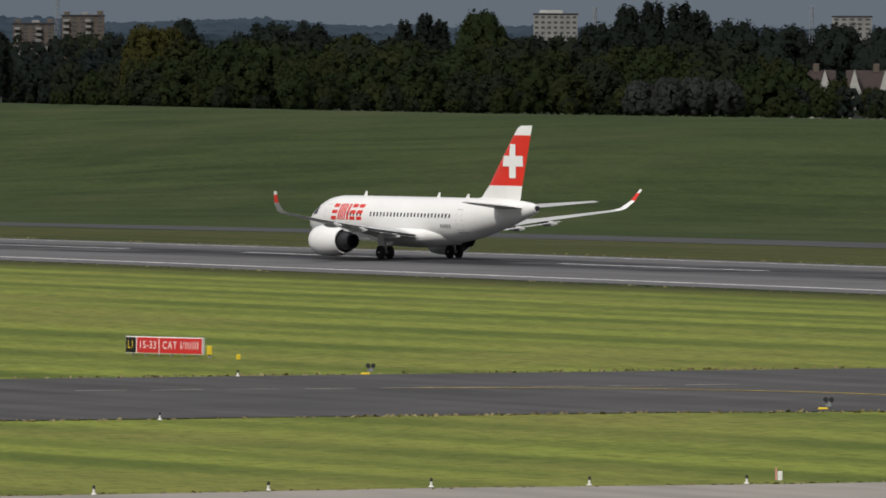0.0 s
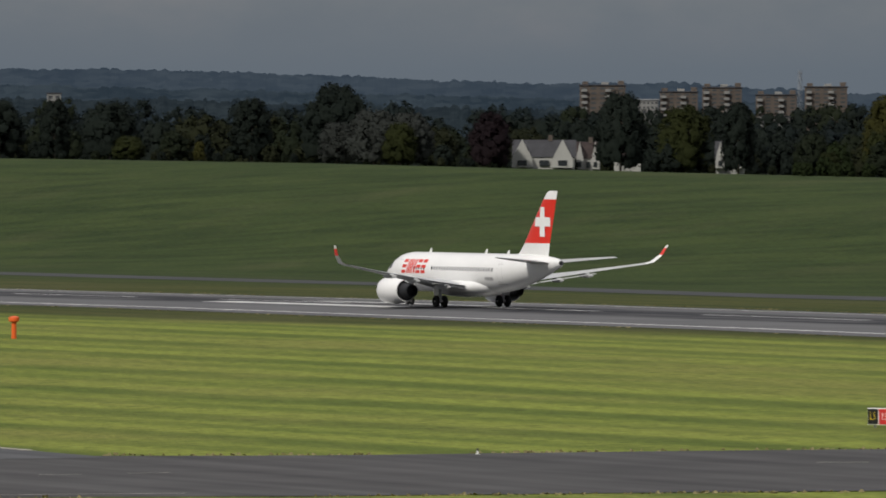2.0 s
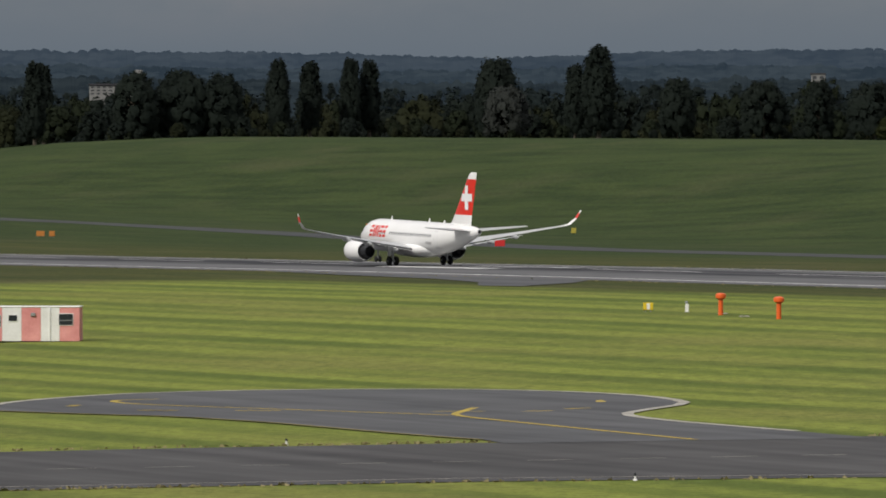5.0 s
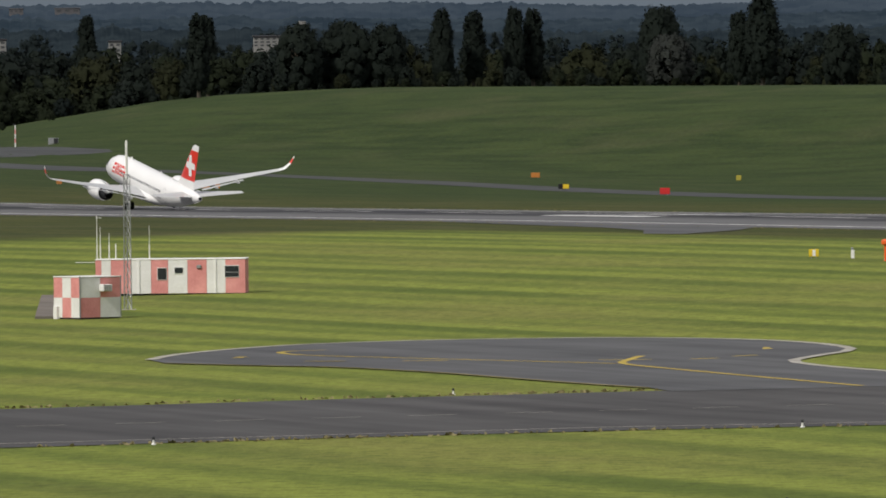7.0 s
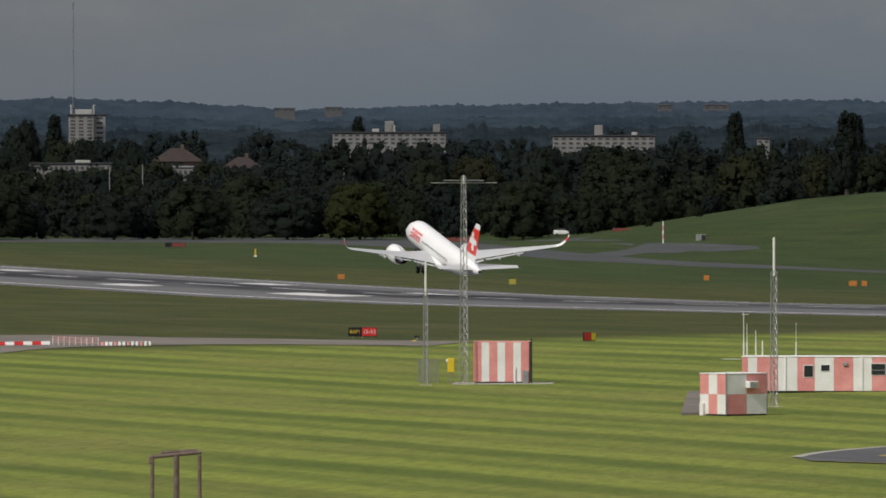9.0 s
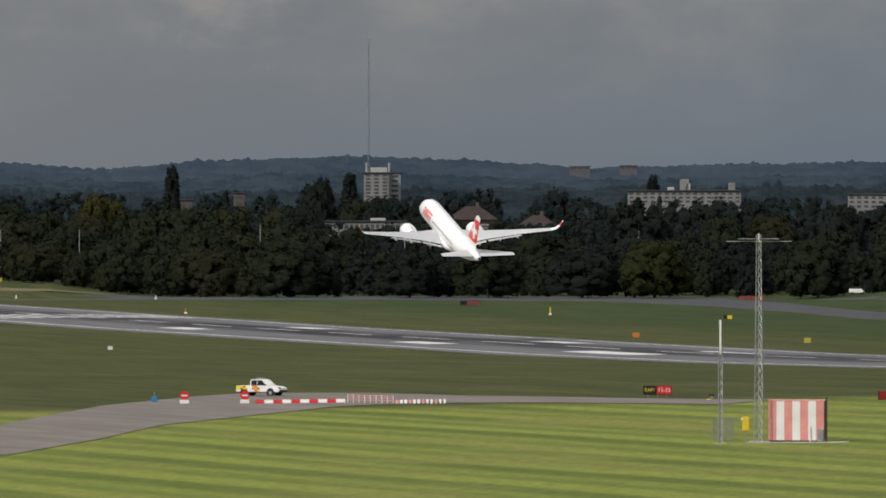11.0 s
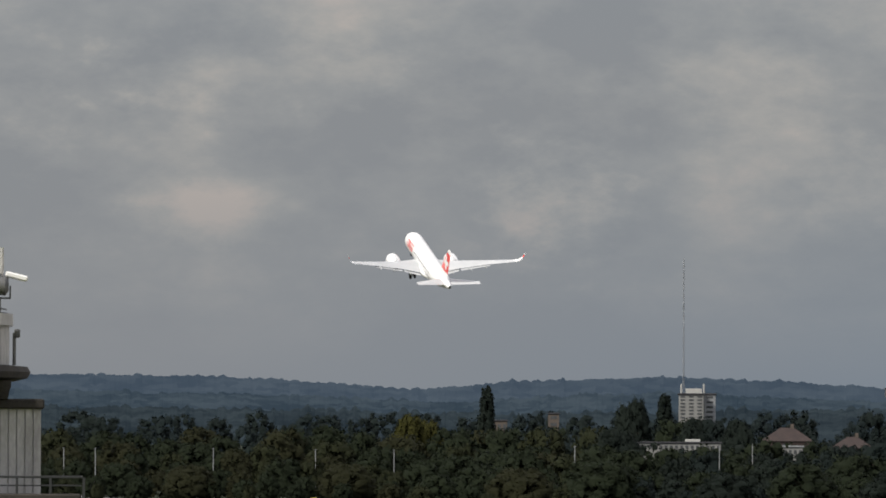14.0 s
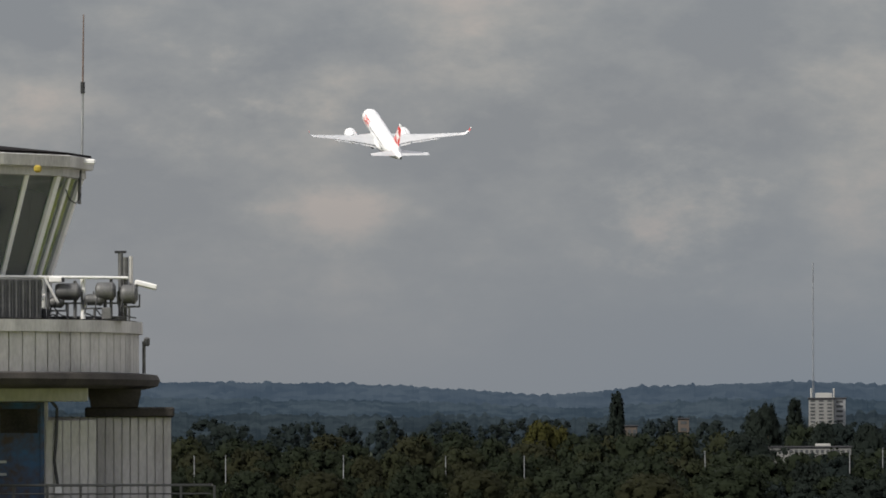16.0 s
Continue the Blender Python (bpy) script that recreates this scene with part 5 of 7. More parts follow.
for dx, dy in ((1.5, 4), (-1.0, -6)):
    st = thing("ground_cover", ground_pose(300 + dx, 672 + dy), "low pale inspection cover in the grass", "cover", "inspection covers")
    part("lid", boxed(0, 0, 0.0, 0.7, 0.5, 0.1, 0.02), KERB, st)


# ---- huts
def wall_panels(parent, w, h, cols, y, name="panel", rows=1, thick=0.05, x0=0.0, z0=0.12):
    """Upright sheets side by side along x; cols: (from, to, material)."""
    for a, b, mat in cols:
        for r in range(rows):
            m = mat[r] if isinstance(mat, tuple) else mat
            part(name, boxed(x0 + (a + b) / 2, y, z0 + r * h / rows, b - a - 0.012, thick, h / rows - 0.006, 0.006), m, parent)


def long_cabin():
    t = thing("radio_cabin", along((227.6, 659.2), (237.0, 655.0)), "long red and white striped equipment cabin on grass", "cabin")
    W, D, H = 11.6, 3.0, 2.62
    part("body", boxed(0, D / 2 + 0.03, 0.1, W - 0.02, D - 0.06, H, 0.03), WHITE, t)
    part("plinth", boxed(0, D / 2, -0.2, W - 0.3, D - 0.3, 0.32), DARK, t)
    part("roof", boxed(0, D / 2, 0.1 + H, W + 0.14, D + 0.16, 0.09, 0.03), WHITE, t, "pale flat roof")
    u = W / 271.0
    cols = [(0, 10, SHEDRED), (10, 27, WHITE), (27, 63, SHEDRED), (63, 100, WHITE), (100, 131, SHEDRED), (131, 166, WHITE), (166, 201, SHEDRED), (201, 235, WHITE), (235, 271, SHEDRED)]
    wall_panels(t, W, H, [(-W / 2 + a * u, -W / 2 + b * u, m) for a, b, m in cols], -0.01)
    for s, mat in ((-1, SHEDRED), (1, SHEDRED)):
        part("end_panel", boxed(s * (W / 2 + 0.01), D / 2, 0.12, 0.04, D - 0.04, H - 0.02, 0.006), mat, t)
    for a, b, z, h in ((111, 129, 1.15, 0.98), (142, 159, 1.62, 0.55), (233, 260, 1.32, 0.95)):
        x, w = -W / 2 + (a + b) / 2 * u, (b - a) * u
        win = part("window", boxed(x, -0.05, z, w, 0.05, h, 0.01), WHITE, t)
        part("pane", boxed(x, -0.075, z + 0.05, w - 0.08, 0.02, h - 0.1), PANE, win, "dark glass")
    part("bar", boxed(-W / 2 + 246.5 * u, -0.085, 1.70, 27 * u, 0.03, 0.05), GALV, t)
    part("vent", boxed(-W / 2 + 187 * u, -0.1, 2.05, 0.36, 0.16, 0.26, 0.03), GALV, t)
    for a in (78, 217):
        part("downpipe", boxed(-W / 2 + a * u, -0.06, 0.1, 0.16, 0.10, H, 0.02), WHITE, t)
    # whips on the cabin
    for a, z1, r in ((2, 6.2, 0.05), (8, 5.3, 0.05), (24, 4.8, 0.05), (36, 4.0, 0.07), (63, 5.6, 0.05), (97, 5.4, 0.03)):
        x = -W / 2 + a * u
        wm = part("whip_aerial", tubed((x, 0.2, 2.0), (x, 0.2, 3.9), 0.05, 0.05, 8), WHITE, t)
        part("whip", tubed((x, 0.2, 3.8), (x, 0.2, z1), r * 0.7, r * 0.4, 6), WHITE, wm)
    part("aerial_arm", boxed(-W / 2 + 5 * u, 0.2, 6.0, 0.5, 0.04, 0.04), WHITE, t)
    part("aerial_arm", boxed(-W / 2 - 0.8, 0.2, 2.55, 1.6, 0.04, 0.04), WHITE, t)


def lattice(name, x, y, h, w0, w1, label, tube_to=0.0, tube_r=0.09, legs=3, arm=0.0):
    t = thing(name, ground_pose(x, y, facing(x, y)), label, "mast", "lattice masts")
    c = [Vector((math.cos(a), math.sin(a), 0)) for a in [math.radians(90 + 360 * k / legs) for k in range(legs)]]
    at = lambda k, z: c[k % legs] * (w0 + (w1 - w0) * z / h) / 2 + Vector((0, 0, z))
    for k in range(legs):
        part("leg", tubed(at(k, -0.2), at(k, h), 0.045, 0.035, 6), GALV, t)
    n = int(h / 0.75)
    bm = bmesh.new()
    for i in range(n):
        z0, z1 = h * i / n, h * (i + 1) / n
        for k in range(legs):
            tube(bm, at(k, z0), at(k + 1, z1), 0.022, 0.022, 4)
            tube(bm, at(k, z1), at(k + 1, z1), 0.02, 0.02, 4)
    tagged(part("bracing", bm, GALV, t), kind="stuff")
    part("footing", boxed(0, 0, -0.2, w0 + 0.6, w0 + 0.6, 0.24), KERB, t)
    if tube_to:
        part("tube_aerial", tubed((0, 0, h - 0.3), (0, 0, tube_to), tube_r, tube_r, 10), WHITE, t, "white tube aerial")
    if arm:
        for dz, l in ((-0.55, arm), (-0.35, arm * 0.62)):
            part("crossarm", boxed(0, 0.1 * l, h + dz, l, 0.07, 0.07), GALV, t)
        part("spike", tubed((0, 0, h - 0.6), (0, 0, h + 0.1), 0.09, 0.06, 8), WHITE, t)
    return t


def chequered_hut():
    a, b, c = Vector((204.6, 604.6)), Vector((205.55, 600.7)), Vector((209.0, 601.9))
    t = thing("chequered_hut", along(b, c), "small red and white chequered equipment hut on a pad", "hut")
    W = (c - b).length
    D, H = (a - b).length * 0.74, 2.95
    part("body", boxed(0, D / 2 + 0.03, 0.12, W - 0.06, D - 0.06, H - 0.1, 0.02), WHITE, t)
    part("skid", boxed(0, D / 2, -0.15, W - 0.1, D - 0.1, 0.27), DARK, t)
    part("roof", boxed(0, D / 2, H, W + 0.1, D + 0.1, 0.07, 0.02), WHITE, t)
    f = W / 2
    wall_panels(t, W, H - 0.14, [(-f, 0, (SHEDRED, WHITE)), (0, f, (WHITE, SHEDRED))], -0.01, rows=2)
    for k in range(3):
        for r in range(2):
            m = SHEDRED if (k + r) % 2 else WHITE
            part("panel", boxed(-f + 0.01, D * (k + 0.5) / 3, 0.12 + r * (H - 0.14) / 2, 0.05, D / 3 - 0.012, (H - 0.14) / 2 - 0.006, 0.006), m, t)
            part("panel", boxed(f - 0.01, D * (k + 0.5) / 3, 0.12 + r * (H - 0.14) / 2, 0.05, D / 3 - 0.012, (H - 0.14) / 2 - 0.006, 0.006), m, t)
    for x in (-f, f):
        part("corner_post", boxed(x, -0.02, 0.1, 0.08, 0.08, H, 0.01), GALV, t)
    ac = part("air_conditioner", boxed(0.28, -0.3, 1.95, 0.8, 0.5, 0.5, 0.03), WHITE, t, "white air conditioner")
    for k in range(4):
        part("slat", boxed(0.28, -0.555, 2.02 + 0.1 * k, 0.66, 0.02, 0.05), GALV, ac)
    part("cabinet", boxed(-f - 0.12, D * 0.85, 0.0, 0.3, 0.4, 0.9, 0.02), WHITE, t)
    pad = thing("path", along((203.9, 604.8), (225.9, 668.5)), "grey concrete path beside the chequered hut", "path")
    part("slab", boxed(0, -0.45, -0.1, 67.5, 1.5, 0.24, 0.02), ROADTOP, pad)


def striped_hut():
    t = thing("striped_hut", along((218.7, 702.6), (222.8, 701.0)), "red and white striped equipment hut on a slab", "hut")
    W, D, H = 4.55, 2.6, 3.35
    part("body", boxed(0, D / 2 + 0.03, 0.18, W - 0.06, D - 0.06, H - 0.1, 0.02), WHITE, t)
    part("skid", boxed(0, D / 2, -0.15, W - 0.2, D - 0.2, 0.34), DARK, t)
    part("roof", boxed(0, D / 2, H + 0.06, W + 0.1, D + 0.1, 0.08, 0.02), SHEDRED, t)
    n = 7
    wall_panels(t, W, H - 0.14, [(-W / 2 + W * k / n, -W / 2 + W * (k + 1) / n, WHITE if k % 2 else SHEDRED) for k in range(n)], -0.01, z0=0.2)
    # The right wall's shade is put into its near-black colour.
    part("side_wall", boxed(W / 2 - 0.01, D / 2, 0.2, 0.05, D - 0.02, H - 0.16, 0.01), DARK, t)
    part("side_wall", boxed(-W / 2 + 0.01, D / 2, 0.2, 0.05, D - 0.02, H - 0.16, 0.01), SHEDRED, t)
    part("pipe", boxed(W / 2 + 0.2, 0.1, 0.0, 0.1, 0.1, H + 0.4, 0.01), DARK, t)
    part("meter_box", boxed(W / 2 - 0.3, -0.15, 0.1, 0.45, 0.22, 1.0, 0.02), GALV, t)
    part("pipe", boxed(W / 2 - 1.15, -0.12, -0.1, 0.1, 0.1, 1.5, 0.01), WHITE, t)
    s = thing("pad", along((218.7, 702.6), (222.8, 701.0)), "pale concrete slab under the striped hut", "slab")
    part("slab", boxed(0.1, 0.9, -0.12, 8.2, 4.2, 0.2, 0.02), KERB, s)
    b = thing("yellow_cabinet", ground_pose(217.6, 705.6, facing(217.6, 705)), "yellow cabinet on a post beside the hut", "cabinet")
    part("body", boxed(0, 0, 0.95, 0.55, 0.4, 1.15, 0.03), SIGNYELLOW, b)
    part("post", boxed(0, 0, -0.1, 0.1, 0.1, 1.1), GALV, b)
    part("dome", boxed(-0.28, -0.1, 1.75, 0.25, 0.25, 0.28, 0.08), WHITE, b)
    f = thing("fence_panel", along((216.6, 711.5), (217.4, 708.5)), "grey mesh fence panel behind the masts", "fence")
    for x in (-1.5, 0, 1.5):
        part("post", boxed(x, 0, -0.1, 0.07, 0.07, 2.1), GALV, f)
    for k in range(20):
        part("wire", boxed(-1.5 + 3.0 * k / 19, 0, 0.1, 0.022, 0.022, 1.85), GALV, f)
    for k in range(9):
        part("wire", boxed(0, 0, 0.1 + 0.22 * k, 3.0, 0.022, 0.022), GALV, f)


long_cabin()
chequered_hut()
striped_hut()
lattice("lattice_mast", 217.7, 702.3, 17.0, 0.85, 0.42, "tall galvanised lattice mast with a crossarm", arm=5.4)
lattice("lattice_mast", 214.5, 702.5, 7.6, 0.42, 0.36, "slim lattice mast with a white tube aerial", tube_to=10.1)
lattice("lattice_mast", 216.8, 622.7, 9.9, 0.62, 0.50, "lattice mast with a white tube aerial behind the hut", tube_to=12.4)

# ---- barrier, lamps and the truck on the service road
g = "red and white barrier blocks"
for i in range(10):
    f = (i + 0.5) / 10
    x, y = 222.6 + 9.1 * f, 891.6 - 1.4 * f
    b = thing("barrier_block", along((x - 0.46, y + 0.07), (x + 0.46, y - 0.07)), "red plastic barrier block on the road" if i % 2 == 0 else "white plastic barrier block on the road", "barrier", g)
    rows = [[(sx * 0.45, sy * w, z) for sx, sy in ((-1, -1), (1, -1), (1, 1), (-1, 1))] for z, w in ((0, 0.24), (0.2, 0.22), (0.3, 0.13), (0.42, 0.11))]
    part("block", loft(rows), SIGNRED if i % 2 == 0 else WHITE, b)
for i in range(12):
    f = i / 11
    x, y = 234.6 + 4.5 * f, 880.4 - 1.8 * f
    b = thing("barrier_block", ground_pose(x, y, facing(x, y)), "small red barrier block" if i % 3 == 0 else "small white barrier block", "barrier", g)
    rows = [[(sx * (0.16 - 0.005 * i), sy * w, z) for sx, sy in ((-1, -1), (1, -1), (1, 1), (-1, 1))] for z, w in ((0, 0.2), (0.15, 0.18), (0.42, 0.1))]
    part("block", loft(rows), SHEDRED if i % 3 == 0 else WHITE, b)
net = thing("barrier_net", along((231.9, 890.0), (234.4, 881.0)), "thin red and white safety netting on posts", "fence")
for k in range(9):
    part("post", boxed(-4.6 + 9.2 * k / 8, 0, 0, 0.05, 0.05, 0.85), WHITE, net)
for z in (0.3, 0.55, 0.78):
    part("tape", boxed(0, 0, z, 9.2, 0.012, 0.05), SHEDRED, net)
for x, y in ((216.4, 896.7), (222.0, 893.6)):
    b = thing("warning_lamp", ground_pose(x, y, facing(x, y)), "round red no-entry board on a white concrete block", "sign", "road warning boards")
    part("block", boxed(0, 0, 0, 0.95, 0.5, 0.42, 0.04), WHITE, b)
    part("disc", tubed((0, -0.05, 0.86), (0, 0.05, 0.86), 0.46, 0.46, 20), SIGNRED, b, "red disc")
    part("bar", boxed(0, -0.07, 0.79, 0.62, 0.03, 0.14), WHITE, b)
    part("post", boxed(0, 0.06, 0.3, 0.08, 0.06, 0.9), GALV, b)
b = thing("blue_board", ground_pose(215.2, 905.0, facing(215, 905)), "small blue board beside the road", "sign")
part("panel", boxed(0, 0, 0.1, 0.6, 0.1, 0.55, 0.03), BLUE, b)
part("stake", boxed(0.0, 0.0, -0.05, 0.06, 0.06, 1.2), GALV, b)


def pickup():
    t = thing("pickup_truck", along((231.4, 935.3), (236.0, 931.2)), "white double-cab pickup with yellow and red chequers on road", "pickup truck")
    W = 1.9
    def hull(pts, half, bev=0.06):
        bm = bmesh.new()
        bot = [[(x, s * half, z) for x, z in pts] for s in (-1, 1)]
        vs = [[bm.verts.new(p) for p in side] for side in bot]
        n = len(pts)
        for i in range(n):
            j = (i + 1) % n
            bm.faces.new((vs[0][i], vs[0][j], vs[1][j], vs[1][i]))
        bm.faces.new(vs[0])
        bm.faces.new(vs[1])
        bmesh.ops.recalc_face_normals(bm, faces=bm.faces)
        bmesh.ops.bevel(bm, geom=list(bm.edges), offset=bev, segments=2, affect="EDGES")
        return bm
    part("body", hull([(-2.6, 0.45), (-2.6, 1.12), (1.25, 1.14), (2.35, 1.02), (2.62, 0.85), (2.62, 0.45)], W / 2), WHITE, t, smooth=True)
    cab = part("cab", hull([(-1.0, 1.08), (-0.92, 1.70), (-0.75, 1.80), (0.35, 1.82), (0.62, 1.72), (1.35, 1.12)], W / 2 - 0.1), WHITE, t, smooth=True)
    for s in (-1, 1):
        y = s * (W / 2 - 0.088)
        for x0, x1, x2, x3 in ((-0.82, -0.12, -0.12, -0.74), (-0.04, 1.0, 0.48, -0.04)):
            bm = bmesh.new()
            f = [bm.verts.new((x, y, z)) for x, z in ((x0, 1.17), (x1, 1.17), (x2, 1.70), (x3, 1.70))]
            bm.faces.new(f)
            r = bmesh.ops.extrude_face_region(bm, geom=list(bm.faces))
            bmesh.ops.translate(bm, vec=(0, s * 0.02, 0), verts=[v for v in r["geom"] if isinstance(v, bmesh.types.BMVert)])
            bmesh.ops.recalc_face_normals(bm, faces=bm.faces)
            part("window", bm, PANE, cab, "dark window")
        ys = s * (W / 2 + 0.012)
        part("side_band", boxed(-1.9, ys, 0.72, 1.3, 0.02, 0.38, 0.005), HIVIS, t, "yellow side panel")
        for x, z, m in ((-1.9, 0.74, SIGNRED), (-1.6, 0.92, SIGNRED), (-2.2, 0.92, HIVIS), (-0.5, 0.92, HIVIS), (-0.2, 0.74, HIVIS), (-0.5, 0.74, SIGNRED), (-0.2, 0.56, SIGNRED), (-0.2, 0.92, SIGNRED), (0.1, 0.74, SIGNRED), (0.1, 0.56, HIVIS), (-0.5, 1.08, SIGNRED)):
            part("chequer", boxed(x, ys + s * 0.012, z, 0.29, 0.012, 0.17), m, t)
        for x in (-1.62, 1.55):
            part("wheel_arch", tubed((x, s * (W / 2 - 0.16), 0.42), (x, s * (W / 2 + 0.015), 0.42), 0.46, 0.46, 24), DARK, t)
            wh = part("wheel", tubed((x, s * (W / 2 - 0.2), 0.38), (x, s * (W / 2 + 0.03), 0.38), 0.38, 0.38, 24), RUBBER, t)
            part("rim", tubed((x, s * (W / 2 - 0.05), 0.38), (x, s * (W / 2 + 0.04), 0.38), 0.22, 0.20, 16), GALV, wh)
        part("mirror", boxed(0.85, s * (W / 2 + 0.06), 1.2, 0.12, 0.2, 0.2, 0.03), DARK, t)
    part("light_bar", boxed(-0.1, 0, 1.82, 0.35, 1.3, 0.14, 0.04), GALV, t, "roof light bar")
    part("rear_window", boxed(-0.98, 0, 1.25, 0.04, 1.3, 0.38), PANE, t)
    part("bumper", boxed(2.6, 0, 0.42, 0.14, 1.8, 0.24, 0.04), DARK, t)
    part("bumper", boxed(-2.62, 0, 0.42, 0.12, 1.8, 0.2, 0.04), GALV, t)
    part("headlight", boxed(2.5, -0.72, 0.82, 0.2, 0.35, 0.18, 0.03), GALV, t)


pickup()
# ---- windsock and posts
w = thing("windsock", ground_pose(240.9, 1111.5, facing(240.9, 1111)), "hanging orange windsock on a red and white pole", "windsock")
for k in range(6):
    part("pole_band", tubed((0, 0, k * 1.0), (0, 0, k * 1.0 + 1.0), 0.11, 0.10, 10), DULLRED if k % 2 == 0 else WHITE, w)
part("hoop", tubed((-0.25, 0, 5.9), (0.45, 0, 5.95), 0.05, 0.05, 8), DULLRED, w)
sock = [(0.12, 6.05, 0.30), (0.24, 5.7, 0.38), (0.32, 4.9, 0.34), (0.46, 3.9, 0.30), (0.58, 3.0, 0.26), (0.62, 2.3, 0.20)]
part("sock", loft([[(x + r * math.cos(k * math.pi / 8), 0.8 * r * math.sin(k * math.pi / 8), z) for k in range(16)] for x, z, r in sock]), ORANGE, w, "limp orange sock", smooth=True)
p_ = thing("red_post", ground_pose(273.2, 1272.4), "short red post with a pale box on grass", "post")
part("post", tubed((0, 0, -0.1), (0, 0, 1.3), 0.30, 0.28, 12), SIGNRED, p_)
part("cap", tubed((0, 0, 1.3), (0, 0, 1.65), 0.45, 0.40, 12), ORANGE, p_)
part("box", boxed(0.9, 0, -0.05, 0.6, 0.4, 0.7, 0.02), GALV, p_)
p_ = thing("white_marker", ground_pose(316.4, 1360.1, facing(316, 1360)), "low white marker box in the grass", "marker")
part("body", boxed(0, 0, 0.0, 0.75, 0.5, 0.55, 0.05), WHITE, p_)
part("lid", boxed(0, 0, 0.55, 0.8, 0.55, 0.06, 0.01), KERB, p_)
for x, y, h, m in ((493.6, 1733.2, 1.6, SIGNYELLOW), (400.5, 1990, 0.9, WHITE), (440, 1985, 0.9, WHITE), (470, 1975, 0.9, WHITE), (425, 1760, 1.1, SIGNORANGE)):
    p_ = thing("field_post", ground_pose(x, y), "thin pale marker post on the far grass", "post", "far marker posts")
    part("post", tubed((0, 0, -0.1), (0, 0, h), 0.16, 0.12, 8), m, p_)
    part("foot", boxed(0, 0, -0.05, 0.5, 0.5, 0.35, 0.04), WHITE, p_)
# ---- rusty frame by the apron
fr = thing("rusty_frame", pose(98.7, 358.6, 0, 0, 0, facing(98.7, 358)), "rusty steel goal-shaped frame beside the taxiway", "frame")
for x in (-1.0, 0.02, 1.0):
    part("post", tubed((x, 0, -0.2), (x * 0.97, 0, 5.05), 0.08 if abs(x) > 0.5 else 0.13, 0.08 if abs(x) > 0.5 else 0.12, 8), RUST, fr)
part("top_beam", tubed((-1.06, 0, 4.98), (1.06, 0, 5.18), 0.08, 0.08, 8), RUST, fr)
part("rear_beam", tubed((-0.6, 1.2, 5.12), (0.9, 1.2, 5.22), 0.07, 0.07, 8), RUST, fr)
part("lug", boxed(-1.05, 0, 4.7, 0.16, 0.16, 0.3, 0.03), RUST, fr)
# ---- small things at the foot of the bank
p_ = thing("striped_pole", ground_pose(612, 1830), "red and white striped pole with a lamp", "pole")
for k in range(5):
    part("band", tubed((0, 0, k * 0.95), (0, 0, k * 0.95 + 0.95), 0.16, 0.15, 8), WHITE if k % 2 == 0 else SHEDRED, p_)
part("lamp", boxed(-0.2, 0, 4.7, 0.5, 0.3, 0.35, 0.05), DARK, p_)
p_ = thing("field_box", ground_pose(616.5, 1818, facing(616, 1818)), "pale grey and dark equipment box on grass", "cabinet")
part("body", boxed(0, 0, -0.1, 2.2, 1.4, 1.5, 0.05), GALV, p_)
part("door", boxed(0.55, -0.72, 0.0, 0.9, 0.06, 1.3, 0.02), DARK, p_)
for x, y, m, l, h in ((646.3, 1962.6, DULLRED, 4.2, 0.8), (601.3, 1945, DULLRED, 6.0, 1.0)):
    p_ = thing("barrier_row", ground_pose(x, y, facing(x, y)), "row of faded red barriers on far grass", "barrier", "far barriers")
    for k in range(4):
        part("block", boxed(-l / 2 + l * (k + 0.5) / 4, 0, -0.1, l / 4 - 0.1, 0.5, h, 0.06), m, p_)
for x, y, m, l in ((650.8, 2021, WHITE, 4.0), (662, 2020, BLUE, 3.2), (672, 2024, GALV, 3.6)):
    p_ = thing("parked_van", ground_pose(x, y, facing(x, y)), "small parked van by the far wood", "van", "vans by the wood")
    part("body", boxed(0, 0, 0.3, l, 1.7, 1.0, 0.15), m, p_)
    part("cabin", boxed(-0.2, 0, 1.25, l * 0.6, 1.5, 0.5, 0.15), PANE, p_)
    for s in (-1, 1):
        part("wheel", tubed((s * l * 0.3, -0.9, 0.3), (s * l * 0.3, 0.9, 0.3), 0.3, 0.3, 12), RUBBER, p_)

# ---------------------------------------------------------------- distant houses and blocks
def level(b, d, v):
    """A point at a bearing and distance, v thousandths of a radian over the camera's level."""
    r = radians(b)
    return Vector((d * math.sin(r), d * math.cos(r), 16 + v * 1e-3 * d))


SCREENS = []


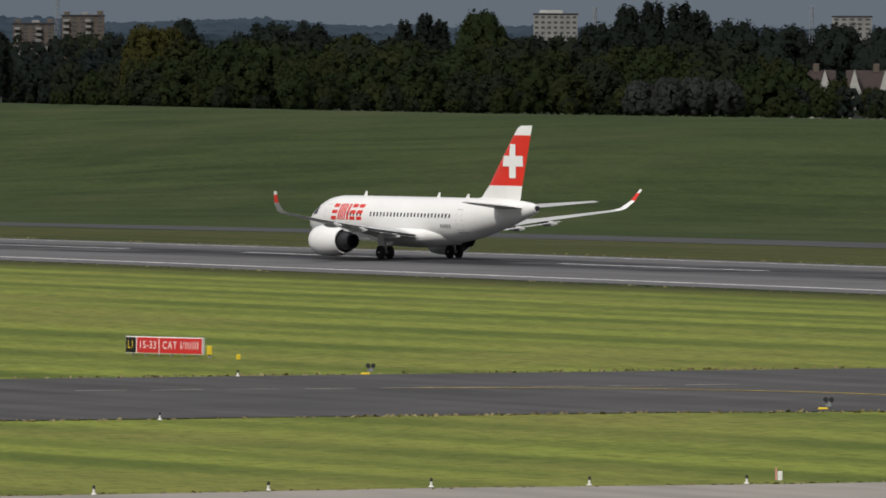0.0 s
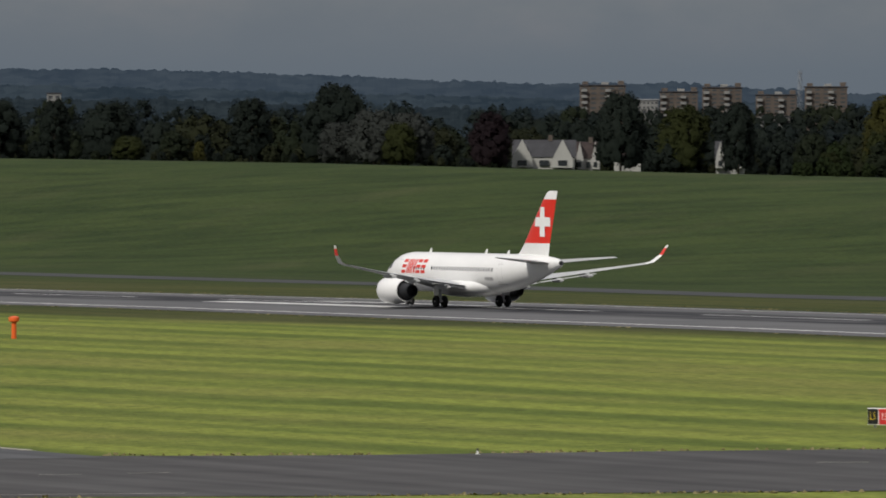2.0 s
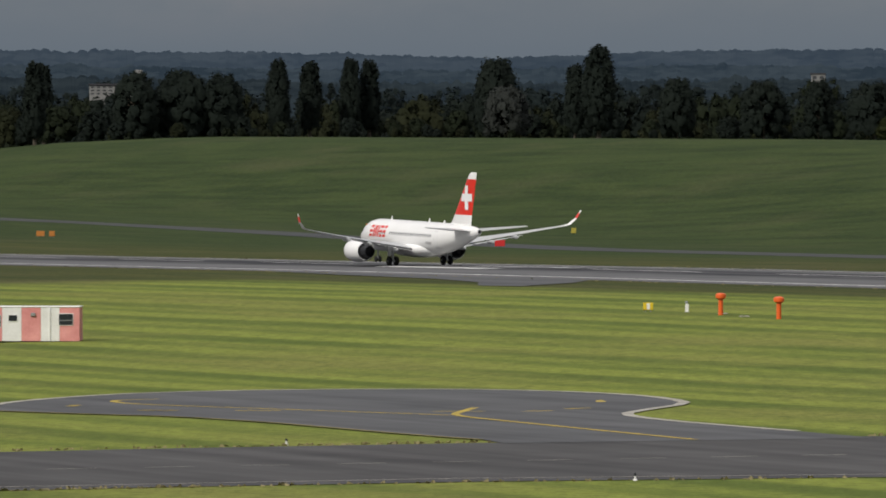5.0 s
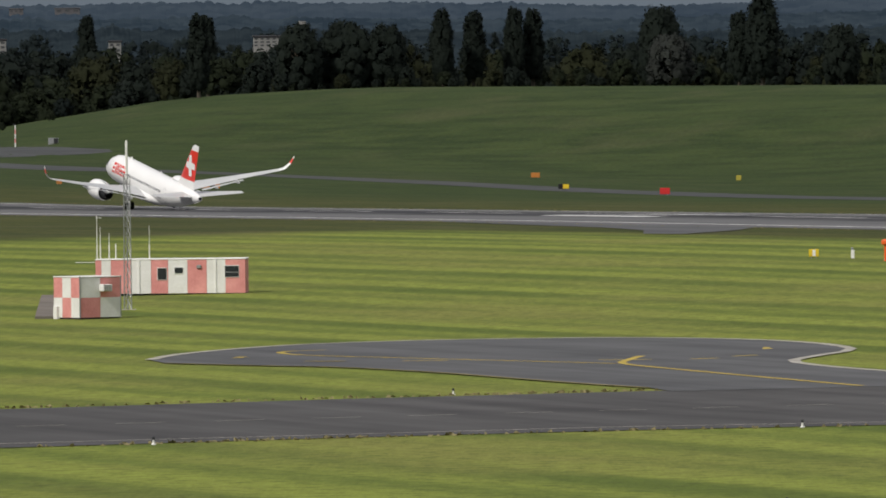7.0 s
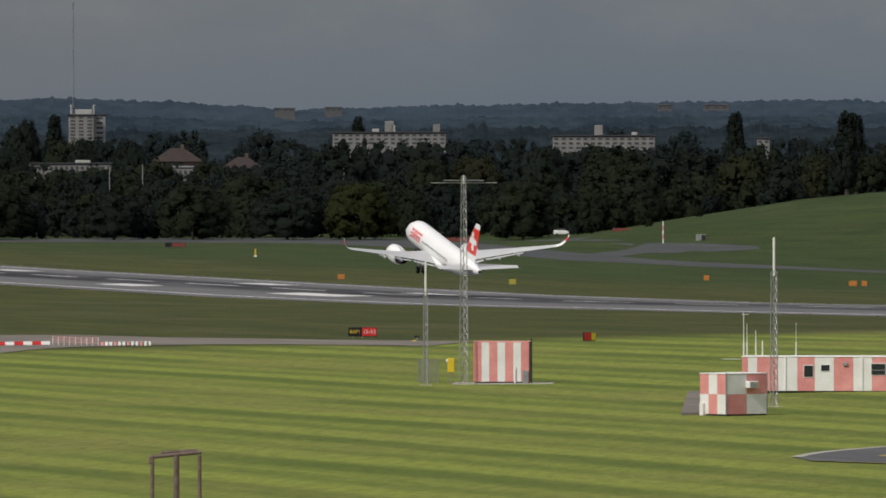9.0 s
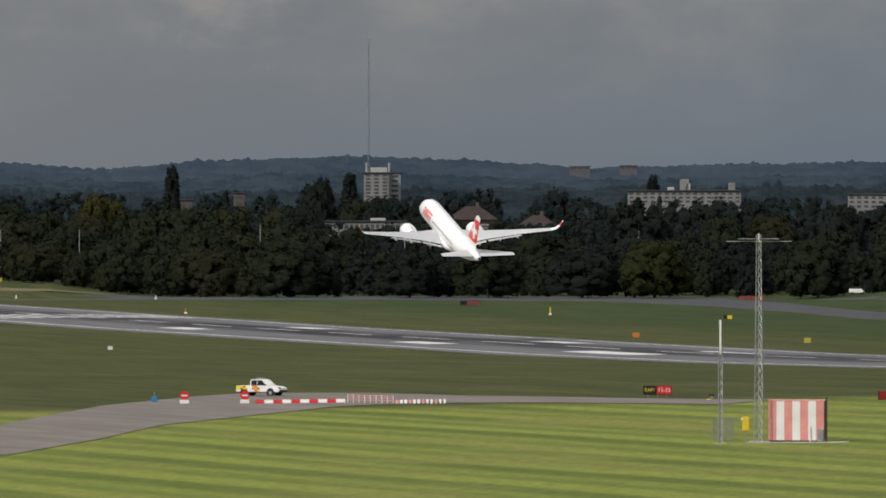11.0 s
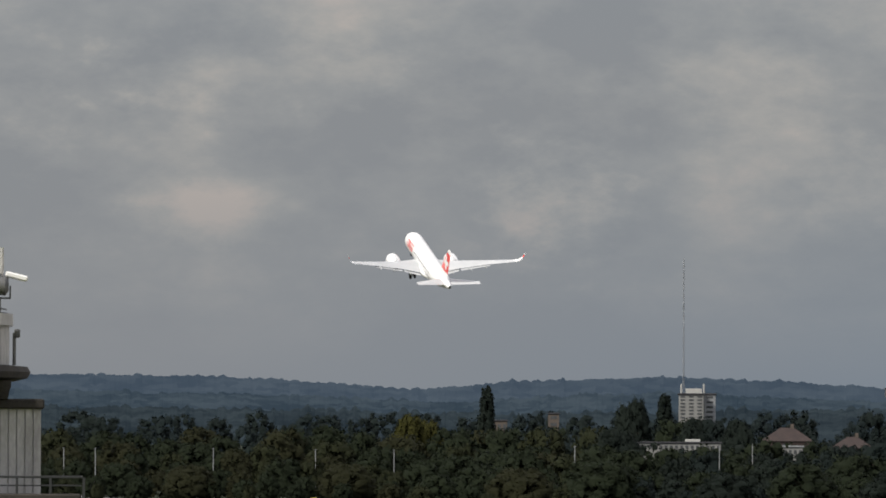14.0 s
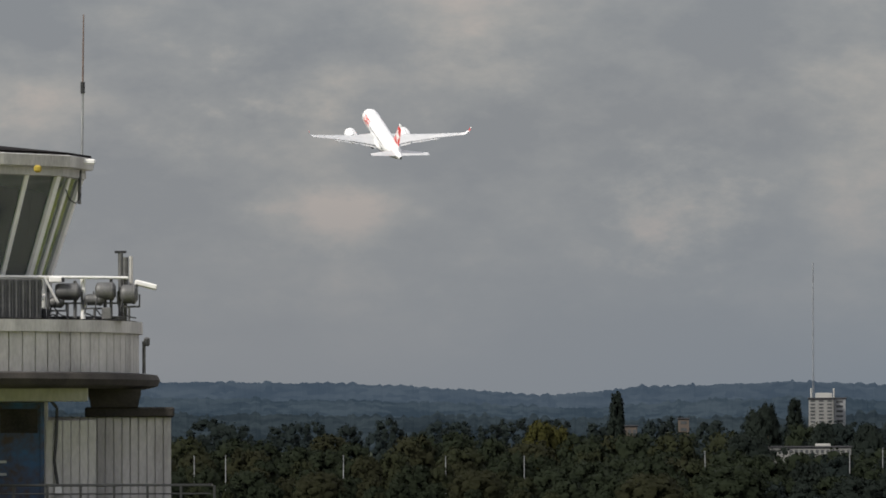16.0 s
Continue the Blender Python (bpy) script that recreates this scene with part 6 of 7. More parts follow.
def block(b0, b1, d, top, base, wall, label, cat="apartment block", storeys=4, bays=6, roof=None, extras=(), depth=14.0, group="distant blocks"):
    """A flat-roofed building between two bearings, standing on the ground."""
    c = (b0 + b1) / 2
    p = spot(c, d)
    w = radians(b1 - b0) * d
    h = 16 + top * 1e-3 * d - p.z
    t = thing("apartment_building", Matrix.Translation(p) @ Matrix.Rotation(radians(-c), 4, "Z"), label, cat, group)
    part("wall", boxed(0, depth / 2, -2, w, depth, h + 2, 0.1), wall, t)
    part("roof", boxed(0, depth / 2, h, w + 0.6, depth + 0.6, 0.45, 0.08), roof or SLATE, t)
    seen = (top - base) * 1e-3 * d
    if d < 4000:
        SCREENS.append((b0 - 0.06, b1 + 0.06, d * 0.983, base - 0.2, base + 0.8, 4.2))
    sh = seen / storeys
    for i in range(storeys):
        for k in range(bays):
            x = -w / 2 + w * (k + 0.5) / bays
            z = h - sh * (i + 0.75)
            win = part("window", boxed(x, -0.03, z, w / bays * 0.56, 0.12, sh * 0.46), FARPANE, t)
    for x, ww, hh, m in extras:
        part("roof_house", boxed(x * w, depth / 2, h + 0.3, ww, 4.0, hh, 0.1), m, t)
    return t


TB = "brown brick tower block with white balconies far behind trees"
for b0, b1, top, base in ((27.99, 28.28, 8.3, 5.6), (28.50, 28.74, 7.6, 5.4), (28.77, 29.02, 8.1, 5.8), (29.11, 29.37, 7.3, 5.4), (29.42, 29.69, 8.2, 5.9)):
    t = block(b0, b1, 3000, top, base, BRICKBROWN, TB, storeys=5, bays=5, extras=((-0.38, 2, 1.2, BRICKBROWN), (0.05, 2.5, 1.0, RENDERWHITE), (0.4, 2, 1.5, BRICKBROWN)))
    w = radians(b1 - b0) * 3000
    h = 16 + top * 3.0 - t.matrix_world.translation.z
    for i in range(5):
        for x in (-0.40, 0.12):
            part("balcony", boxed(x * w, -0.7, h - 2.0 * (i + 1), 1.9, 1.5, 0.9, 0.05), RENDERWHITE, t, "white balcony")
block(29.14, 29.33, 2960, 4.9, 3.6, RENDERWHITE, "low white block before the brown towers", storeys=1, bays=3)
block(28.36, 28.49, 2960, 6.7, 3.6, RENDERWHITE, "pale grey slab block between the towers", storeys=6, bays=5, roof=GALV)
block(32.42, 32.70, 3100, 8.5, 5.6, RENDERWHITE, "white office block with bands of windows behind trees", storeys=5, bays=7, extras=((-0.1, 8, 1.2, HOUSEWHITE),))
block(34.32, 34.57, 3100, 8.3, 6.2, RENDERWHITE, "white tower block behind the dark trees", storeys=4, bays=5)
block(16.39, 17.11, 2550, 6.3, 5.0, RENDERWHITE, "long cream flats with flat roof and stair tower", storeys=3, bays=16, extras=((0.0, 2.6, 3.2, RENDERWHITE), (-0.12, 2, 1.0, HOUSEWHITE), (0.03, 1.5, 2.0, HOUSEWHITE), (0.42, 2, 2.2, RENDERWHITE)))
block(17.79, 18.44, 2550, 5.9, 4.4, RENDERWHITE, "long cream flats with flat roof and stair tower", storeys=3, bays=14, extras=((-0.05, 2.4, 3.0, RENDERWHITE), (0.3, 1.6, 0.9, HOUSEWHITE)))
block(19.09, 19.17, 2600, 5.6, 4.4, RENDERWHITE, "small white house end among trees", storeys=2, bays=2)
block(20.01, 20.35, 2500, 6.0, 4.9, RENDERWHITE, "long cream flats with flat roof and stair tower", storeys=3, bays=9, extras=((0.42, 2.2, 4.0, RENDERWHITE),))
block(14.71, 14.87, 2700, 8.3, 5.6, RENDERWHITE, "white tower block with aerials on the roof", storeys=7, bays=3, extras=((-0.4, 0.5, 3.0, HOUSEWHITE), (0.1, 5, 1.6, HOUSEWHITE), (0.5, 0.5, 3.0, HOUSEWHITE)))
block(14.87, 14.945, 2705, 8.3, 5.6, GALV, "grey side wing of the white tower block", storeys=5, bays=1)
block(14.38, 14.98, 2350, 2.9, 2.1, RENDERWHITE, "low white building with a gabled porch", storeys=1, bays=18, extras=((0.2, 4, 0.8, HOUSEWHITE),), depth=8)
block(15.34, 15.50, 2350, 2.5, 1.5, RENDERWHITE, "low pale blue and white building", storeys=1, bays=5, roof=GALV, depth=8)
block(16.02, 16.15, 4766, 9.05, 8.75, FARBRICK, "far brown tower block on the hill", storeys=1, bays=3, roof=FARBRICK)
block(16.34, 16.45, 4766, 9.15, 8.75, FARBRICK, "far brown tower block on the hill", storeys=1, bays=3, roof=FARBRICK)
block(18.46, 18.55, 4766, 9.35, 8.9, FARBRICK, "far brown tower block on the hill", storeys=1, bays=3, roof=FARBRICK)
block(18.75, 18.91, 4766, 9.35, 8.9, FARBRICK, "far brown tower block on the hill", storeys=1, bays=3, roof=FARBRICK)
block(24.60, 24.69, 3400, 7.2, 6.5, RENDERWHITE, "small white shed roof among far woods", storeys=1, bays=2)
block(13.88, 13.95, 3000, 6.1, 4.6, BRICKBROWN, "brown brick stack house among trees", storeys=2, bays=1, depth=6)
block(13.52, 13.62, 2900, 5.3, 4.1, BRICKBROWN, "low brick and white building among trees", storeys=1, bays=3, depth=6)


def house(b0, b1, d, top, base, label, roof=SLATE, gables=True, wall=HOUSEWHITE):
    """A pitched-roof house with gable wings facing the camera."""
    c = (b0 + b1) / 2
    p = spot(c, d)
    w = radians(b1 - b0) * d
    zt, zb = 16 + top * 1e-3 * d - p.z, min(16 + base * 1e-3 * d - p.z, 0)
    eave = zt - min(3.6, (top - base) * 0.75e-3 * d)
    t = thing("house", Matrix.Translation(p) @ Matrix.Rotation(radians(-c), 4, "Z"), label, "house", "houses behind the bank")
    part("wall", boxed(0, 4, zb - 1, w, 7.5, eave - zb + 1, 0.05), wall, t)
    if not gables:
        e = min(0.38 * w, 5.0)
        part("roof", loft([[(-a, 0.0, z), (a, 0.0, z), (a, 8.0, z), (-a, 8.0, z)] if z < zt else [(-a, 3.9, z), (a, 3.9, z), (a, 4.1, z), (-a, 4.1, z)] for a, z in ((w / 2 + 0.3, eave - 0.15), (w / 2 + 0.3, eave), (w / 2 - e, zt))]), roof, t)
    else:
        part("roof", loft([[(x, 0.0, eave), (x, 4.0, zt), (x, 8.0, eave), (x, 4.0, eave - 0.1)] for x in (-w / 2 - 0.3, w / 2 + 0.3)]), roof, t)
    if gables:
        for x in (-w * 0.36, w * 0.30):
            g = w * 0.17
            part("gable", loft([[(x - g, y, eave - 2.2), (x + g, y, eave - 2.2), (x + g, y, eave - 0.4), (x, y, zt + 0.1), (x - g, y, eave - 0.4)] for y in (-1.6, 3.5)]), wall, t)
            part("window", boxed(x, -1.66, eave - 1.8, g * 0.9, 0.1, 1.1), PANE, t)
    part("window", boxed(0.0, -0.05, eave - 1.9, w * 0.16, 0.1, 1.2), PANE, t)
    part("chimney", boxed(w * 0.1, 4, zt - 0.3, 0.9, 0.9, 1.3), BRICKBROWN, t)


house(27.57, 27.96, 1880, 2.3, -0.6, "white-gabled house with dark slate roof behind the bank")
house(27.97, 28.12, 1890, 2.1, -0.4, "white-gabled house with brown tiled roof", TILE)
house(28.21, 28.38, 1880, 2.3, -0.4, "house with white dormer and tiled front", TILE, gables=False)
house(28.86, 29.04, 1885, 2.2, -0.2, "white-gabled house half hidden by trees", SLATE)
house(34.05, 34.33, 1330, 2.4, -1.6, "cream-gabled house with brown tiled roof", TILE)
house(34.42, 34.72, 1325, 2.4, -1.8, "white-gabled house with brown tiled roof", TILE)
house(15.24, 15.56, 2420, 4.7, 2.0, "large red tiled house roof among trees", TILE, gables=False, wall=TILE)
SCREENS += [(15.1, 15.62, 2370, 2.6, 3.7, 5), (15.6, 16.1, 2370, 2.4, 3.3, 5)]
house(15.68, 15.95, 2430, 3.7, 2.0, "red tiled row with a white gable end", TILE, gables=False, wall=TILE)


def far_mast(b, d, top, width, label, material=GALV, bar=0.14):
    p = spot(b, d)
    h = 16 + top * 1e-3 * d - p.z
    t = thing("far_mast", Matrix.Translation(p), label, "mast", "distant masts")
    for k in range(3):
        a = k * 2.0944
        part("leg", tubed((math.cos(a) * width, math.sin(a) * width, -3), (math.cos(a) * width * 0.35, math.sin(a) * width * 0.35, h), bar, bar * 0.8, 5), material, t)
    bm = bmesh.new()
    n = int(h / 5)
    for i in range(n):
        f0, f1 = 1 - 0.65 * i / n, 1 - 0.65 * (i + 1) / n
        for k in range(3):
            a, c = k * 2.0944, (k + 1) * 2.0944
            tube(bm, (math.cos(a) * width * f0, math.sin(a) * width * f0, h * i / n), (math.cos(c) * width * f1, math.sin(c) * width * f1, h * (i + 1) / n), bar * 0.6, bar * 0.6, 4)
    part("bracing", bm, material, t)


SCREENS.append((33.95, 34.8, 1295, 0.2, 1.1, 3.5))
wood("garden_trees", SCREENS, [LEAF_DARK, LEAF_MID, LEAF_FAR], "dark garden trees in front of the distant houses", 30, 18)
far_mast(14.74, 4300, 23.5, 0.6, "very tall thin radio mast on the hills", bar=0.08)
far_mast(29.39, 4300, 10.1, 2.2, "distant electricity pylon on the skyline")
far_mast(34.19, 4300, 9.6, 2.2, "distant electricity pylon on the skyline")
far_mast(32.81, 3200, 9.4, 1.6, "distant lattice chimney with an orange top")
for b, d, v in ((14.05, 2187, 2.5), (14.97, 2187, 2.5), (15.18, 2187, 2.8), (12.9, 2187, 2.0), (12.4, 2187, 2.0), (11.75, 2187, 2.1), (11.0, 2187, 2.1), (10.8, 2187, 2.1)):
    p = spot(b, d)
    t = thing("lamp_post", Matrix.Translation(p), "pale thin post above the far wood", "post", "posts in the wood")
    h = 16 + v * 1e-3 * d - p.z
    part("pole", tubed((0, 0, 0), (0, 0, h), 0.13, 0.1, 6), GALV, t)
    part("lamp", boxed(0, 0, h, 0.4, 0.3, 0.15), GALV, t)

# ---------------------------------------------------------------- the old control tower
STAIN = mottled("stained_white_boards", (0.30, 0.29, 0.278), (0.56, 0.55, 0.53), 0.75, 1.6, stretch=(1, 1, 0.35))
STAIN2 = mottled("weathered_white_render", (0.31, 0.305, 0.292), (0.54, 0.53, 0.515), 0.8, 1.1, stretch=(1, 1, 0.4))
DARKCONC = mottled("dark_concrete", (0.010, 0.009, 0.008), (0.048, 0.042, 0.036), 0.95, 1.8, bump=0.4)
FELT = mottled("roofing_felt", (0.007, 0.006, 0.006), (0.018, 0.016, 0.016), 1.0, 0.8, spec=0.05, bump=0.3)
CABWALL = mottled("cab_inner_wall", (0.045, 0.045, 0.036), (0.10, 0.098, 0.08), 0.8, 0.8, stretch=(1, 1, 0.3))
OLDMETAL = mottled("dull_grey_metal", (0.06, 0.062, 0.064), (0.16, 0.16, 0.16), 0.55, 3.0, metal=0.3)
DOORBLUE = mottled("flaking_blue_paint", (0.05, 0.035, 0.028), (0.03, 0.09, 0.19), 0.7, 2.2, fine=4)


def tower_glass():
    m, nt, b = nodes("tower_glass")
    b.inputs["Base Color"].default_value = (0.34, 0.45, 0.40, 1)
    b.inputs["Roughness"].default_value, b.inputs["Transmission Weight"].default_value, b.inputs["IOR"].default_value = 0.04, 0.9, 1.45
    return m


TGLASS = tower_glass()


def arc(cx, cy, r, z, n=64):
    return [(cx + r * math.cos(2 * math.pi * k / n), cy + r * math.sin(2 * math.pi * k / n), z) for k in range(n)]


def control_tower():
    b = radians(10.286)
    d = 181.0
    base = Matrix.Translation((d * math.sin(b), d * math.cos(b), 0)) @ Matrix.Rotation(-b, 4, "Z")
    t = thing("control_tower", base, "old white control tower with stained boards and glazed cab", "control tower")
    cx, cy = -5.1, 2.0
    drum = lambda r, z0, z1, n=64: loft([arc(cx, cy, r, z0, n), arc(cx, cy, r, z1, n)])
    part("shaft", drum(2.6, -0.5, 17.75), STAIN2, t, "weathered shaft")
    # gallery drum: boards, fascia, dark rim
    gal = part("gallery_drum", drum(5.55, 18.0, 18.9), STAIN2, t)
    n = 110
    for k in range(n):
        a = 2 * math.pi * k / n
        if math.sin(a) > 0.35:
            continue
        m = Matrix.Translation((cx + 5.6 * math.cos(a), cy + 5.6 * math.sin(a), 18.04)) @ Matrix.Rotation(a, 4, "Z")
        bm = boxed(0, 0, 0, 0.05, 2 * math.pi * 5.6 / n - 0.022, 0.82, 0.008)
        bmesh.ops.transform(bm, matrix=m, verts=bm.verts)
        part("board", bm, STAIN, gal)
    part("fascia", drum(5.70, 18.86, 19.10), STAIN, t, "pale fascia")
    part("gallery_floor", drum(5.6, 19.08, 19.12), FELT, t)
    rim = [(5.75, 17.74), (6.0, 17.80), (6.06, 17.92), (6.0, 18.03), (5.7, 18.06)]
    part("rim", loft([arc(cx, cy, r, z) for r, z in rim]), DARKCONC, t, "dark concrete rim", smooth=True)
    part("soffit_band", boxed(-2.65, -0.95, 17.48, 4.3, 0.5, 0.27, 0.02), STAIN2, t)
    # block beside the shaft with boards, coping and the dark box on it
    part("annex", boxed(-0.1, 1.2, 13.6, 2.5, 2.4, 3.58, 0.03), STAIN2, t)
    for k in range(15):
        x = -1.33 + 2.5 * (k + 0.5) / 15
        part("board", boxed(x, -0.02, 13.6, 2.5 / 15 - 0.02, 0.05, 3.57, 0.008), STAIN, t)
    part("coping", boxed(0.33, 1.2, 17.17, 1.80, 2.7, 0.20, 0.03), DARKCONC, t, "dark coping")
    part("dark_box", loft([[(x, y, z) for x, y in ((-0.45 - e, -0.2), (0.5 + e, -0.2), (0.5 + e, 1.6), (-0.45 - e, 1.6))] for z, e in ((17.37, 0), (17.5, 0.02), (17.62, 0.06), (17.74, 0.06))]), DARKCONC, t, "dark concrete block")
    # wall with the door
    part("door_wall", boxed(-3.0, -0.9, 13.6, 3.4, 0.3, 4.0, 0.02), STAIN2, t)
    for k in range(6):
        part("board", boxed(-0.42 - 0.17 * k - 0.0, -1.06, 13.6, 0.15, 0.04, 3.5, 0.008), STAIN, t)
    door = part("door", boxed(-1.88, -1.07, 15.2, 0.86, 0.06, 2.2, 0.01), DOORBLUE, t, "flaking blue door")
    part("door_frame", boxed(-1.42, -1.08, 15.2, 0.09, 0.1, 2.26, 0.01), DOORBLUE, door)
    part("door_frame", boxed(-1.88, -1.08, 17.4, 1.0, 0.1, 0.06, 0.01), DOORBLUE, door)
    for z in (16.0, 16.25):
        part("door_handle", boxed(-2.2, -1.13, z, 0.14, 0.05, 0.05), GALV, door)
    part("upper_panel", boxed(-1.88, -1.11, 16.85, 0.74, 0.03, 0.48), DARKCONC, door)
    cable = bmesh.new()
    pts = [(-2.4, -1.12, 17.5), (-1.25, -1.12, 17.5), (-1.12, -1.12, 17.35), (-1.14, -1.12, 16.7), (-1.18, -1.12, 16.3), (-1.13, -1.12, 15.95), (-1.10, -1.12, 15.75)]
    for p, q in zip(pts, pts[1:]):
        tube(cable, p, q, 0.03, 0.03, 6)
    part("cable", cable, DARK, t, "black cable")
    part("junction_box", boxed(-1.1, -1.13, 15.62, 0.14, 0.08, 0.16, 0.01), WHITE, t)
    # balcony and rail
    part("balcony", boxed(-2.4, -1.6, 15.25, 8.7, 1.9, 0.22, 0.03), DARKCONC, t, "dark balcony slab")
    part("balcony_wall", boxed(-2.4, -1.0, 14.0, 8.4, 1.4, 1.3, 0.03), DARKCONC, t)
    for z in (15.78, 15.62):
        part("rail", boxed(-2.4, -2.45, z, 8.7, 0.05, 0.05 if z > 15.7 else 0.03, 0.008), DARK, t)
    for k in range(14):
        part("rail_post", boxed(-6.6 + 8.6 * k / 13, -2.45, 15.4, 0.05, 0.05, 0.4), DARK, t)
    part("rail", boxed(1.95, -1.5, 15.78, 0.05, 1.9, 0.05, 0.008), OLDMETAL, t)
    # cab: sloping glass between white mullions
    N = 14
    bot = [(cx + 3.76 * math.cos(2 * math.pi * (k + 0.0) / N), cy + 3.76 * math.sin(2 * math.pi * (k + 0.0) / N), 20.0) for k in range(N)]
    top = [(cx + 4.44 * math.cos(2 * math.pi * (k + 0.0) / N), cy + 4.44 * math.sin(2 * math.pi * (k + 0.0) / N), 22.1) for k in range(N)]
    cab = part("cab_sill", loft([arc(cx, cy, 3.86, 19.1, N), arc(cx, cy, 3.86, 20.02, N)]), STAIN2, t, "cab sill wall")
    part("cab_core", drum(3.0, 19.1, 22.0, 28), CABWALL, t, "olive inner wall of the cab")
    part("cab_desk", drum(3.45, 19.9, 20.32, 16), DARK, t)
    for k in range(N):
        j = (k + 1) % N
        bm = bmesh.new()
        bm.faces.new([bm.verts.new(v) for v in (bot[k], bot[j], top[j], top[k])])
        gp = part("pane", bm, TGLASS, cab, "greenish cab glass")
        gp.visible_shadow = False
        part("mullion", tubed(bot[k], top[k], 0.095, 0.095, 6), WHITE, cab, "white mullion")
        mid = [tuple(Vector(bot[i]).lerp(Vector(bot[j]), 0.5)) for i in (k,)][0], tuple(Vector(top[k]).lerp(Vector(top[j]), 0.5))
        part("mullion", tubed(mid[0], mid[1], 0.07, 0.07, 6), WHITE, cab)
        part("transom", tubed(top[k], top[j], 0.07, 0.07, 6), STAIN, cab)
    part("cab_ring", loft([arc(cx, cy, r, z, N) for r, z in ((4.3, 22.0), (4.55, 22.02), (4.55, 22.2), (4.3, 22.22))]), STAIN2, t)
    part("cab_roof", loft([arc(cx, cy, r, z, N) for r, z in ((4.5, 22.18), (4.70, 22.2), (4.72, 22.42), (4.6, 22.46), (0.3, 22.9))]), STAIN, t, "white cab roof edge")
    part("roof_felt", loft([arc(cx, cy, r, z, N) for r, z in ((4.66, 22.44), (4.66, 22.49), (0.3, 22.95))]), FELT, t)
    part("yellow_lamp", boxed(-1.5, -1.15, 22.05, 0.15, 0.15, 0.15, 0.04), MARK_YELLOW, t, "yellow lamp")
    part("gutter_arm", boxed(-0.52, 1.2, 22.3, 0.32, 0.1, 0.1, 0.02), WHITE, t)
    part("drain_pipe", tubed((-0.68, 1.4, 21.5), (-0.66, 1.5, 22.3), 0.035, 0.035, 8), OLDMETAL, t)
    wire = bmesh.new()
    loop = [(-0.95, -0.2, 21.75), (-0.88, -0.1, 21.55), (-0.76, 0.3, 21.48), (-0.66, 0.8, 21.55), (-0.65, 1.4, 21.7)]
    for p, q in zip(loop, loop[1:]):
        tube(wire, p, q, 0.015, 0.015, 5)
    part("wire", wire, DARK, t, "drooping black wire")
    whip = part("whip_aerial", tubed((-0.63, 1.6, 22.3), (-0.61, 1.6, 23.9), 0.028, 0.026, 8), GALV, t, "thin whip aerial")
    part("ferrule", tubed((-0.61, 1.6, 23.75), (-0.61, 1.6, 23.98), 0.045, 0.045, 8), DARK, whip)
    part("tip", tubed((-0.61, 1.6, 23.9), (-0.59, 1.6, 25.35), 0.02, 0.014, 8), RUST, whip)
    # gallery gear: rails, mesh panels, floodlights on their yokes, cables and a camera
    part("gallery_rail", tubed((-3.2, -1.2, 19.98), (0.30, -0.35, 19.96), 0.035, 0.03, 8), WHITE, t, "white gallery rail")
    part("gallery_rail", tubed((-3.2, -1.2, 19.55), (-1.43, -0.8, 19.55), 0.03, 0.03, 8), WHITE, t)
    part("gallery_beam", boxed(-0.62, -0.4, 19.12, 1.75, 0.12, 0.07, 0.01), DARK, t, "dark base beam")
    for x, top, r in ((-1.40, 20.0, 0.05), (-1.30, 19.9, 0.03), (-0.76, 19.9, 0.035), (-0.60, 20.0, 0.05), (-0.16, 19.6, 0.035), (-0.04, 19.95, 0.03), (0.25, 19.95, 0.035)):
        part("rail_stanchion", tubed((x, -0.75 + 0.2 * (x + 2), 19.1), (x, -0.75 + 0.2 * (x + 2), top), r, r, 8), WHITE if r > 0.04 else OLDMETAL, t)
    part("stay", tubed((-1.68, -0.9, 19.12), (-1.36, -0.8, 19.62), 0.04, 0.03, 8), WHITE, t, "white slanting stay")
    part("stay", tubed((-1.36, -0.8, 19.95), (-1.10, -0.72, 19.45), 0.025, 0.025, 8), WHITE, t)
    mesh = part("mesh_panel", boxed(-2.3, -1.05, 19.14, 1.75, 0.03, 0.78), OLDMETAL, t, "grey mesh panel")
    for k in range(26):
        part("mesh_bar", boxed(-3.15 + 1.7 * k / 25, -1.08, 19.16, 0.022, 0.03, 0.76), DARK if k % 2 else OLDMETAL, mesh)
    for x0, x1, z, r in ((-1.17, -0.65, 19.68, 0.17), (-0.36, 0.06, 19.69, 0.18), (0.14, 0.50, 19.63, 0.19), (-1.28, -0.97, 19.47, 0.11), (-0.57, -0.17, 19.52, 0.115)):
        prof = [(x0, r * 0.35), (x0 + 0.02, r * 0.8), (x0 + 0.06, r * 0.97), (x0 + 0.10, r), (x1 - 0.12, r), (x1 - 0.11, r * 1.06), (x1 - 0.07, r * 1.06), (x1 - 0.05, r * 0.95), (x1, r * 0.55)]
        rings = [[(x, -0.55 + q * math.cos(k * math.pi / 10), z + q * math.sin(k * math.pi / 10)) for k in range(20)] for x, q in prof]
        fl = part("floodlight", loft(rings), OLDMETAL, t, "weathered grey drum floodlight", smooth=True)
        m = (x0 + x1) / 2
        yoke = tubed((x0 - 0.03, -0.55, z), (x0 - 0.03, -0.55, z - r - 0.07), 0.018, 0.018, 6)
        tube(yoke, (x1 + 0.03, -0.55, z), (x1 + 0.03, -0.55, z - r - 0.07), 0.018, 0.018, 6)
        tube(yoke, (x0 - 0.03, -0.55, z - r - 0.06), (x1 + 0.03, -0.55, z - r - 0.06), 0.018, 0.018, 6)
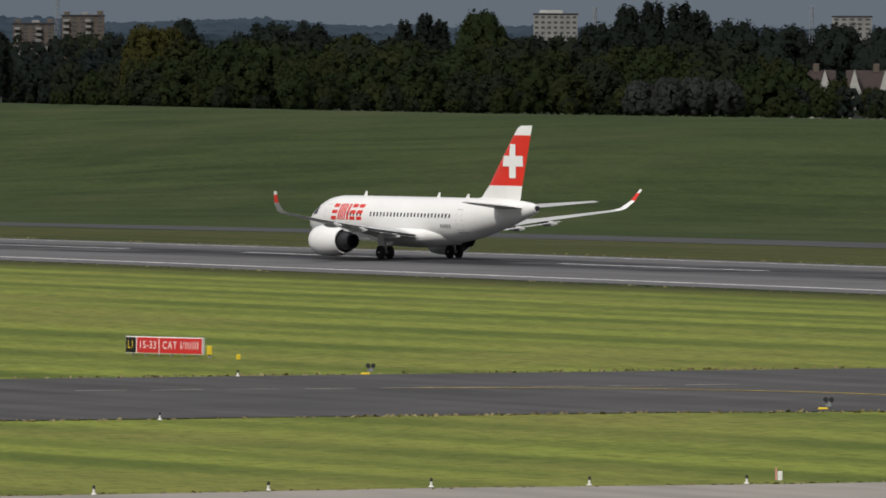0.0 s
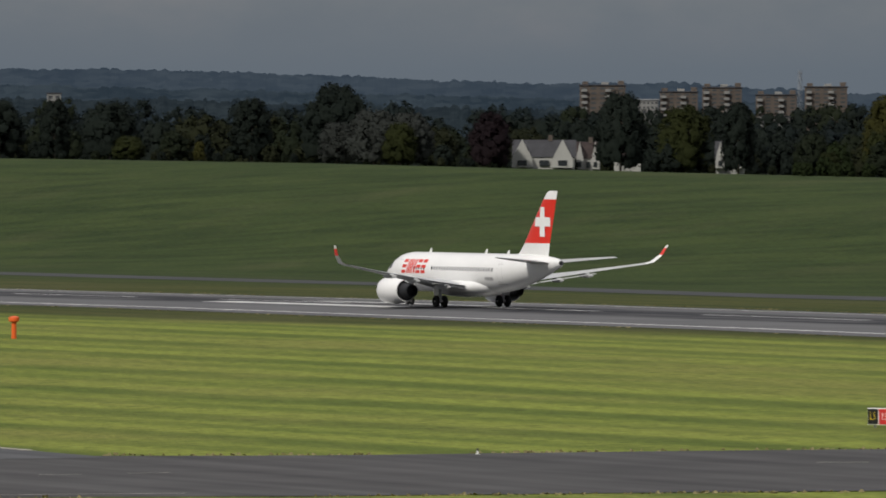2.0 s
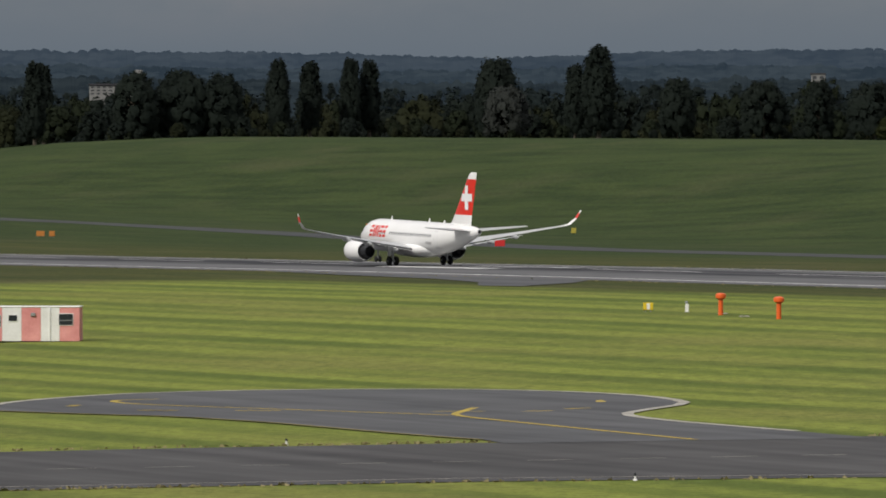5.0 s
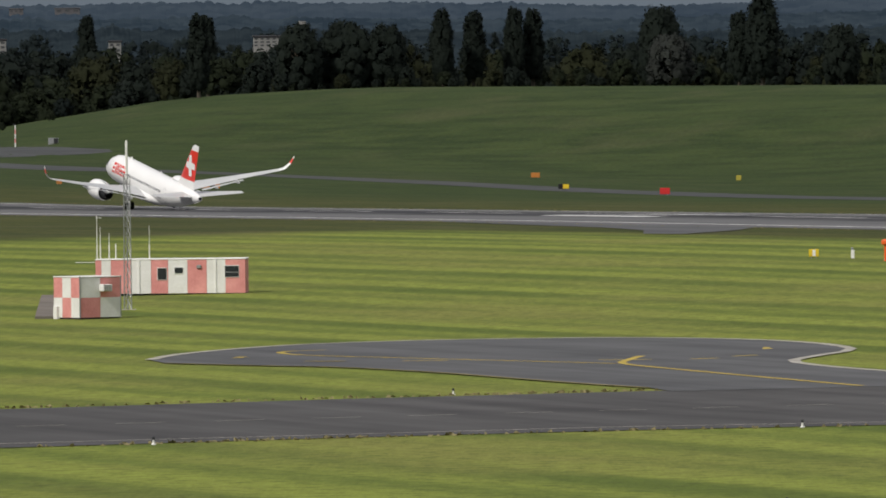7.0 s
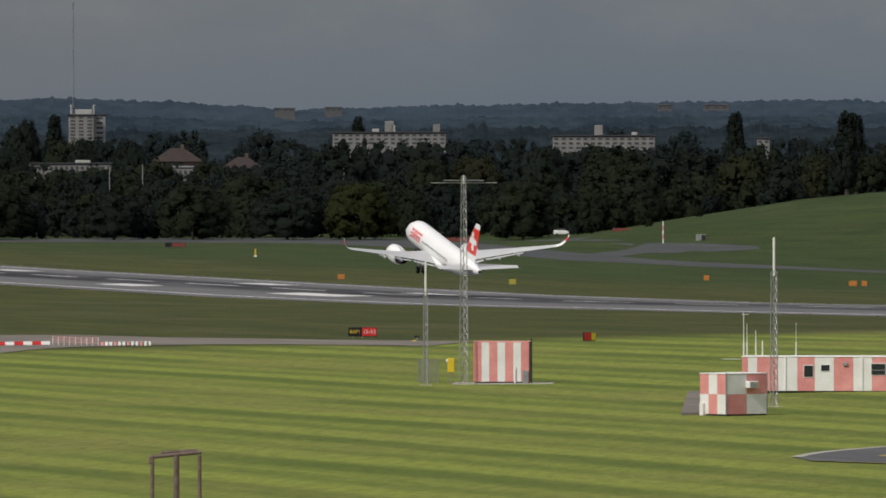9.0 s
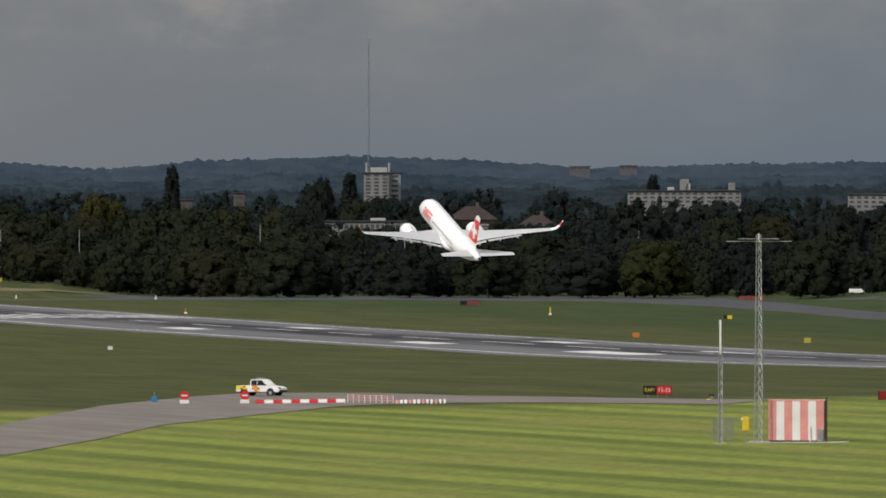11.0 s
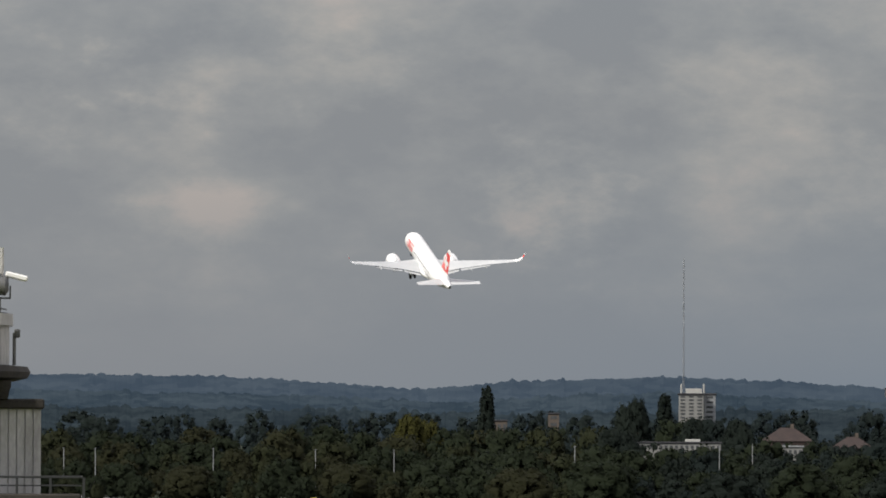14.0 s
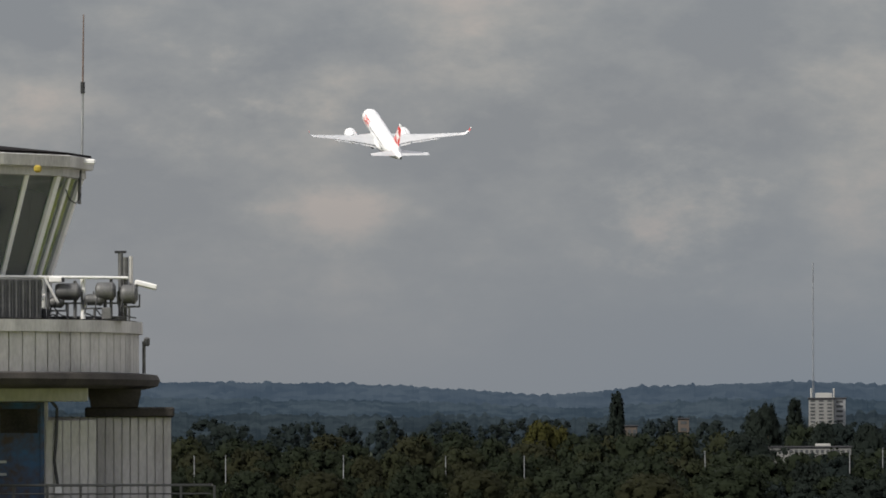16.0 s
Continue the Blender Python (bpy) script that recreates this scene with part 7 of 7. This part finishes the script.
        tube(yoke, (m, -0.55, z - r - 0.05), (m, -0.55, 19.1), 0.03, 0.03, 6)
        part("yoke", yoke, OLDMETAL, fl)
        lead = bmesh.new()
        hang = [(x0 + 0.05, -0.72, z - r * 0.6), (x0 + 0.0, -0.74, z - r - 0.16), (x0 + 0.10, -0.72, 19.22), (m, -0.7, 19.17), (m + 0.14, -0.68, 19.15)]
        for p, q in zip(hang, hang[1:]):
            tube(lead, p, q, 0.014, 0.014, 5)
        part("lead", lead, DARK, fl, "black cable")
    cam1 = part("camera_housing", boxed(-1.15, -0.75, 19.86, 0.26, 0.12, 0.12, 0.02), WHITE, t, "white security camera")
    part("camera_lens", boxed(-1.0, -0.76, 19.87, 0.06, 0.1, 0.09, 0.01), DARK, cam1)
    part("clutter_box", boxed(-0.13, -0.7, 19.12, 0.2, 0.14, 0.24, 0.02), OLDMETAL, t, "grey junction box")
    part("clutter_box", boxed(-1.38, -0.8, 19.14, 0.09, 0.1, 0.2, 0.02), DARK, t)
    part("sensor_pole", tubed((0.16, -0.2, 19.1), (0.15, -0.2, 20.5), 0.055, 0.05, 8), OLDMETAL, t)
    part("sensor_head", boxed(0.15, -0.2, 20.46, 0.24, 0.1, 0.05, 0.01), DARK, t)
    part("sensor_tube", tubed((0.24, -0.2, 19.5), (0.25, -0.2, 20.38), 0.06, 0.06, 8), OLDMETAL, t)
    part("sensor_tube", tubed((0.36, -0.2, 19.7), (0.36, -0.2, 20.4), 0.045, 0.04, 8), STAIN, t)
    cc = boxed(0, 0, -0.06, 0.46, 0.14, 0.12, 0.03)
    bmesh.ops.transform(cc, matrix=Matrix.Translation((0.66, -0.3, 19.82)) @ Matrix.Rotation(radians(14), 4, "Y"), verts=cc.verts)
    part("camera_housing", cc, WHITE, t, "white security camera")
    part("camera_bracket", boxed(0.45, -0.3, 19.6, 0.1, 0.06, 0.25, 0.02), OLDMETAL, t)
    part("side_lamp", boxed(0.68, 0.4, 18.6, 0.12, 0.2, 0.18, 0.03), OLDMETAL, t)
    part("side_pipe", tubed((0.62, 0.4, 18.05), (0.62, 0.4, 18.7), 0.04, 0.04, 6), OLDMETAL, t)
    return t


def round_bay():
    """The lower glazed bay of the terminal, under a felted roof."""
    b = radians(10.286)
    base = Matrix.Translation((181 * math.sin(b), 181 * math.cos(b), 0)) @ Matrix.Rotation(-b, 4, "Z")
    t = thing("glazed_bay", base, "low rounded bay with white frames under a felt roof", "building")
    cx, cy, r = -0.6, 2.2, 5.9
    eave = lambda rr, z: arc(cx, cy, rr, z, 72)
    at = lambda deg, rr, z: Vector((cx + rr * math.sin(radians(deg)), cy - rr * math.cos(radians(deg)), z))
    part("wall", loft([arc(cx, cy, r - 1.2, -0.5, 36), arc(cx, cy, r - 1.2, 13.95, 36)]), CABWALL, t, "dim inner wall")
    part("base_wall", loft([eave(r, -0.5), eave(r, 11.2)]), STAIN2, t)
    part("roof", loft([eave(6.03, 14.16), eave(6.03, 14.22), eave(4.5, 14.48), eave(0.2, 14.98)]), FELT, t, "dark felt roof")
    part("gutter", loft([eave(q, z) for q, z in ((5.85, 14.06), (6.04, 14.07), (6.07, 14.15), (5.95, 14.17))]), STAIN, t, "white gutter")
    part("fascia", loft([eave(q, z) for q, z in ((5.6, 13.90), (5.92, 13.90), (5.92, 14.07), (5.6, 14.07))]), STAIN2, t)
    for i in range(12):
        d0 = 52.0 + 30.6 * i
        if d0 - 360 > 20:
            break
        # a boarded pier with a post beside it, then a glazed stretch up to the next pier
        pier = [at(d0, r, 0), at(d0 + 4.2, r, 0), at(d0 + 8.4, r, 0), at(d0 + 8.4, r - 0.3, 0), at(d0, r - 0.3, 0)]
        part("pier", slab([(p.x, p.y) for p in pier], 11.2, 13.91), STAIN, t, "white boarded pier")
        part("pier_post", tubed(at(d0 + 9.2, r + 0.02, 11.2), at(d0 + 9.2, r + 0.02, 13.95), 0.07, 0.07, 8), WHITE, t)
        cuts = [d0 + 10, d0 + 15.2, d0 + 20.4, d0 + 25.6, d0 + 30.6]
        for a, b_ in zip(cuts, cuts[1:]):
            bm = bmesh.new()
            bm.faces.new([bm.verts.new(v) for v in (at(a, r - 0.12, 11.2), at(b_, r - 0.12, 11.2), at(b_, r - 0.12, 13.91), at(a, r - 0.12, 13.91))])
            pane = part("pane", bm, TGLASS, t, "greenish window pane")
            pane.visible_shadow = False
            for deg in (a, b_):
                part("frame", tubed(at(deg, r - 0.06, 11.2), at(deg, r - 0.06, 13.91), 0.035, 0.035, 6), STAIN, pane)
            for z in (12.2, 13.1, 13.84):
                part("glazing_bar", tubed(at(a, r - 0.07, z), at(b_, r - 0.07, z), 0.022, 0.022, 6), STAIN, pane)


control_tower()
round_bay()

# ---------------------------------------------------------------- what moves
FLIGHT = [
    (0, 631.47, 2.16, 0.0),
    (0.5, 661.39, 2.21, 0.0),
    (1, 692.05, 2.19, 0.0),
    (1.5, 723.11, 2.16, 0.0),
    (2, 755.37, 2.14, 0.0),
    (2.5, 787.92, 2.10, 0.0),
    (3, 821.32, 1.99, 0.0),
    (3.5, 855.01, 1.89, 0.0),
    (4, 889.08, 1.78, 0.0),
    (4.5, 924.46, 1.67, 0.0),
    (5, 959.95, 1.49, 1.0),
    (5.2, 974.40, 1.41, 1.5),
    (7.3, 1133.33, 0.63, 10.6),
    (7.5, 1149.03, 0.56, 11.4),
    (8, 1187.98, 0.77, 12.3),
    (8.5, 1227.89, 2.02, 12.7),
    (9, 1268.89, 3.72, 12.6),
    (9.2, 1284.89, 4.01, 13.0),
    (11.3, 1455.36, 18.06, 17.8),
    (11.5, 1472.15, 19.77, 18.0),
    (12, 1512.43, 25.03, 18.4),
    (12.5, 1553.28, 30.92, 18.8),
    (13, 1594.21, 37.62, 19.1),
    (13.5, 1635.11, 44.93, 19.5),
    (14, 1674.77, 52.29, 19.8),
    (14.5, 1714.73, 59.85, 19.9),
    (15, 1755.65, 67.45, 20.0),
    (15.5, 1795.76, 75.43, 20.1),
    (16, 1834.88, 83.54, 20.2),
]


def motions():
    """The take-off run, the rotation and the climb, and the landing gear that starts to fold."""
    bank = lambda t: float(np.interp(t, [0, 3.5, 5.2, 7.4, 9, 11.5, 16], [0, 0, -0.6, -1.6, -0.6, -1.3, -1.2]))
    walk(airliner, [(t, pose(RW, y, z, pitch, bank(t))) for t, y, z, pitch in FLIGHT])
    # the wings bend upwards as they take the weight
    for s, wing in wing_parts:
        hinge = Matrix.Translation((s * 1.2, 0, 2.0))
        rows = [(0, -0.8), (2.5, 0.0), (5.2, 1.6), (7.3, 5.0), (9, 3.6), (12, 3.6), (16, 3.8)]
        walk(wing, [(t, hinge @ pose(0, 0, 0, 0, -s * a, 0) @ hinge.inverted()) for t, a in rows])
    for g in gear_parts:
        home = g.location.copy()
        s = 0 if abs(home.x) < 0.1 else (1 if home.x > 0 else -1)
        rows = [(0, 0), (12.6, 0), (14.5, 22), (16, 58)]
        if s:
            walk(g, [(t, pose(*home, 0, s * a, 0)) for t, a in rows])
        else:
            walk(g, [(t, pose(*home, a, 0, 0)) for t, a in rows])


motions()
